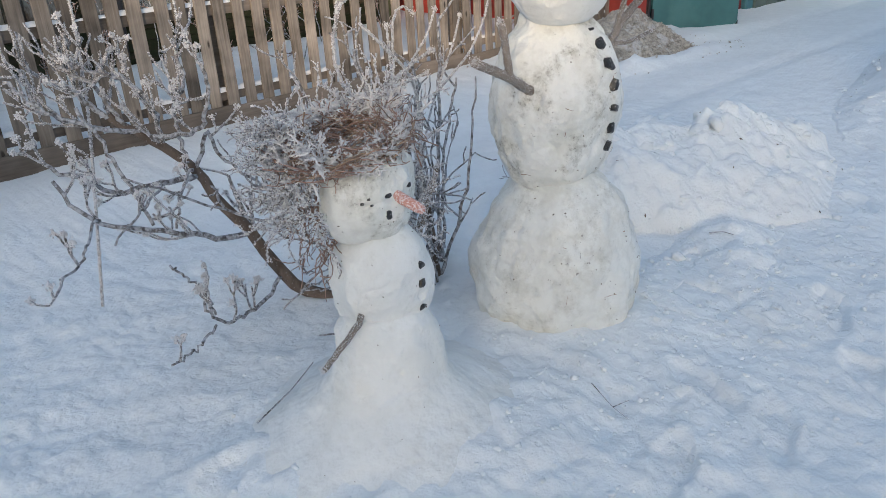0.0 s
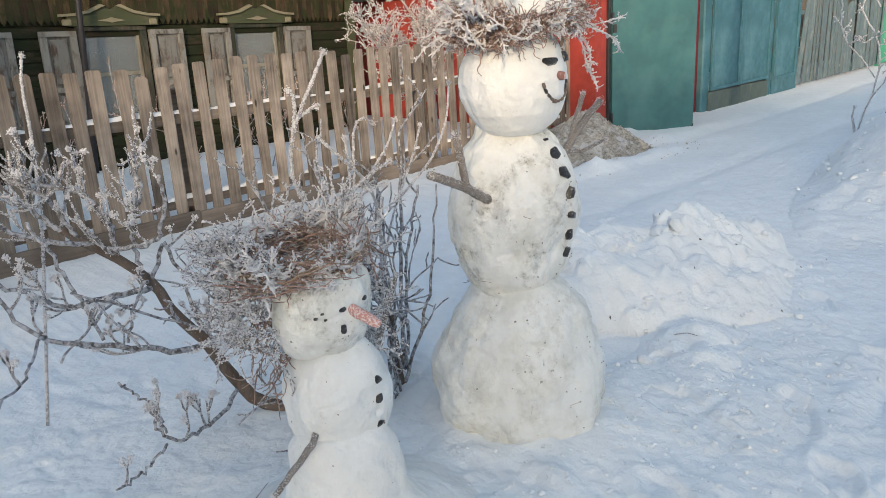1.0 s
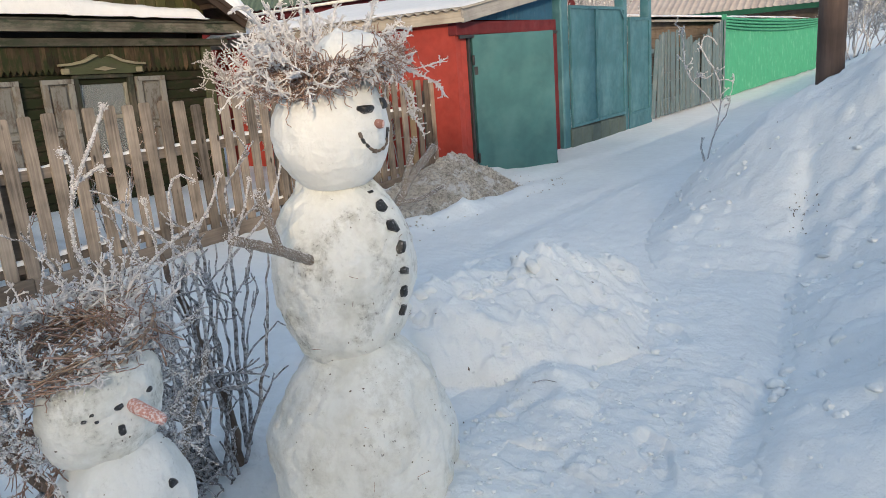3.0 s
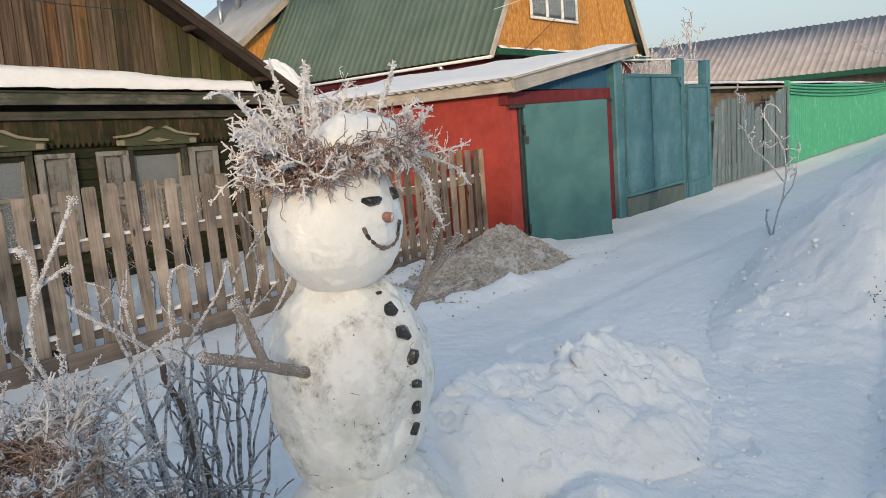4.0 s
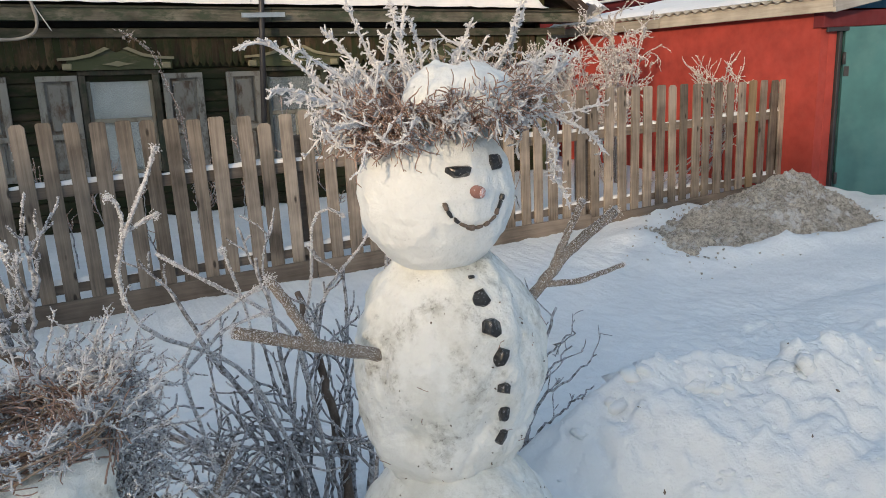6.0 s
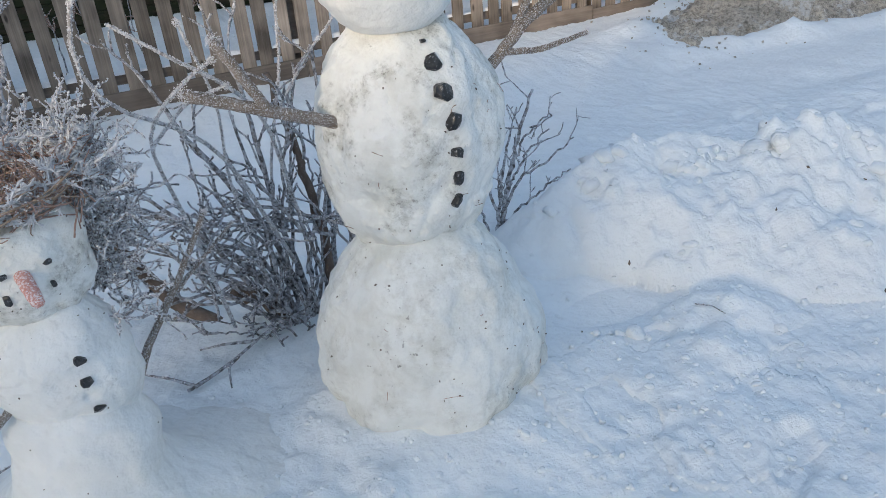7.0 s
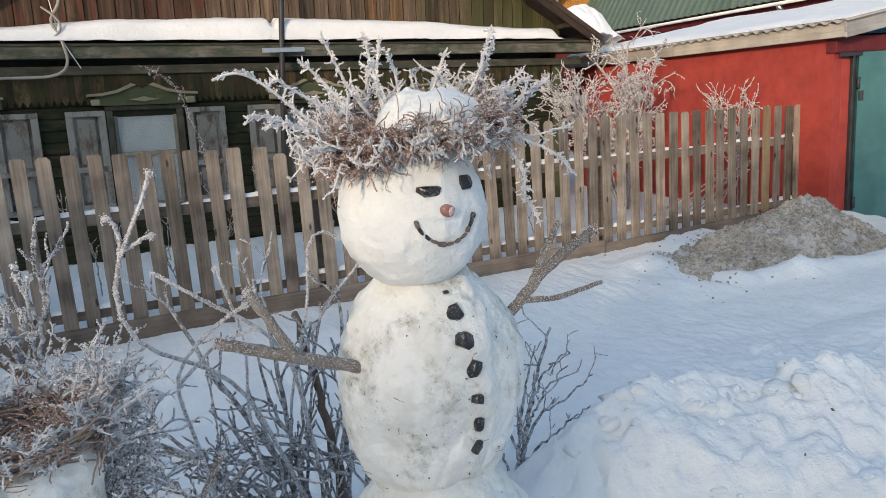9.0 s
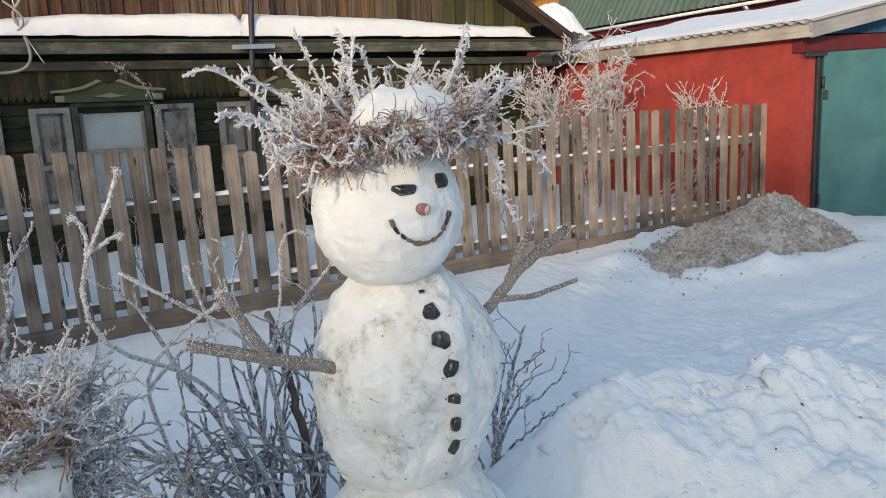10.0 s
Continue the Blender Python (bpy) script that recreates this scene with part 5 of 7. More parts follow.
def ribbed(x0, z0, x1, z1, y0, y1, mat, step=0.024, pitch=0.19):
    """A ribbed roof plane from its eave (x0, z0) to its ridge (x1, z1)."""
    nrm = np.array([-(z1 - z0), x1 - x0])
    nrm = nrm / np.linalg.norm(nrm) * (1 if x1 > x0 else -1)

    def at(u, v):
        p = (np.mod(v, pitch) / pitch)
        rib = 0.16 * pitch * np.clip(1.6 * (1 - np.abs(p - 0.5) / 0.24), 0, 1)
        return x0 + (x1 - x0) * u + nrm[0] * rib, v, z0 + (z1 - z0) * u + nrm[1] * rib

    return sheet(np.array([0.0, 0.5, 1.0]), np.arange(y0, y1, step), at, mat, 0.02, flat=True)


part("roof", ribbed(GL - 0.08, GEZ - 0.1, GAX - BRK, BRZ, GY0 - 0.05, 14.3, GREEN_ROOF), green_house, "green ribbed sheet roof")
part("roof", ribbed(GR + 0.08, GEZ - 0.1, GAX + BRK, BRZ, GY0 - 0.05, 14.3, GREEN_ROOF), green_house)
part("roof", ribbed(GAX - BRK - 0.06, BRZ - 0.01, GAX, GAZ, GY0 - 0.05, 14.3, GREEN_ROOF), green_house)
part("roof", ribbed(GAX + BRK + 0.06, BRZ - 0.01, GAX, GAZ, GY0 - 0.05, 14.3, GREEN_ROOF), green_house)
for x0, z0, x1, z1 in ((GL - 0.12, GEZ - 0.16, GAX - BRK, BRZ - 0.04), (GR + 0.12, GEZ - 0.16, GAX + BRK, BRZ - 0.04), (GAX - BRK, BRZ - 0.04, GAX, GAZ - 0.04), (GAX + BRK, BRZ - 0.04, GAX, GAZ - 0.04)):
    ln = math.hypot(x1 - x0, z1 - z0)
    part("barge_board", box_mesh(ln, 0.03, 0.12, PALE_BOARD, 0.004), green_house, "", pose((x0 + x1) / 2, GY0 - 0.06, (z0 + z1) / 2, 0, -math.degrees(math.atan2(z1 - z0, x1 - x0)), 0))
part("gable_side", prism([(GAX + 1.55, GEZ + 0.005), (GR - 0.14, GEZ + 0.005), (GAX + BRK - 0.02, BRZ - 0.16), (GAX + 0.35, BRZ + 0.3)], GY0 + 0.095, GY0 + 0.116, OSB), green_house, "slanting strand-board strip")
block("belt_board", green_house, GREEN_TRIM, (GL + 0.05, GR + 0.05), (GY0 - 0.12, GY0 + 0.13), (GEZ - 0.13, GEZ - 0.01), label="green painted belt board")
tagged(new("ledge_snow", ridge_snow(GL + 0.1, GR, GY0, GEZ - 0.01, 0.24, 0.06, 121, 0.05)), "snow lying on the ledge under the gable", "snow")
# dark sheet added behind the panes to make the glass read dark
block("window_shade", green_house, DARK_BACKING, (11.78, 13.64), (GY0 + 0.086, GY0 + 0.089), (3.56, 4.98), 0)
gw = part("gable_window", box_mesh(1.95, 0.02, 0.06, WHITE_PAINT, 0.006), green_house, "white three-light window", pose(12.71, GY0 + 0.075, 3.53))
block("frame_head", gw, WHITE_PAINT, (11.74, 13.68), (GY0 + 0.06, GY0 + 0.088), (4.97, 5.03), 0.004)
block("frame_side", gw, WHITE_PAINT, (11.74, 11.81), (GY0 + 0.06, GY0 + 0.088), (3.57, 4.97), 0.004)
for k in range(3):
    block("pane", gw, GLASS, (11.81 + 0.62 * k, 12.35 + 0.62 * k), (GY0 + 0.075, GY0 + 0.085), (3.62, 4.92), 0)
    block("mullion", gw, WHITE_PAINT, (12.35 + 0.62 * k, 12.43 + 0.62 * k), (GY0 + 0.06, GY0 + 0.088), (3.57, 4.97), 0.004)
gv, gf = tubes([(np.array([[GL - 0.16, GY0 - 0.1, GEZ - 0.17], [GL - 0.16, 14.3, GEZ - 0.20]]), [0.03, 0.03])], 10)
part("gutter", mesh_of("gutter", gv, gf, WHITE_PAINT), green_house, "white gutter along the eave")
dv, df = tubes([(bend([(GL - 0.15, 7.9, GEZ - 0.2), (GL - 0.1, 7.9, GEZ - 0.32), (GL + 0.2, 7.9, GEZ - 0.45), (GL + 0.22, 7.9, 0.2)], 20), np.full(20, 0.045))], 10)
part("downpipe", mesh_of("downpipe", dv, df, STEEL), green_house, "grey downpipe")
# rear wing with a grey roof
part("wing_gable", prism([(9.25, 3.0), (12.5, 3.0), (12.5, 5.2), (9.25, 3.45)], 14.0, 14.1, OSB), green_house, "strand-board wing gable")
part("wing_wall", prism([(9.3, 0), (12.5, 0), (12.5, 5.0), (9.3, 3.35)], 14.12, 18.5, DARK_RED), green_house)
part("wing_roof", ribbed(9.0, 3.32, 12.3, 5.72, 13.8, 17.6, GREY_ROOF), green_house, "grey ribbed wing roof")
part("wing_barge", box_mesh(4.1, 0.03, 0.16, PALE_BOARD, 0.004), green_house, "", pose(10.66, 13.79, 4.45, 0, -math.degrees(math.atan2(2.4, 3.3)), 0))
for x, z0, z1, r in ((11.55, 4.8, 6.9, 0.085), (10.95, 4.5, 5.33, 0.06)):
    pv, pf = tubes([(np.array([[x, 16, z0], [x, 16, z1]]), [r, r])], 12)
    part("flue", mesh_of("flue", pv, pf, STEEL), green_house, "metal flue pipe")
tagged(new("roof_drift", sheet(np.linspace(0, 1, 60), np.linspace(0, 1, 60), lambda u, v: (5.65 + 0.85 * u, 7.5 + 1.2 * v, 2.10 + 0.60 * np.sin(np.pi * np.clip(u * 0.95 + 0.05, 0, 1)) ** 0.7 * np.sin(np.pi * np.clip(v, 0.02, 0.98)) ** 0.5 + 0.06 * fbm(u * 4, v * 4, 0, 5, 4) + 0.05 * boulders(u, v, 0.3, 6)), ROOF_SNOW)),
       "rounded drift of snow between the two roofs", "snow")

# ---- far house, pole, saplings ----
far_house = thing("far_house", "distant long house with a grey-brown ribbed roof", "house", at=(44, 10, 0))
part("wall", prism_x([(4.5, 0), (24, 0), (24, 2.9), (4.5, 2.9)], 40.5, 48, SHED_WOOD), far_house)
part("roof", ribbed(39.8, 2.75, 44.3, 5.5, 4.2, 24.5, BROWN_ROOF, 0.05, 0.35), far_house, "grey-brown ribbed roof")
part("roof", ribbed(48.8, 2.75, 44.3, 5.5, 4.2, 24.5, BROWN_ROOF, 0.05, 0.35), far_house)
block("eave_board", far_house, GREEN_TRIM, (39.75, 39.85), (4.2, 24.5), (2.5, 2.75))

cable = thing("house_cable", "thin sagging cables from the gable to the garage roof", "cable", at=(13.7, 6.6, 4.3))
c1 = np.array([(13.77 - 3.08 * t, 6.6, 4.37 - 1.72 * t - 0.25 * t * (1 - t)) for t in np.linspace(0, 1.05, 16)])
c2 = np.array([(13.6 - 4.6 * t, 6.62, 4.5 - 1.25 * t - 0.2 * t * (1 - t)) for t in np.linspace(0, 0.75, 16)])
part("wire", mesh_of("wire", *tubes([(c1, np.full(16, 0.007))], 6), IRON), cable, "dark cable")
part("wire", mesh_of("wire", *tubes([(c2, np.full(16, 0.005))], 6), WHITE_PAINT), cable, "pale cable")

utility_pole = thing("utility_pole", "thick dark wooden utility pole standing in the snow bank", "pole", at=(5.25, -0.47, 0.3))
uv, uf = tubes([(np.array([[5.25, -0.47, -0.2], [5.25, -0.47, 3.0], [5.25, -0.47, 7.5]]), [0.108, 0.104, 0.095])], 20)
part("shaft", mesh_of("shaft", uv, uf, POLE_WOOD), utility_pole)

# ---- added blocks and slats, unseen behind the camera, that shade the ground ----
d_sun = Vector((0.75, 0.66, 0)).normalized()
p_sun = Vector((-0.66, 0.75, 0)).normalized()
sun_blockers = thing("unseen_sun_blockers", "added unseen blocks and slats that shade the street", "house", kind="structure", at=(-9, -8, 0))


def facing_block(name, s0, s1, top, dist, deep=4.0):
    """An added sun blocker whose front is square to the sun, between s0 and s1 along the front."""
    me = box_mesh(s1 - s0, deep, top, SHED_WOOD, 0.0)
    c = -d_sun * (dist + deep / 2) + p_sun * (s0 + s1) / 2
    ang = math.degrees(math.atan2(p_sun.y, p_sun.x))
    return part(name, me, sun_blockers, "", pose(c.x, c.y, top / 2, 0, 0, ang))


LIFT = 12 * math.tan(radians(SUN_EL))
# heights and spans are set by where the shadow edge should fall
facing_block("wall", 4.45, 11.0, LIFT + 3.1, 12)
facing_block("wall", 3.3, 4.45, LIFT + 1.55, 12)


def paling(s0, s1, top, dist, pitch=0.13, gap=0.17):
    """Tall upright slats, added out of view to let some of the low sun through."""
    s = np.arange(s0, s1, pitch)
    corner = np.array([(i, j, k) for i in (0, 1) for j in (0, 1) for k in (0, 1)], float)
    P, D = np.array(p_sun), -np.array(d_sun)
    V = []
    for a in s:
        V.append(P * (a + corner[:, :1] * pitch * (1 - gap)) + D * (dist + corner[:, 1:2] * 0.03) + np.array([0, 0, 1]) * corner[:, 2:] * top)
    quad = np.array([(0, 1, 3, 2), (4, 6, 7, 5), (0, 4, 5, 1), (2, 3, 7, 6), (0, 2, 6, 4), (1, 5, 7, 3)])
    F = (np.arange(len(s))[:, None, None] * 8 + quad[None]).reshape(-1, 4)
    part("paling", mesh_of("paling", np.concatenate(V), F, SHED_WOOD, True), sun_blockers, "added unseen slats that thin the low sun")["kind"] = "stuff"


# unseen slats added to dim the sun over the lower parts
paling(2.5, 3.3, LIFT + 1.55, 12, gap=0.3)
paling(0.0, 2.5, LIFT + 0.95, 12)
paling(-0.35, 0.0, LIFT + 1.6, 12)
paling(-9.0, -0.35, LIFT + 2.3, 12)

# ---- coal, sticks ----
def coal(parent, name, at, normal, size, seed, turn=0.0):
    """A broken lump of coal pressed into the snow; size: width, height, depth."""
    rng = np.random.default_rng(seed)
    bm = bmesh.new()
    pts = rng.normal(size=(26, 3))
    pts /= np.linalg.norm(pts, axis=1, keepdims=True)
    pts = np.sign(pts) * np.abs(pts) ** 0.7
    for p in pts:
        bm.verts.new(Vector(p * np.array(size) / 2))
    hull = bmesh.ops.convex_hull(bm, input=bm.verts[:])
    bmesh.ops.delete(bm, geom=[g for g in hull["geom_interior"] if isinstance(g, bmesh.types.BMVert)], context="VERTS")
    me = bpy.data.meshes.new("coal")
    bm.to_mesh(me)
    bm.free()
    me.materials.append(COAL)
    nrm = Vector(normal).normalized()
    m = Matrix.Translation(at) @ nrm.to_track_quat("-Y", "Z").to_matrix().to_4x4() @ Matrix.Rotation(radians(turn), 4, "Y")
    return part(name, me, parent, "", m)


def stick(parent, name, lines, seed, label, frost=420):
    """A rimed stick with its twigs: [(points, first radius, last radius)]. The first is the stick, the rest its twigs."""
    rng = np.random.default_rng(seed)
    main = None
    for n, (pts, r0, r1) in enumerate(lines):
        p = bend(pts, 26)
        p[1:] += rng.normal(size=p[1:].shape) * 0.0008
        r = np.linspace(r0, r1, 26) * (1 + 0.035 * rng.normal(size=26))
        ob = part(name if n == 0 else "twig", mesh_of(name, *tubes([(p, r)], 10), ARM_BARK), parent if n == 0 else main, label if n == 0 else "")
        main = main or ob
        spots = along(p, r, 0.12 / frost, rng, 0.98, 0.4)
        tip = p[-1] + rng.normal(size=(260, 3)) * r1 * 0.65
        part("rime", mesh_of("rime", *crystals(rng, np.concatenate([spots, tip]), 0.0017), FROST), main, "white rime grains")
    return main


# ---- tall snowman ----
tall = thing("tall_snowman", "tall snowman of packed snow with coal face, buttons and stick arms", "snowman", at=(0, 0.18, 0))
base_me, base_skin = lathe([(-0.14, 0.33), (-0.06, 0.322), (0.0, 0.318), (0.06, 0.326), (0.12, 0.328), (0.2, 0.320), (0.3, 0.292), (0.38, 0.256), (0.44, 0.218), (0.49, 0.175), (0.53, 0.12), (0.55, 0.05)],
                           (-0.016, 0.185), 0.95, PACKED, "bottom_ball", 201, 0.0075, 0.028,
                           bulge=lambda a, z: 0.030 * np.exp(-((np.cos(a + 0.35) - 1) / 0.16) ** 2 - ((z - 0.04) / 0.12) ** 2) - 0.016 * np.exp(-((np.cos(a + 0.35) - 1) / 0.12) ** 2 - ((z - 0.30) / 0.07) ** 2))
part("bottom_ball", base_me, tall)
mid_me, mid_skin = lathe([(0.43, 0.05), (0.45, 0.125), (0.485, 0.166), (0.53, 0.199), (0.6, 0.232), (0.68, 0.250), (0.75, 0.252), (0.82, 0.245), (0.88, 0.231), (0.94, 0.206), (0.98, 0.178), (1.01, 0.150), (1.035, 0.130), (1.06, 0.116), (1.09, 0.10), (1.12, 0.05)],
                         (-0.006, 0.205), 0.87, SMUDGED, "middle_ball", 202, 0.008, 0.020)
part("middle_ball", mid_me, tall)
head_me, head_skin = lathe([(1.02, 0.05), (1.03, 0.09), (1.05, 0.116), (1.07, 0.135), (1.1, 0.156), (1.15, 0.176), (1.2, 0.181), (1.26, 0.174), (1.31, 0.155), (1.35, 0.12), (1.38, 0.05)],
                           (-0.034, 0.163), 0.93, CLEAN, "head_ball", 203, 0.0045, 0.012)
part("head_ball", head_me, tall)


def on_skin(skin, centre, x, z, out=0.0):
    """The place on a ball's street side at x, z, and the way out of the snow there."""
    ang = -90.0
    for _ in range(40):
        p = skin(ang, z)
        ang += (x - p.x) * 160
    p = skin(ang, z, out)
    n = Vector((p.x - centre[0], p.y - centre[1], 0)).normalized()
    return p, n


for k, (x, z, w, h, t) in enumerate(((-0.063, 1.258, 0.058, 0.032, 4), (0.034, 1.264, 0.038, 0.038, 8))):
    p, nrm = on_skin(head_skin, (-0.034, 0.163), x, z)
    coal(tall, "coal_eye", p, nrm + Vector((0, 0, 0.35)), (w, 0.03, h), 300 + k, t)
for k, (x, z, w, h, t) in enumerate(((-0.012, 1.005, 0.014, 0.011, 0), (-0.006, 0.962, 0.046, 0.042, -20), (0.0, 0.900, 0.052, 0.046, 10), (0.014, 0.833, 0.038, 0.050, 30),
                                     (0.016, 0.757, 0.032, 0.032, 10), (0.022, 0.690, 0.026, 0.042, 14), (0.018, 0.628, 0.022, 0.042, 30))):
    p, nrm = on_skin(mid_skin, (-0.006, 0.205), x, z)
    coal(tall, "coal_button", p, nrm + Vector((0, 0, (z - 0.75) * 1.2)), (w, 0.034, h), 320 + k, t)
# short broken carrot and bark mouth
p, nrm = on_skin(head_skin, (-0.034, 0.163), -0.029, 1.211)
way = (nrm + Vector((0.45, 0, -0.12))).normalized()
nose = tubes([(np.array([p + way * s for s in (-0.02, 0.0, 0.010, 0.015)]), [0.0135, 0.014, 0.013, 0.0115])], 14)
part("carrot_nose", mesh_of("carrot_nose", *nose, STUB), tall, "broken-off dark pink stub of carrot")
part("nose_tip", mesh_of("nose_tip", *tubes([(np.array([p + way * s for s in (0.0145, 0.0165, 0.0175)]), [0.0108, 0.0102, 0.004])], 14), CARROT), tall, "paler frosted broken end")
MOUTH = [(-0.099, 1.195), (-0.094, 1.178), (-0.082, 1.161), (-0.066, 1.147), (-0.048, 1.137), (-0.029, 1.131), (-0.009, 1.133), (0.01, 1.140), (0.026, 1.150), (0.040, 1.163), (0.050, 1.178), (0.056, 1.193)]
mouth_rng = np.random.default_rng(77)
for a, b in zip(MOUTH[:-1], MOUTH[1:]):
    pa, na = on_skin(head_skin, (-0.034, 0.163), *a)
    pb, nb = on_skin(head_skin, (-0.034, 0.163), *b)
    way = pb - pa
    chip = coal(tall, "mouth_chip", (pa + pb) / 2 + na * 0.001, na + nb, (way.length * mouth_rng.uniform(0.85, 1.35), 0.014, mouth_rng.uniform(0.008, 0.0145)), mouth_rng.integers(1000), -math.degrees(math.atan2(way.z, way.x * 1.05)))
    if mouth_rng.random() < 0.4:
        chip.data.materials[0] = TRUNK
stick(tall, "stick_arm", [([(-0.10, 0.17, 0.79), (-0.235, 0.136, 0.847), (-0.384, 0.082, 0.918), (-0.542, 0.067, 0.985)], 0.0175, 0.0125),
                          ([(-0.375, 0.085, 0.915), (-0.405, 0.066, 0.97), (-0.436, 0.048, 1.03), (-0.468, 0.034, 1.085)], 0.0125, 0.0095)], 401, "rime-covered forked stick arm")
stick(tall, "stick_arm", [([(0.12, 0.17, 0.80), (0.235, 0.168, 0.90), (0.33, 0.17, 0.985), (0.49, 0.172, 1.072)], 0.0165, 0.013),
                          ([(0.285, 0.17, 0.945), (0.33, 0.175, 1.02), (0.392, 0.183, 1.112)], 0.0115, 0.008),
                          ([(0.26, 0.165, 0.915), (0.36, 0.16, 0.905), (0.51, 0.16, 0.925)], 0.009, 0.006)], 402, "rime-covered forked stick arm")
# straws stuck in the packed snow
straw_rng = np.random.default_rng(403)
straws = []
for k in range(20):
    which, z = ((mid_skin, straw_rng.uniform(0.55, 0.95)) if k % 3 else (base_skin, straw_rng.uniform(0.02, 0.4)))
    a = straw_rng.uniform(-170, -20)
    p = np.array(which(a, z, 0.001))
    q = np.array(which(a + straw_rng.normal(0, 5), z + straw_rng.normal(0, 0.014), 0.003))
    straws.append((np.array([p, (p + q) / 2 + straw_rng.normal(size=3) * 0.002, q]), np.full(3, straw_rng.uniform(0.0005, 0.0011))))
part("frozen_straw", mesh_of("straw_bits", *tubes(straws, 5), STRAW), tall, "bits of grass frozen into the snow")["kind"] = "stuff"

grit_at = []
for k in range(90):
    which, z = ((mid_skin, straw_rng.uniform(0.47, 0.95)) if k % 3 == 0 else (base_skin, 0.5 * straw_rng.random() ** 1.6 - 0.02))
    grit_at.append(which(straw_rng.uniform(-185, 15), z, 0.001))
part("grit", mesh_of("grit", *crystals(straw_rng, np.array(grit_at), 0.0042, 0.55), TRUNK), tall, "dark grit frozen into the snow")["kind"] = "stuff"

# ---- small snowman ----
small = thing("small_snowman", "small snowman with carrot nose, coal buttons and stick arms", "snowman", at=(-0.92, 0.08, 0))
sb_me, sb_skin = lathe([(-0.10, 0.72), (-0.06, 0.60), (-0.02, 0.50), (0.03, 0.40), (0.07, 0.315), (0.11, 0.25), (0.15, 0.203), (0.19, 0.172), (0.24, 0.156), (0.30, 0.145), (0.36, 0.133), (0.39, 0.11), (0.405, 0.05)],
                       (-0.93, 0.075), 0.95, CLEAN, "bottom_cone", 211, 0.006, 0.016,
                       bulge=lambda a, z: 0.028 * np.exp(-((np.cos(a + 0.45) - 1) / 0.25) ** 2 - ((z - 0.27) / 0.07) ** 2))
part("bottom_cone", sb_me, small)
sm_me, sm_skin = lathe([(0.285, 0.05), (0.30, 0.098), (0.33, 0.119), (0.365, 0.130), (0.40, 0.138), (0.44, 0.145), (0.48, 0.148), (0.52, 0.144), (0.56, 0.130), (0.59, 0.110), (0.615, 0.088), (0.63, 0.04)],
                       (-0.912, 0.085), 0.9, CLEAN, "middle_ball", 212, 0.006, 0.013,
                       bulge=lambda a, z: -0.010 * np.exp(-((np.cos(a + 1.26) - 1) / 0.006) ** 2 - ((z - 0.432) / 0.010) ** 2))
part("middle_ball", sm_me, small)
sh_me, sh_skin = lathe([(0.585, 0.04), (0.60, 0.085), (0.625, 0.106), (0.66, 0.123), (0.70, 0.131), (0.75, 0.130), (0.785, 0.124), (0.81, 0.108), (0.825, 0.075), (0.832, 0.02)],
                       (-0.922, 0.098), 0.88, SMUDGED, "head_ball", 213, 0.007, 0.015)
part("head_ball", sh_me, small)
SC, SM = (-0.922, 0.098), (-0.912, 0.085)
for k, (x, z, w, h) in enumerate(((-0.947, 0.735, 0.022, 0.014), (-0.866, 0.738, 0.018, 0.012))):
    p, nrm = on_skin(sh_skin, SC, x, z)
    coal(small, "coal_eye", p, nrm, (w, 0.014, h), 330 + k)
for k, (x, z, w, h) in enumerate(((-0.95, 0.686, 0.018, 0.026), (-0.868, 0.692, 0.012, 0.02), (-0.999, 0.738, 0.01, 0.007), (-1.012, 0.727, 0.012, 0.008), (-0.992, 0.720, 0.009, 0.007))):
    p, nrm = on_skin(sh_skin, SC, x, z)
    coal(small, "coal_chip", p, nrm, (w, 0.01, h), 340 + k)
for k, (x, z, w, h) in enumerate(((-0.870, 0.524, 0.026, 0.024), (-0.872, 0.470, 0.027, 0.027), (-0.868, 0.392, 0.03, 0.022))):
    p, nrm = on_skin(sm_skin, SM, x, z)
    coal(small, "coal_button", p, nrm, (w, 0.018, h), 350 + k, 25 * (k == 2))
p, nrm = on_skin(sh_skin, SC, -0.912, 0.722)
way = Vector((0.22, -0.85, -0.32)).normalized()
nose = tubes([(np.array([p + way * s for s in (-0.02, 0.0, 0.03, 0.06, 0.076, 0.08)]), [0.0145, 0.0150, 0.0145, 0.0135, 0.011, 0.004])], 14)
nose_ob = part("carrot_nose", mesh_of("carrot_nose", *nose, CARROT), small, "pink frosted carrot nose")
nose_rng = np.random.default_rng(5)
part("rime", mesh_of("rime", *crystals(nose_rng, along(np.array([p, p + way * 0.078]), [0.0145, 0.012], 0.00045, nose_rng, 1.0), 0.0022), FROST), nose_ob, "white rime grains")
stick(small, "stick_arm", [([(-1.0, 0.07, 0.440), (-1.045, 0.02, 0.412), (-1.12, 0.005, 0.375), (-1.19, 0.0, 0.335)], 0.0095, 0.0075)], 404, "short rime-covered stick arm")
stick(small, "stick_arm", [([(-0.79, 0.12, 0.33), (-0.74, 0.17, 0.40), (-0.65, 0.21, 0.50), (-0.54, 0.24, 0.66)], 0.0105, 0.0065),
                           ([(-0.69, 0.20, 0.46), (-0.60, 0.27, 0.50), (-0.47, 0.36, 0.56)], 0.007, 0.004)], 405, "crooked rime-covered stick arm")


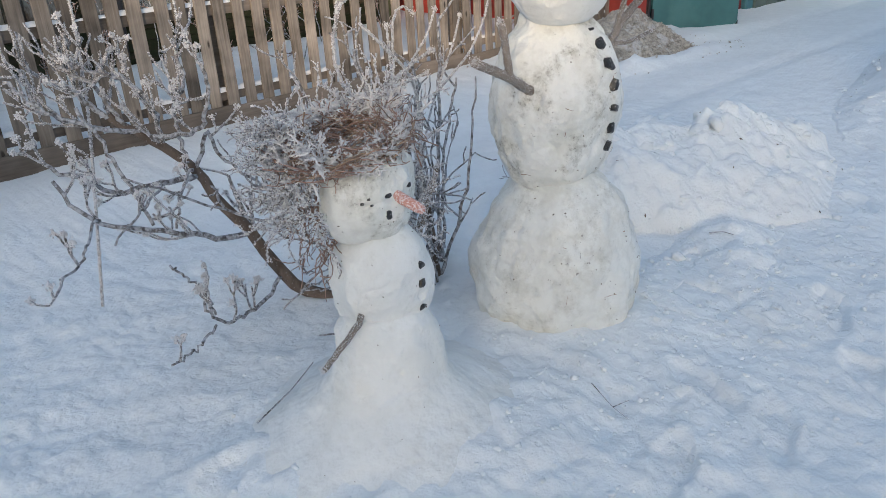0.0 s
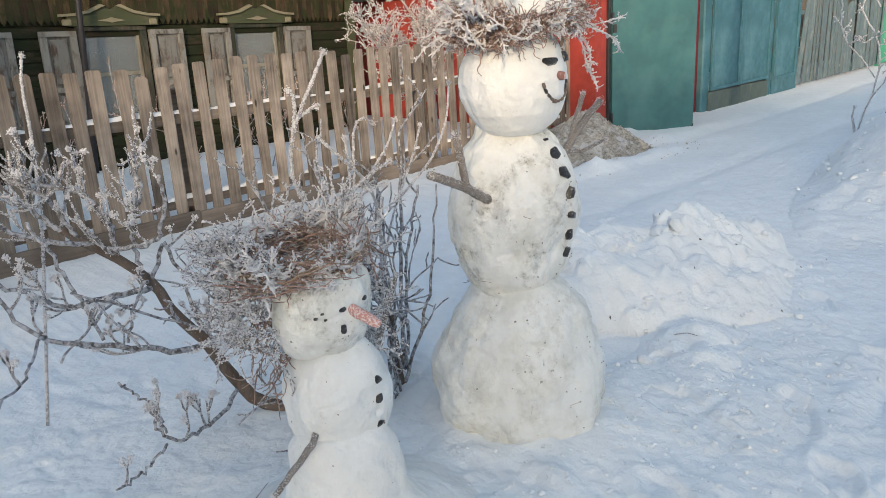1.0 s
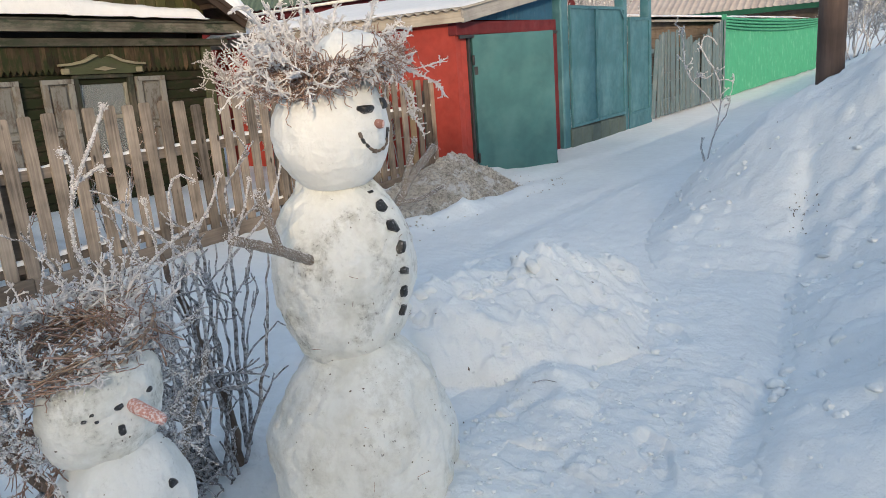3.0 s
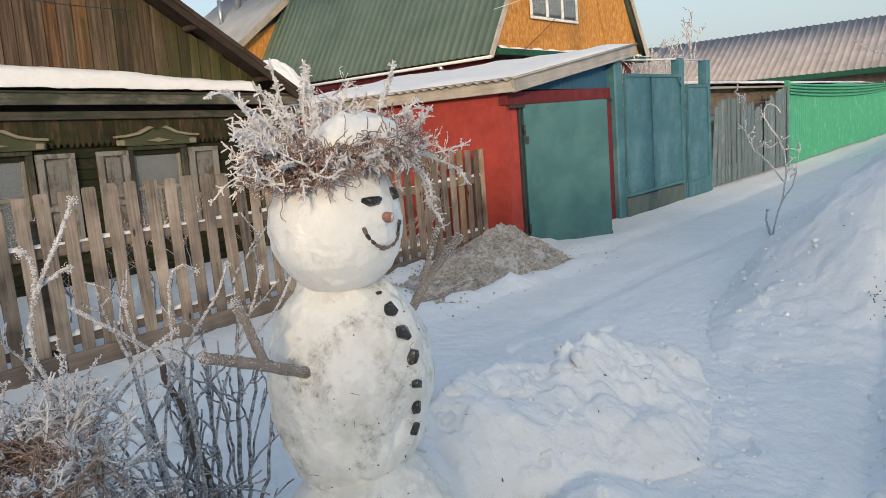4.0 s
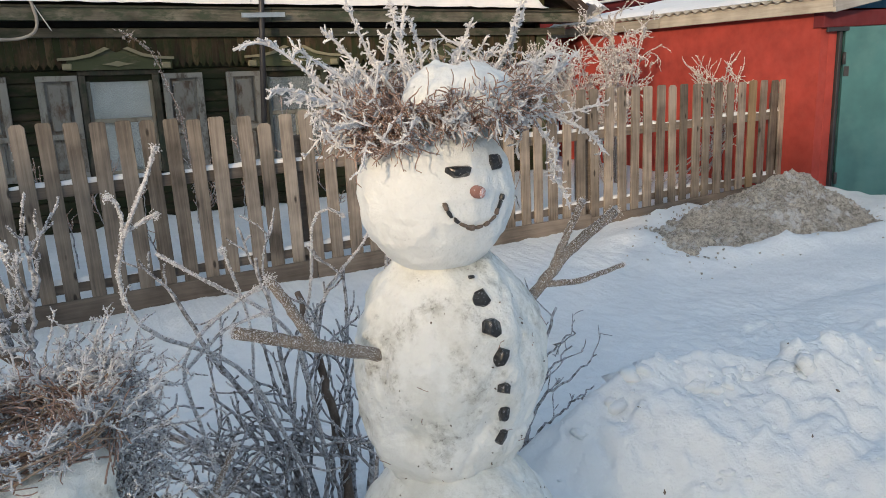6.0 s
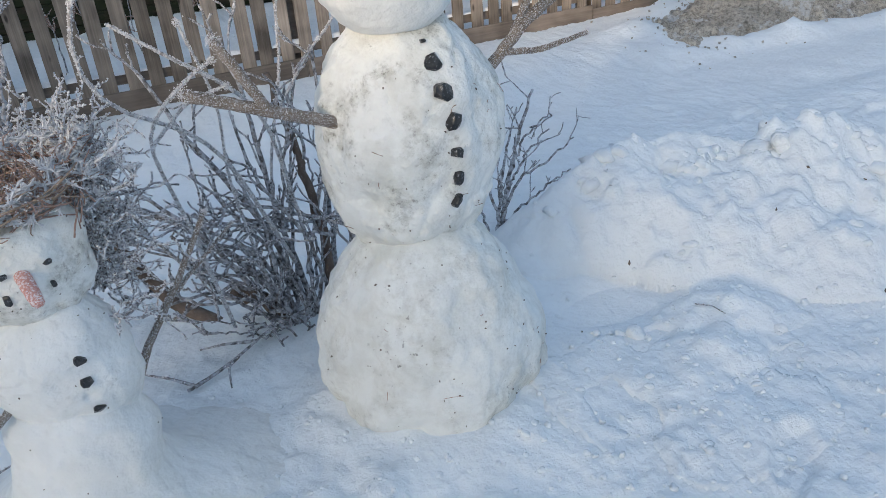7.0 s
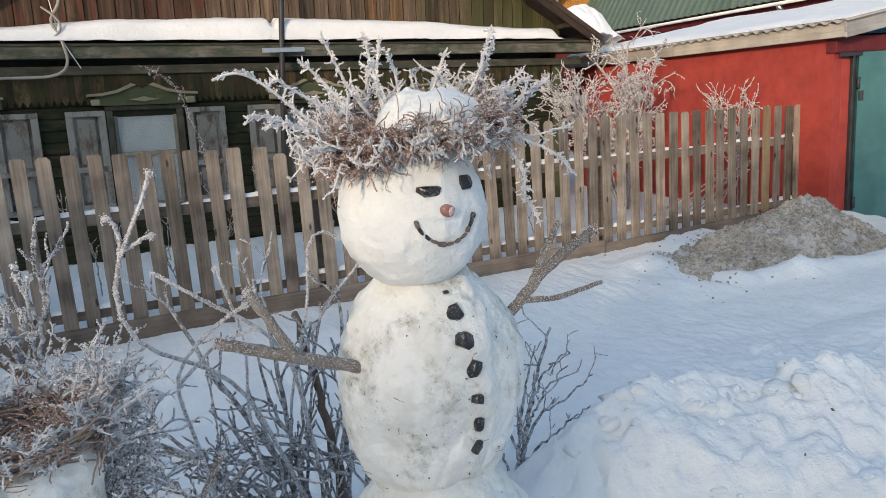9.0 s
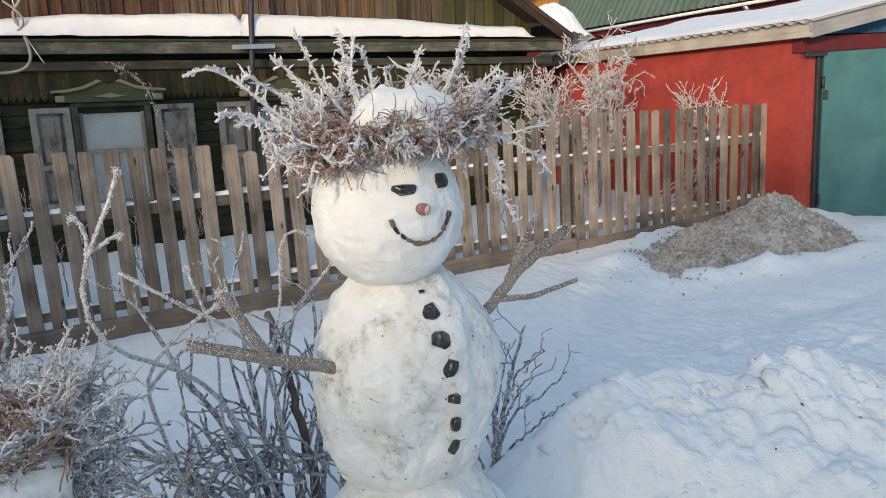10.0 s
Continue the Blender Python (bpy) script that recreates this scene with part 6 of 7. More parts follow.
specks = [small_skin(straw_rng.uniform(-200, 20), z, 0.001) for small_skin, lo, hi, n in ((sm_skin, 0.36, 0.6, 14), (sh_skin, 0.62, 0.8, 16), (sb_skin, 0.03, 0.34, 14)) for z in straw_rng.uniform(lo, hi, n)]
part("grit", mesh_of("grit", *crystals(straw_rng, np.array(specks), 0.0035, 0.55), TRUNK), small, "dark grit frozen into the snow")["kind"] = "stuff"


def bulk(ob):
    return tagged(ob, kind="stuff")



# ---- crowns of frosted stems on both heads ----
def tangle(rng, count, place, aim, length, r0, r1, wander=0.22, lift=0.0, n=9):
    lines = []
    for _ in range(count):
        p = place(rng)
        lines.append(shoot(rng, p, aim(rng, p), rng.uniform(*length), r0 * rng.uniform(0.7, 1.3), r1, n, wander, lift))
    return lines


def with_twigs(rng, lines, each=(3, 7), length=(0.02, 0.06), r=0.0014, spread=0.9):
    out = []
    for pts, rad in lines:
        for _ in range(rng.integers(*each)):
            k = rng.integers(max(1, len(pts) // 4), len(pts))
            d = unit(pts[k] - pts[k - 1]) + rng.normal(size=3) * spread
            out.append(shoot(rng, pts[k], d, rng.uniform(*length), min(rad[k], r), r * 0.6, 5, 0.25))
    return out


def rimed(rng, lines, step, size, spread=1.2, upward=0.5):
    pts = np.concatenate([along(p, r, step, rng, spread, upward) for p, r in lines])
    return crystals(rng, pts, size, 0.65)


def bumpy(rng, lines, thick):
    """The same lines coated in lumpy frost."""
    out = []
    for p, r in lines:
        q = bend(p, max(6, int(len(p) * 1.6)))
        out.append((q, np.interp(np.linspace(0, 1, len(q)), np.linspace(0, 1, len(r)), r) + thick * np.clip(1 + 0.45 * rng.normal(size=len(q)), 0.3, 2.0)))
    return out


def stem_crown(name, label, centre, ring, seed, dry, frosty, extra, high, reach=1.0, droop=0.0, straws=0, straw=None):
    rng = np.random.default_rng(seed)
    ob = thing(name, label, "hat", at=centre)
    c = np.array(centre)

    def rim(g):
        a, k = g.uniform(0, 2 * np.pi), g.uniform(0.7, 1.08)
        ahead = max(0.0, -math.sin(a))
        return c + np.array([math.cos(a) * ring[0] * k, math.sin(a) * ring[1] * k, high * g.uniform(-0.1, 1) * (1 - 0.35 * ahead) - droop * max(0.0, -math.cos(a) - 0.2)])

    def around(g, p):
        d = unit((p - c) * [1, 1, 0])
        return np.array([-d[1], d[0], 0]) * g.choice([-1, 1]) * g.uniform(0.2, 1.2) + d * 0.35 + np.array([0, 0, 0.35]) + g.normal(size=3) * 0.5

    def outward(g, p):
        d = unit((p - c) * [1, 1, 0])
        if d[1] < -0.3 and abs(d[0]) < 0.85:
            return d * 0.7 + np.array([g.normal(0, 0.6), 0, g.uniform(-0.25, 0.3)]) + g.normal(size=3) * 0.25
        return d * g.uniform(0.25, 1.0) + np.array([0, 0, g.uniform(0.0, 1.0)]) + g.normal(size=3) * 0.3

    def long(g, p):
        d = unit((p - c) * [1, 1, 0])
        return reach * (g.uniform(0.03, 0.07) if d[1] < -0.3 and abs(d[0]) < 0.85 else g.uniform(0.08, 0.2))

    brown = tangle(rng, dry, rim, around, (0.03, 0.11), 0.0018, 0.0010, 0.5, n=9)
    # the snow lying in the hat stays free of them
    brown = [(p, r) for p, r in brown if name != "stem_hat" or (((p[:, 0] + 0.016) ** 2 + (p[:, 1] - 0.082) ** 2 < 0.0125) & (p[:, 2] > 1.41)).sum() < 2 or rng.random() < 0.08]
    if droop > 0.06:
        for _ in range(240):
            p = c + np.array([-ring[0] * rng.uniform(0.75, 1.12), rng.normal(-0.02, 0.06), rng.uniform(-0.045, 0.05)])
            brown.append(shoot(rng, p, np.array([-0.8, rng.normal(-0.2, 0.5), rng.normal(0.2, 0.4)]), rng.uniform(0.03, 0.09), 0.0018, 0.001, 8, 0.35))
    bulk(part("stem_tangle", mesh_of("dry_stems", *tubes(brown, 4), straw or STRAW), ob, "tangle of brown dry stems"))
    if straws:
        # long dry stems laid round the head, crossing one another
        for which, share, label in ((PALE_STRAW, 0.3, "pale straight straws"), (STRAW, 0.7, "long reddish dry stems")):
            flat = []
            for _ in range(int(straws * share)):
                a = rng.uniform(0, 2 * np.pi)
                a2 = a + np.linspace(-0.5, 0.5, 9) * rng.uniform(0.5, 1.5)
                k = rng.uniform(0.5, 1.18)
                out = k * (1 + 0.16 * np.linspace(-1, 1, 9) ** 2 * rng.normal())
                z = c[2] + rng.uniform(-0.012, 0.05) * (1.2 - 0.4 * k) + np.linspace(-1, 1, 9) * rng.normal(0, 0.026) - droop * 0.7 * np.maximum(0, -np.cos(a2) - 0.2)
                wob = np.cumsum(rng.normal(0, 0.0018, (3, 9)), 1)
                flat.append((np.stack([c[0] + np.cos(a2) * ring[0] * out + wob[0], c[1] + np.sin(a2) * ring[1] * out + wob[1], z + wob[2]], -1), np.linspace(1, 0.7, 9) * rng.uniform(0.0013, 0.0026)))
            bulk(part("straw_band", mesh_of("straws", *tubes(flat, 5), which), ob, label))
    white = []
    for _ in range(frosty):
        p = rim(rng)
        white.append(shoot(rng, p, outward(rng, p), long(rng, p), 0.0018, 0.0012, 9, 0.34))
    for pts, r in extra:
        white.append((bend(pts, 20), np.linspace(r * 0.6, r * 0.35, 20)))
    twigs = with_twigs(rng, white, (9, 17), (0.008, 0.030), 0.0012, 0.8)
    if extra:
        twigs += with_twigs(rng, white[-len(extra):], (26, 40), (0.007, 0.022), 0.0016, 1.0)
    bulk(part("frosted_tangle", mesh_of("frosted_stems", *tubes(bumpy(rng, white + twigs, 0.0007), 5), FROST), ob, "stems thick with white hoarfrost"))
    bulk(part("rime", mesh_of("rime", *rimed(rng, white + twigs, 0.0022, 0.0020, 2.0), FROST), ob, "white hoarfrost grains"))
    bulk(part("rime", mesh_of("rime", *rimed(rng, brown, 0.012, 0.0018, 1.2), FROST), ob))
    return ob


stem_crown("stem_hat", "hat of dry stems bristling with white hoarfrost", (-0.02, 0.155, 1.356), (0.198, 0.18), 501, 2300, 250,
           [([(-0.18, 0.12, 1.37), (-0.27, 0.08, 1.40), (-0.35, 0.06, 1.425), (-0.39, 0.05, 1.42)], 0.006),
            ([(-0.19, 0.15, 1.40), (-0.26, 0.12, 1.46), (-0.33, 0.1, 1.50), (-0.355, 0.1, 1.52)], 0.006),
            ([(-0.16, 0.15, 1.40), (-0.21, 0.13, 1.47), (-0.27, 0.12, 1.535), (-0.29, 0.11, 1.545)], 0.006),
            ([(-0.08, 0.2, 1.42), (-0.10, 0.18, 1.5), (-0.09, 0.17, 1.585)], 0.005),
            ([(-0.02, 0.24, 1.42), (-0.03, 0.22, 1.5), (-0.05, 0.22, 1.57)], 0.005),
            ([(0.05, 0.24, 1.42), (0.07, 0.22, 1.5), (0.10, 0.22, 1.56)], 0.005),
            ([(-0.2, 0.1, 1.36), (-0.28, 0.04, 1.37), (-0.33, 0.02, 1.36)], 0.006),
            ([(-0.2, 0.12, 1.38), (-0.30, 0.08, 1.43), (-0.38, 0.05, 1.50), (-0.44, 0.03, 1.535), (-0.49, 0.02, 1.515)], 0.006),
            ([(-0.2, 0.12, 1.38), (-0.31, 0.07, 1.41), (-0.40, 0.03, 1.445), (-0.43, 0.02, 1.44)], 0.005),
            ([(-0.12, 0.18, 1.42), (-0.18, 0.16, 1.50), (-0.235, 0.12, 1.595)], 0.005),
            ([(-0.10, 0.12, 1.42), (-0.13, 0.1, 1.5), (-0.15, 0.1, 1.6)], 0.005),
            ([(0.1, 0.16, 1.42), (0.14, 0.13, 1.5), (0.165, 0.1, 1.60)], 0.005),
            ([(0.12, 0.18, 1.42), (0.16, 0.15, 1.5), (0.185, 0.12, 1.585)], 0.005),
            ([(0.17, 0.12, 1.38), (0.24, 0.1, 1.43), (0.315, 0.1, 1.485)], 0.005),
            ([(0.17, 0.08, 1.37), (0.22, 0.02, 1.34), (0.26, -0.02, 1.31), (0.29, -0.03, 1.27)], 0.005),
            ([(0.17, 0.1, 1.36), (0.2, 0.06, 1.30), (0.20, 0.04, 1.22), (0.23, 0.02, 1.15)], 0.004),
            ([(0.15, 0.07, 1.36), (0.2, 0.03, 1.28), (0.19, 0.02, 1.20)], 0.004)], 0.085, 0.9, 0.062)


def cap(u, v):
    a, r = u * 2 * np.pi, v
    x, y = np.cos(a) * r * 0.128, np.sin(a) * r * 0.118
    wob = 1 + 0.10 * fbm(np.cos(a) * 2, np.sin(a) * 2, 0, 131, 3)
    return -0.016 + x * wob, 0.082 + y * wob, 1.372 + 0.100 * np.sqrt(np.clip(1 - r ** 3.2, 0, 1)) + (0.011 * fbm(x * 20, y * 20, 0, 133, 3) + 0.012 * (boulders(x, y, 0.05, 135) - 0.4)) * (1 - r ** 2)


tagged(new("hat_snow", sheet(np.linspace(0, 1, 121), np.linspace(0, 1, 50), cap, CLEAN)), "lump of snow sitting in the stem hat", "snow")
stem_crown("stem_wreath", "wreath of reddish dry stems and frosted weeds on the small head", (-0.945, 0.145, 0.830), (0.158, 0.145), 502, 300, 170, [], 0.065, 0.6, 0.05, 240, STRAW)


def weed_mass():
    """The frosted weeds hanging behind and beside the small head."""
    rng = np.random.default_rng(503)
    ob = thing("frosted_weeds", "bundle of hoarfrosted weeds hanging behind the small snowman", "weeds", at=(-1.0, 0.28, 0.7))

    def place(g):
        a = g.uniform(-0.1, 1.25) * np.pi
        return np.array([-0.94 + math.cos(a) * 0.15, 0.2 + math.sin(a) * 0.13, g.uniform(0.62, 0.9)])

    def aim(g, p):
        return unit(p - np.array([-0.92, 0.14, 0.70])) * 0.9 + np.array([-0.2, 0.1, g.uniform(-0.5, 0.7)]) + g.normal(size=3) * 0.45

    def beside(g):
        return np.array([g.normal(-0.79, 0.035), g.normal(0.2, 0.06), g.uniform(0.52, 0.9)])

    def fan(g, p):
        return np.array([g.uniform(0.3, 1.0), g.normal(0.05, 0.4), g.normal(0.15, 0.5)])

    white = tangle(rng, 120, beside, fan, (0.06, 0.19), 0.0027, 0.0018, 0.25)
    white += tangle(rng, 210, place, aim, (0.05, 0.17), 0.0027, 0.0018, 0.25)
    twigs = with_twigs(rng, white, (3, 7), (0.014, 0.045), 0.0019)
    bulk(part("frosted_tangle", mesh_of("weeds", *tubes(white + twigs, 4), WEED), ob))
    bulk(part("rime", mesh_of("rime", *rimed(rng, white + twigs, 0.0036, 0.0032, 1.3), FROST), ob, "white hoarfrost grains"))

    def low(g):
        return np.array([g.normal(-0.98, 0.06), g.normal(0.2, 0.04), g.uniform(0.5, 0.72)])

    dry = tangle(rng, 130, low, lambda g, p: np.array([g.normal(0, 0.5), g.normal(0, 0.5), -0.8]), (0.05, 0.16), 0.002, 0.001, 0.2)
    bulk(part("stem_tangle", mesh_of("dry", *tubes(dry, 4), STRAW), ob, "brown dry stems"))
    leaf_v, leaf_f = [], []
    for k in range(16):
        p, d = low(rng), unit(rng.normal(size=3) + [0, 0, -1])
        s = unit(np.cross(d, rng.normal(size=3)))
        L, w = rng.uniform(0.03, 0.06), rng.uniform(0.01, 0.018)
        n0 = np.cross(d, s) * 0.006
        leaf_v += [p, p + d * L * 0.4 + s * w + n0, p + d * L, p + d * L * 0.4 - s * w + n0, p + d * L * 0.45]
        leaf_f += [(5 * k, 5 * k + 1, 5 * k + 4), (5 * k + 1, 5 * k + 2, 5 * k + 4), (5 * k + 2, 5 * k + 3, 5 * k + 4), (5 * k + 3, 5 * k, 5 * k + 4)]
    bulk(part("leaf_litter", mesh_of("dead_leaves", np.array(leaf_v), np.array(leaf_f), STRAW), ob, "curled brown dead leaves"))


weed_mass()


# ---- bare shrubs ----
def grow(rng, p, d, length, r, depth, out, wander=0.10, lift=0.10, forks=(2, 4), shrink=0.62, n=10):
    pts, rad = shoot(rng, p, d, length, r, r * 0.55, n, wander, lift)
    out.append((pts, rad, depth))
    if depth > 0:
        for _ in range(rng.integers(*forks)):
            k = rng.integers(n // 3, n)
            side = unit(pts[k] - pts[k - 1]) + rng.normal(size=3) * 0.65 + np.array([0, 0, 0.15])
            grow(rng, pts[k], side, length * shrink * rng.uniform(0.6, 1.1), rad[k] * 0.7, depth - 1, out, wander * 1.2, lift, forks, shrink, max(5, n - 2))
    return out


def shrub(name, label, category, at, limbs, seed, depth, frost_step, frost_size, trunk=(), clumps=0, thin=0.0016, lift=0.10, wander=0.10, wood=None, limb=None):
    """limbs: given limbs (points, first radius, last radius) from which twigs grow; trunk: how many of them are thick bare wood."""
    rng = np.random.default_rng(seed)
    ob = thing(name, label, category, at=at)
    twigs = []
    for n, (pts, r0, r1, shoots, long) in enumerate(limbs):
        p, rad = bend(pts, 22), np.linspace(r0, r1, 22)
        p[1:] += rng.normal(size=p[1:].shape) * 0.004
        part("limb", mesh_of("limb", *tubes([(p, rad)], 9), TRUNK if n < len(trunk) else limb or BARK), ob, "thick bare trunk" if n < len(trunk) else "")
        for _ in range(shoots):
            k = rng.integers(7, 22)
            d = unit(p[k] - p[k - 1]) * 0.6 + rng.normal(size=3) * 0.55 + np.array([0, 0, 0.45])
            grow(rng, p[k], d, long * rng.uniform(0.6, 1.2), max(thin * 1.6, rad[k] * 0.5), depth, twigs, wander, lift)
    lines = [(p, np.maximum(r, thin)) for p, r, _ in twigs]
    bulk(part("twig_tangle", mesh_of("twigs", *tubes(lines, 5), wood or BARK), ob, "thin grey twigs"))
    v, f = rimed(rng, lines, frost_step, frost_size, 1.1, 0.9)
    bulk(part("rime", mesh_of("rime", v, f, FROST), ob, "white hoarfrost along the twigs"))
    if clumps:
        ends = [p[-1] for p, r, dp in twigs if dp == 0]
        pts = np.concatenate([e + rng.normal(size=(40, 3)) * 0.0055 for e in ends[:clumps]])
        bulk(part("seed_cluster", mesh_of("seed_heads", *crystals(rng, pts, 0.0048, 0.7), FROST), ob, "frosted seed clusters at the tips"))
    return ob


shrub("leaning_tree", "small leaning bare tree with frosted twig tips", "tree", (-0.46, 0.74, 0),
      [([(-0.4, 0.8, -0.12), (-0.5, 0.86, -0.05), (-0.63, 1, -0.01), (-0.7, 1.04, 0.11), (-0.78, 1.05, 0.3), (-0.89, 1.06, 0.44), (-0.93, 1.08, 0.57), (-1.02, 1.12, 0.69), (-1.16, 1.18, 0.8)], 0.03, 0.014, 5, 0.2),
       ([(-0.78, 1.05, 0.3), (-0.91, 1, 0.32), (-1.04, 0.98, 0.39), (-1.12, 0.96, 0.44), (-1.22, 0.96, 0.47), (-1.28, 0.96, 0.5), (-1.38, 0.98, 0.57), (-1.42, 1, 0.68)], 0.012, 0.006, 5, 0.15),
       ([(-0.94, 1.08, 0.56), (-1.09, 1.08, 0.57), (-1.23, 1.08, 0.57), (-1.28, 1.08, 0.63), (-1.34, 1.08, 0.66), (-1.42, 1.08, 0.72)], 0.011, 0.006, 6, 0.14),
       ([(-0.69, 1.03, 0.09), (-0.85, 0.92, 0.06), (-1.03, 0.84, 0.08), (-1.09, 0.82, 0.13), (-1.12, 0.82, 0.21)], 0.009, 0.005, 5, 0.12),
       ([(-1.09, 0.82, 0.11), (-1.18, 0.78, 0.08), (-1.29, 0.74, 0.08)], 0.005, 0.0035, 1, 0.08),
       ([(-1.05, 1.13, 0.72), (-0.97, 1, 0.73), (-0.94, 0.92, 0.78), (-0.93, 0.88, 0.92), (-0.95, 0.86, 0.98)], 0.009, 0.006, 3, 0.12),
       ([(-0.94, 1.08, 0.58), (-0.87, 1.08, 0.72), (-0.84, 1.08, 0.61), (-0.77, 1.06, 0.53), (-0.69, 1.04, 0.45)], 0.008, 0.005, 2, 0.1),
       ([(-1.29, 1.05, 0.88), (-1.24, 1.03, 0.75), (-1.18, 1, 0.53), (-1.17, 0.97, 0.47)], 0.006, 0.006, 3, 0.12),
       ([(-0.94, 1.08, 0.58), (-0.98, 1.04, 0.6), (-1.06, 0.98, 0.52), (-1.09, 0.97, 0.43)], 0.006, 0.005, 2, 0.1),
       ([(-1.33, 0.97, 0.54), (-1.35, 0.95, 0.55), (-1.45, 0.85, 0.47), (-1.53, 0.78, 0.47)], 0.005, 0.0035, 2, 0.12),
       ([(-1.06, 1.08, 0.56), (-1.13, 1.02, 0.55), (-1.22, 0.96, 0.52), (-1.32, 0.9, 0.48)], 0.005, 0.0035, 1, 0.1),
       ([(-1.21, 0.8, 0.39), (-1.14, 0.81, 0.3), (-1.08, 0.82, 0.15)], 0.004, 0.004, 1, 0.08),
       ([(-1.02, 1.12, 0.69), (-1.03, 1.12, 0.84), (-1.09, 1.14, 0.92), (-1.24, 1.14, 0.99)], 0.01, 0.006, 8, 0.16),
       ([(-1.16, 1.18, 0.8), (-1.24, 1.2, 0.9), (-1.34, 1.22, 0.98)], 0.01, 0.006, 8, 0.16),
       ([(-0.96, 1.08, 0.61), (-0.98, 1.08, 0.82), (-0.91, 1.08, 0.89), (-0.93, 1.08, 0.99)], 0.008, 0.006, 6, 0.14),
       ([(-1.12, 1.16, 0.77), (-1.18, 1.17, 0.91), (-1.28, 1.18, 1)], 0.008, 0.006, 6, 0.14),
       ([(-1.07, 1.14, 0.74), (-1.23, 1.14, 0.79), (-1.36, 1.14, 0.87), (-1.45, 1.14, 0.98)], 0.009, 0.006, 8, 0.15)],
      601, 1, 0.0013, 0.0027, trunk=(1,), clumps=110, thin=0.0030)

stem_rng = np.random.default_rng(602)
thick = [([(-0.17, 0.68, -0.08), (-0.12, 0.76, 0.2), (-0.14, 0.86, 0.48), (-0.18, 0.93, 0.78)], 0.021, 0.010, 5, 0.2),
         ([(-0.26, 0.74, -0.06), (-0.38, 0.79, 0.07), (-0.46, 0.81, 0.10)], 0.025, 0.023, 1, 0.1),
         ([(-0.25, 0.74, -0.05), (-0.36, 0.80, 0.15), (-0.55, 0.88, 0.36), (-0.78, 0.97, 0.50)], 0.014, 0.007, 5, 0.18),
         ([(-0.22, 0.75, -0.05), (-0.30, 0.82, 0.30), (-0.49, 0.90, 0.66), (-0.57, 0.95, 0.86)], 0.013, 0.006, 5, 0.18),
         ([(-0.20, 0.76, -0.05), (-0.26, 0.85, 0.35), (-0.27, 0.90, 0.67), (-0.31, 0.92, 0.92)], 0.011, 0.006, 5, 0.18),
         ([(-0.28, 0.70, -0.05), (-0.45, 0.68, 0.12), (-0.62, 0.70, 0.32), (-0.70, 0.72, 0.52)], 0.008, 0.004, 4, 0.16),
         ([(-0.06, 0.78, -0.06), (0.02, 0.85, 0.40), (0.11, 0.90, 0.74), (0.14, 0.92, 0.98)], 0.011, 0.005, 4, 0.2),
         ([(0.02, 0.84, -0.06), (0.10, 0.90, 0.40), (0.22, 0.92, 0.72)], 0.009, 0.005, 4, 0.2),
         ([(-0.10, 0.80, -0.06), (-0.06, 0.86, 0.45), (-0.03, 0.90, 0.85)], 0.010, 0.005, 4, 0.2),
         ([(-0.14, 0.72, -0.06), (-0.2, 0.7, 0.3), (-0.34, 0.7, 0.55), (-0.36, 0.72, 0.75)], 0.008, 0.004, 4, 0.16)]
cluster = []
for k in range(12):
    bx, by = stem_rng.normal(-0.2, 0.07), stem_rng.normal(0.78, 0.06)
    ex, ey, ez = bx + stem_rng.normal(-0.12, 0.34), by + stem_rng.normal(0.08, 0.14), stem_rng.uniform(0.3, 0.85)
    mx, my = bx + 0.5 * (ex - bx) + stem_rng.normal(0, 0.07), by + 0.5 * (ey - by) + stem_rng.normal(0, 0.05)
    cluster.append(([(bx, by, -0.1), (mx, my, 0.45 * ez), (ex, ey, ez)], stem_rng.uniform(0.005, 0.009), 0.0035, 2, 0.18))
for k in range(7):
    bx, by = stem_rng.normal(-0.24, 0.06), stem_rng.normal(0.74, 0.06)
    ex, ey, ez = bx - abs(stem_rng.normal(0.38, 0.16)), by + stem_rng.normal(0.05, 0.14), stem_rng.uniform(0.15, 0.62)
    cluster.append(([(bx, by, -0.08), (bx + 0.45 * (ex - bx), by + 0.5 * (ey - by) + stem_rng.normal(0, 0.05), ez * stem_rng.uniform(0.4, 0.75)), (ex, ey, ez)], stem_rng.uniform(0.007, 0.012), 0.004, 2, 0.15))
# drooping and sideways stems that cross the upright ones
for k in range(12):
    bx, by, bz = stem_rng.normal(-0.30, 0.10), stem_rng.normal(0.74, 0.08), stem_rng.uniform(0.08, 0.45)
    reach, drop = stem_rng.uniform(0.18, 0.42), stem_rng.normal(0.0, 0.10)
    cluster.append(([(bx + 0.10, by, bz - 0.05), (bx - 0.35 * reach, by + 0.04 * stem_rng.normal(), bz + 0.02), (bx - 0.75 * reach, by + 0.08 * stem_rng.normal(), bz + 0.4 * drop), (bx - reach, by + 0.1 * stem_rng.normal(), bz + drop + 0.04)], stem_rng.uniform(0.004, 0.007), 0.003, 2, 0.10))
for k in range(11):
    bx, by = stem_rng.normal(-0.26, 0.08), stem_rng.normal(0.68, 0.06)
    cluster.append(([(bx, by, -0.03), (bx - 0.08 + stem_rng.normal(0, 0.06), by - 0.02, 0.06), (bx - 0.16 + stem_rng.normal(0, 0.1), by - 0.05, stem_rng.uniform(0.03, 0.22))], 0.004, 0.002, 3, 0.08))
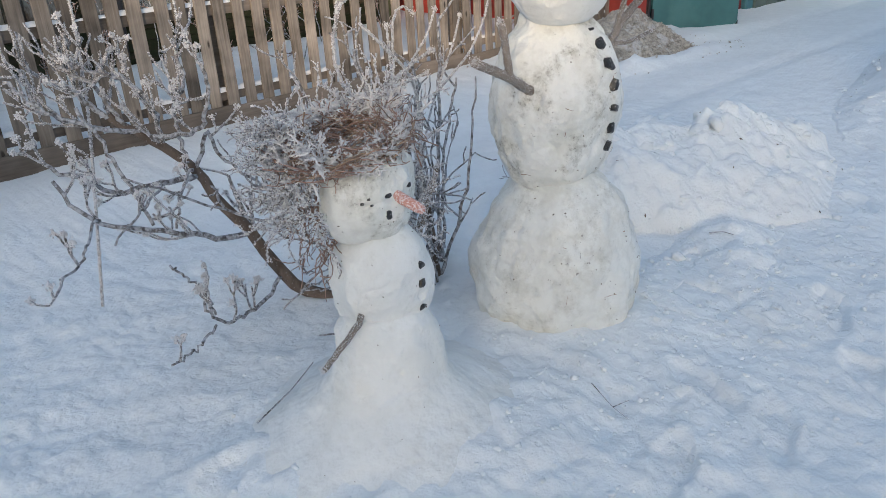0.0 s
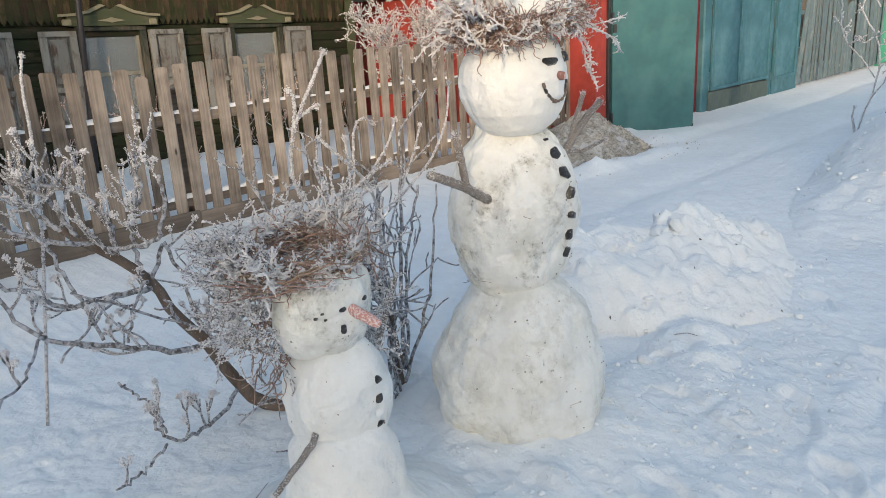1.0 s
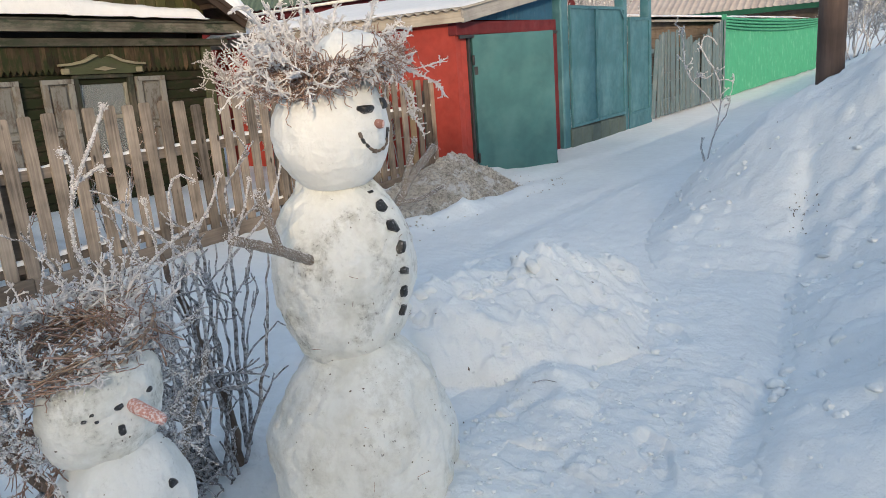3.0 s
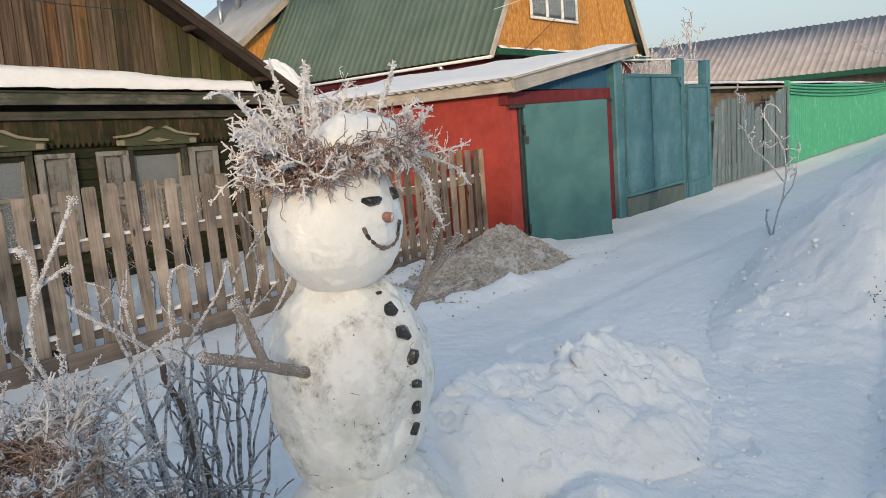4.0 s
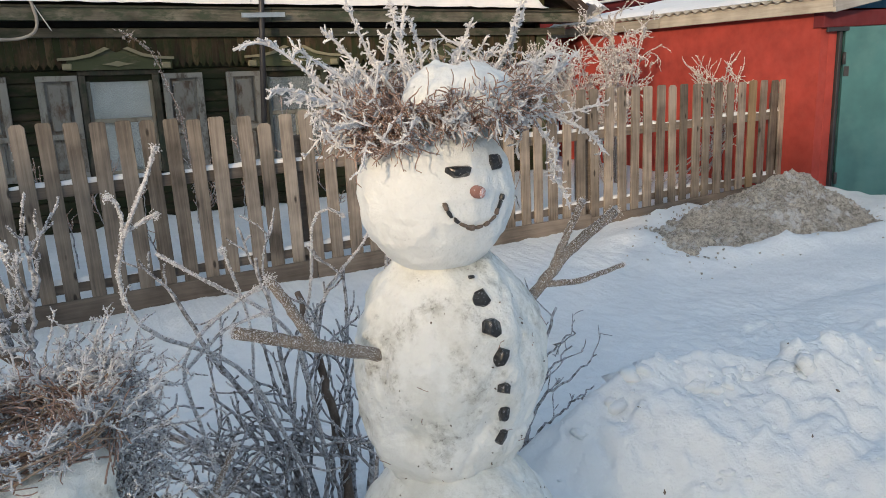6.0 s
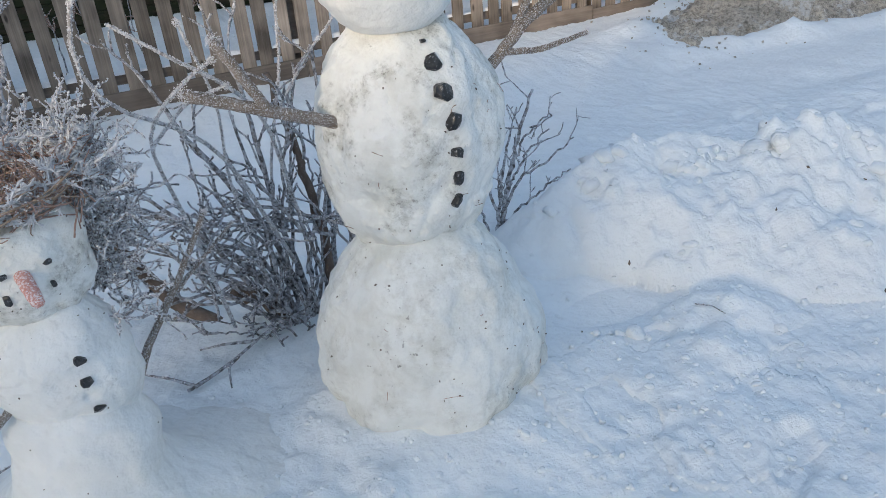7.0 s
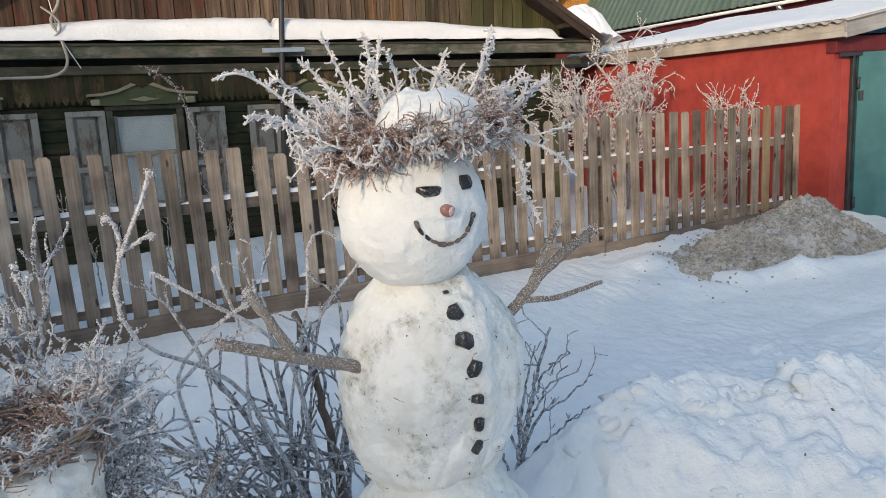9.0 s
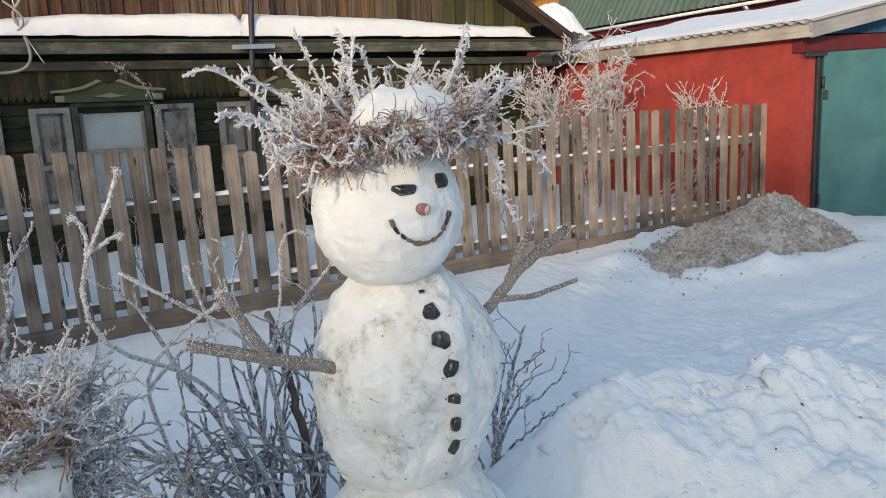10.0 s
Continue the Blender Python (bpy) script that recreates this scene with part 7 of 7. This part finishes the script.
shrub("lilac_bush", "dense bare bush of grey stems with frosted shoots", "bush", (-0.22, 0.78, 0), thick + cluster, 603, 1, 0.0026, 0.0021, trunk=(1, 1), thin=0.0030, lift=0.02, wander=0.13)

right = [([(0.62, 0.86, -0.1), (0.65, 0.86, 0.15), (0.70, 0.86, 0.35), (0.78, 0.86, 0.56)], 0.012, 0.005, 6, 0.11),
         ([(0.61, 0.86, 0.0), (0.62, 0.84, 0.25), (0.67, 0.83, 0.43)], 0.009, 0.004, 4, 0.10),
         ([(0.63, 0.86, 0.08), (0.72, 0.85, 0.22), (0.85, 0.85, 0.26), (0.97, 0.86, 0.33)], 0.007, 0.003, 3, 0.09),
         ([(0.65, 0.86, 0.16), (0.76, 0.88, 0.30), (0.87, 0.88, 0.38)], 0.006, 0.003, 3, 0.09),
         ([(0.67, 0.86, 0.24), (0.74, 0.84, 0.40), (0.85, 0.83, 0.46)], 0.006, 0.003, 3, 0.08),
         ([(0.62, 0.86, 0.02), (0.74, 0.85, 0.10), (0.84, 0.84, 0.16), (0.95, 0.84, 0.20)], 0.006, 0.003, 3, 0.09),
         ([(0.62, 0.86, 0.04), (0.58, 0.87, 0.22), (0.55, 0.88, 0.40)], 0.007, 0.003, 4, 0.10),
         ([(0.60, 0.88, -0.1), (0.56, 0.90, 0.10), (0.58, 0.92, 0.30)], 0.007, 0.003, 3, 0.10)]
shrub("low_bush", "low bare bush of grey rimed twigs beside the tall snowman", "bush", (0.6, 0.86, 0), right, 604, 1, 0.004, 0.0019, thin=0.0019, lift=0.02)


# tall rimed sprouts that stand free of the bush
def sprout(seed, lines, clumps=True):
    rng = np.random.default_rng(seed)
    ob = thing("frosted_sprout", "single tall sprout thickly coated with hoarfrost", "shrub shoot", "frosted sprouts", at=tuple(lines[0][0][0]))
    L = [(bend(p, 18), np.linspace(r, r * 0.7, 18)) for p, r in lines]
    part("stem", mesh_of("stem", *tubes(L, 6), COATED), ob)
    pts = [along(p, r, 0.0007, rng, 1.05, 0.3) for p, r in L]
    if clumps:
        pts += [p[-1] + rng.normal(size=(110, 3)) * 0.0052 for p, r in L]
    bulk(part("rime", mesh_of("rime", *crystals(rng, np.concatenate(pts), 0.0024, 0.7), FROST), ob, "thick white hoarfrost"))


sprout(701, [([(-0.25, 0.72, 0.2), (-0.42, 0.6, 0.68), (-0.56, 0.53, 0.82), (-0.65, 0.5, 0.84), (-0.72, 0.48, 0.92), (-0.735, 0.47, 1.04), (-0.70, 0.46, 1.14), (-0.63, 0.44, 1.24), (-0.59, 0.42, 1.315), (-0.605, 0.41, 1.325)], 0.0065),
             ([(-0.70, 0.47, 1.10), (-0.69, 0.46, 1.17), (-0.70, 0.45, 1.215), (-0.715, 0.45, 1.225)], 0.005),
             ([(-0.68, 0.47, 1.14), (-0.64, 0.45, 1.165), (-0.62, 0.45, 1.17)], 0.005)])
sprout(702, [([(-0.3, 0.8, 0.0), (-0.25, 0.85, 0.5), (-0.13, 0.9, 0.85), (-0.14, 0.9, 1.02), (-0.10, 0.9, 1.09), (-0.06, 0.9, 1.08), (-0.02, 0.9, 1.02)], 0.0055),
             ([(-0.2, 0.87, 0.65), (-0.05, 0.9, 0.83), (0.05, 0.9, 0.92), (0.10, 0.9, 1.02)], 0.005)])
sprout(703, [([(-0.2, 0.8, 0.1), (-0.02, 0.85, 0.6), (0.12, 0.9, 0.75), (0.2, 0.9, 0.87), (0.24, 0.9, 0.98)], 0.005),
             ([(0.05, 0.88, 0.68), (0.3, 0.9, 0.82), (0.41, 0.9, 0.98), (0.43, 0.9, 1.14)], 0.005)])
sprout(704, [([(-0.5, 0.6, 0.1), (-0.56, 0.55, 0.5), (-0.62, 0.48, 0.80), (-0.5, 0.42, 0.93), (-0.43, 0.36, 0.98)], 0.006),
             ([(-0.60, 0.5, 0.76), (-0.5, 0.47, 0.86), (-0.40, 0.42, 0.90)], 0.005)])
sprout(705, [([(-0.35, 0.7, 0.1), (-0.42, 0.62, 0.6), (-0.40, 0.6, 0.80), (-0.44, 0.55, 0.95), (-0.47, 0.52, 1.05)], 0.0045)])
sprout(707, [([(-0.2, 0.72, 0.3), (-0.28, 0.6, 0.74), (-0.38, 0.52, 0.88), (-0.49, 0.47, 0.96), (-0.63, 0.45, 1.08)], 0.006)], False)
sprout(706, [([(-1.3, 1.3, 0.1), (-1.16, 1.35, 0.8), (-1.12, 1.38, 1.15), (-1.13, 1.39, 1.3), (-1.10, 1.39, 1.36)], 0.006)])

# twigs lying on the snow
def fallen(name, label, lines, seed, r=0.003):
    rng = np.random.default_rng(seed)
    ob = thing(name, label, "twig", "fallen twigs", at=(*lines[0][0][:2], level(*lines[0][0][:2])))
    L = []
    for n, pts in enumerate(lines):
        p = bend([(x, y, level(x, y) + h) for x, y, h in pts], 14)
        L.append((p, np.linspace(r, 0.4 * r, 14)))
    part("stem", mesh_of("stem", *tubes(L, 6), BARK), ob)
    bulk(part("rime", mesh_of("rime", *rimed(rng, L, 0.006, 0.003), FROST), ob))


fallen("fallen_branch", "dark fallen branch lying on the snow beside the bush", [[(-0.69, 0.47, 0.012), (-0.61, 0.50, 0.02), (-0.52, 0.54, 0.03), (-0.40, 0.60, 0.05), (-0.24, 0.62, 0.08)], [(-0.66, 0.48, 0.015), (-0.73, 0.55, 0.03), (-0.80, 0.64, 0.02)], [(-0.52, 0.54, 0.03), (-0.56, 0.48, 0.03), (-0.57, 0.42, 0.012)], [(-0.45, 0.57, 0.04), (-0.55, 0.62, 0.06), (-0.62, 0.63, 0.05)]], 801, 0.0062)
fallen("fallen_twig", "thin dark twig lying on the snow", [[(-1.25, 0.3, 0.03), (-1.1, 0.34, 0.05), (-0.98, 0.4, 0.07)]], 802)
fallen("fallen_twig", "thin forked twig lying on trodden snow", [[(-0.42, -0.27, 0.01), (-0.44, -0.36, 0.014), (-0.46, -0.43, 0.006)], [(-0.44, -0.36, 0.012), (-0.38, -0.38, 0.012)]], 803, 0.0018)
fallen("fallen_twig", "dark twig poking out of the heap", [[(0.86, 0.02, 0.005), (0.88, -0.03, 0.02), (0.89, -0.08, 0.004)]], 804)

# bush in the yard by the red wall, weeds by the house, saplings on the street
yard_limbs = [([(4.98, 5.5, -0.1), (4.98, 5.5, 0.7), (4.9, 5.5, 1.1), (4.72, 5.5, 1.5), (4.5, 5.5, 1.72)], 0.045, 0.012, 12, 0.3),
              ([(4.92, 5.5, 1.05), (4.95, 5.48, 1.35), (4.85, 5.46, 1.7), (4.9, 5.45, 1.95)], 0.028, 0.010, 10, 0.3)]
for k in range(19):
    a = stem_rng.uniform(0, 2 * np.pi)
    wide = stem_rng.uniform(0.4, 1.05)
    yard_limbs.append(([(4.85, 5.5, -0.1), (4.8 + 0.25 * math.cos(a), 5.5 + 0.1 * math.sin(a), 0.6), (4.7 + wide * math.cos(a), 5.5 + 0.45 * math.sin(a), stem_rng.uniform(1.1, 1.75))], 0.014, 0.006, 12, 0.3))
shrub("yard_bush", "frosted bare bush behind the fence by the red wall", "bush", (4.9, 5.5, -0.1), yard_limbs, 605, 2, 0.011, 0.0085, thin=0.0035, lift=0.0, wander=0.2, wood=RIMED_PINK, limb=RIMED_PINK)
wall_limbs = [([(6.0 - 0.1 * k, 5.0 - 0.22 * (k % 3), 0.0), (5.95 + 0.05 * k, 4.9, 0.7), (5.9 + 0.1 * stem_rng.normal(), 4.8 + 0.3 * stem_rng.normal(), stem_rng.uniform(0.95, 1.4))], 0.01, 0.005, 8, 0.24) for k in range(13)]
shrub("yard_bush", "thin frosted bush against the red garage wall", "bush", (5.9, 4.9, -0.1), wall_limbs, 606, 1, 0.011, 0.008, thin=0.0035, lift=0.03, wood=RIMED_PINK, limb=RIMED_PINK)
weed_limbs = [([(0.3 + 0.5 * k, 6.5 + 0.15 * (k % 2), -0.05), (0.33 + 0.5 * k, 6.5, 0.5), (0.25 + 0.5 * k + 0.1 * stem_rng.normal(), 6.55, stem_rng.uniform(0.6, 1.25))], 0.006, 0.003, 7, 0.12) for k in range(-2, 4)]
for k in range(14):
    wx, wy, wh = stem_rng.uniform(-1.6, 3.6), stem_rng.uniform(4.6, 6.5), stem_rng.uniform(0.5, 1.0)
    weed_limbs.append(([(wx, wy, -0.05), (wx + 0.08 * stem_rng.normal(), wy, 0.5 * wh), (wx + 0.2 * stem_rng.normal(), wy + 0.1 * stem_rng.normal(), wh)], 0.007, 0.003, 8, 0.2))
shrub("wall_weeds", "tall dry weeds standing under the house windows", "weeds", (0.6, 6.55, -0.05), weed_limbs, 607, 1, 0.02, 0.006, thin=0.003, wood=STRAW)
vine = thing("dry_vine", "dry climbing vine with curled frosted leaves by a window", "vine", at=(0.36, 6.6, -0.1))
vine_rng = np.random.default_rng(660)
vine_line = bend([(0.36, 6.62, -0.1), (0.33, 6.66, 0.6), (0.30, 6.72, 1.15), (0.20, 6.75, 1.45), (0.14, 6.76, 1.72), (0.02, 6.78, 1.86), (-0.16, 6.8, 1.98)], 40)
part("stem", mesh_of("stem", *tubes([(vine_line, np.linspace(0.006, 0.003, 40))], 6), STRAW), vine)
V, F = [], []
for k in range(120):
    at = vine_line[vine_rng.integers(8, 40)] + vine_rng.normal(size=3) * np.array([0.028, 0.02, 0.028])
    d, e = unit(vine_rng.normal(size=3)), unit(vine_rng.normal(size=3))
    n = unit(np.cross(d, e))
    long, wide = vine_rng.uniform(0.012, 0.032), vine_rng.uniform(0.006, 0.014)
    e = np.cross(n, d)
    q = len(V)
    V += [at - d * long, at + e * wide + n * 0.4 * wide, at + d * long + n * 0.5 * long, at - e * wide + n * 0.4 * wide, at - n * 0.2 * wide]
    F += [(q, q + 1, q + 4), (q + 1, q + 2, q + 4), (q + 2, q + 3, q + 4), (q + 3, q, q + 4)]
bulk(part("leaf_cluster", mesh_of("leaves", np.array(V), np.array(F), DRY_LEAF, True), vine, "curled brown leaves"))
bulk(part("rime", mesh_of("rime", *crystals(vine_rng, along(vine_line, np.full(40, 0.012), 0.004, vine_rng, 1.2), 0.006), FROST), vine, "white hoarfrost"))
sap = [([(7.4, 1.1, -0.05), (7.4, 1.04, 0.2), (7.4, 0.96, 0.46), (7.42, 0.96, 0.89), (7.4, 1.1, 1.15), (7.4, 1.2, 1.25), (7.4, 1.17, 1.45), (7.4, 1.07, 1.46), (7.4, 1.0, 1.31)], 0.010, 0.009, 5, 0.14),
       ([(7.4, 0.98, 0.55), (7.4, 1.14, 0.79), (7.42, 1.29, 0.9), (7.4, 1.37, 1.07), (7.4, 1.4, 1.4), (7.4, 1.38, 1.56)], 0.008, 0.009, 6, 0.14),
       ([(7.4, 1.29, 0.9), (7.38, 1.2, 0.97), (7.4, 1.12, 0.93), (7.42, 1.05, 0.99)], 0.010, 0.007, 3, 0.1),
       ([(7.42, 1.02, 0.3), (7.48, 0.9, 0.5), (7.5, 0.85, 0.8), (7.5, 0.84, 0.95)], 0.008, 0.004, 3, 0.12),
       ([(7.38, 1.12, -0.05), (7.36, 1.16, 0.12), (7.36, 1.15, 0.24)], 0.016, 0.008, 1, 0.1)]
shrub("street_sapling", "thin crooked frosted sapling at the edge of the bank", "sapling", (7.4, 1.1, 0), sap, 608, 1, 0.010, 0.009, thin=0.005, wander=0.34, lift=0.0, wood=WEED, limb=WEED)
for k, (tx, ty, th) in enumerate(((17.0, 7.5, 3.4), (19.5, 8.5, 3.2), (14.2, 5.4, 2.6))):
    far_limbs = []
    for q in range(7):
        a = stem_rng.uniform(0, 2 * np.pi)
        far_limbs.append(([(tx, ty, 0), (tx + 0.1 * math.cos(a), ty + 0.1 * math.sin(a), th * 0.4), (tx + 0.9 * math.cos(a), ty + 0.9 * math.sin(a), th * stem_rng.uniform(0.7, 1.0))], 0.03, 0.012, 8, 0.7))
    shrub("far_tree", "bare frosted tree behind the gates", "tree", (tx, ty, 0), far_limbs, 620 + k, 2, 0.05, 0.018, thin=0.008, wood=WEED, limb=WEED)

thicket_rng = np.random.default_rng(640)
thicket = []
for k in range(70):
    tx, ty = thicket_rng.uniform(36, 40), thicket_rng.uniform(-4.0, 4.0)
    grow(thicket_rng, (tx, ty, 0.0), np.array([thicket_rng.normal(0, 0.2), thicket_rng.normal(0, 0.2), 1.0]), thicket_rng.uniform(1.8, 3.4), 0.035, 3, thicket, 0.16, 0.05, (3, 6), 0.6, 7)
thing("far_thicket", "far thicket of bare frosted bushes beyond the snow bank", "thicket", kind="stuff",
      data=mesh_of("thicket", *tubes([(p, np.maximum(r, 0.014)) for p, r, d in thicket], 3), WEED))
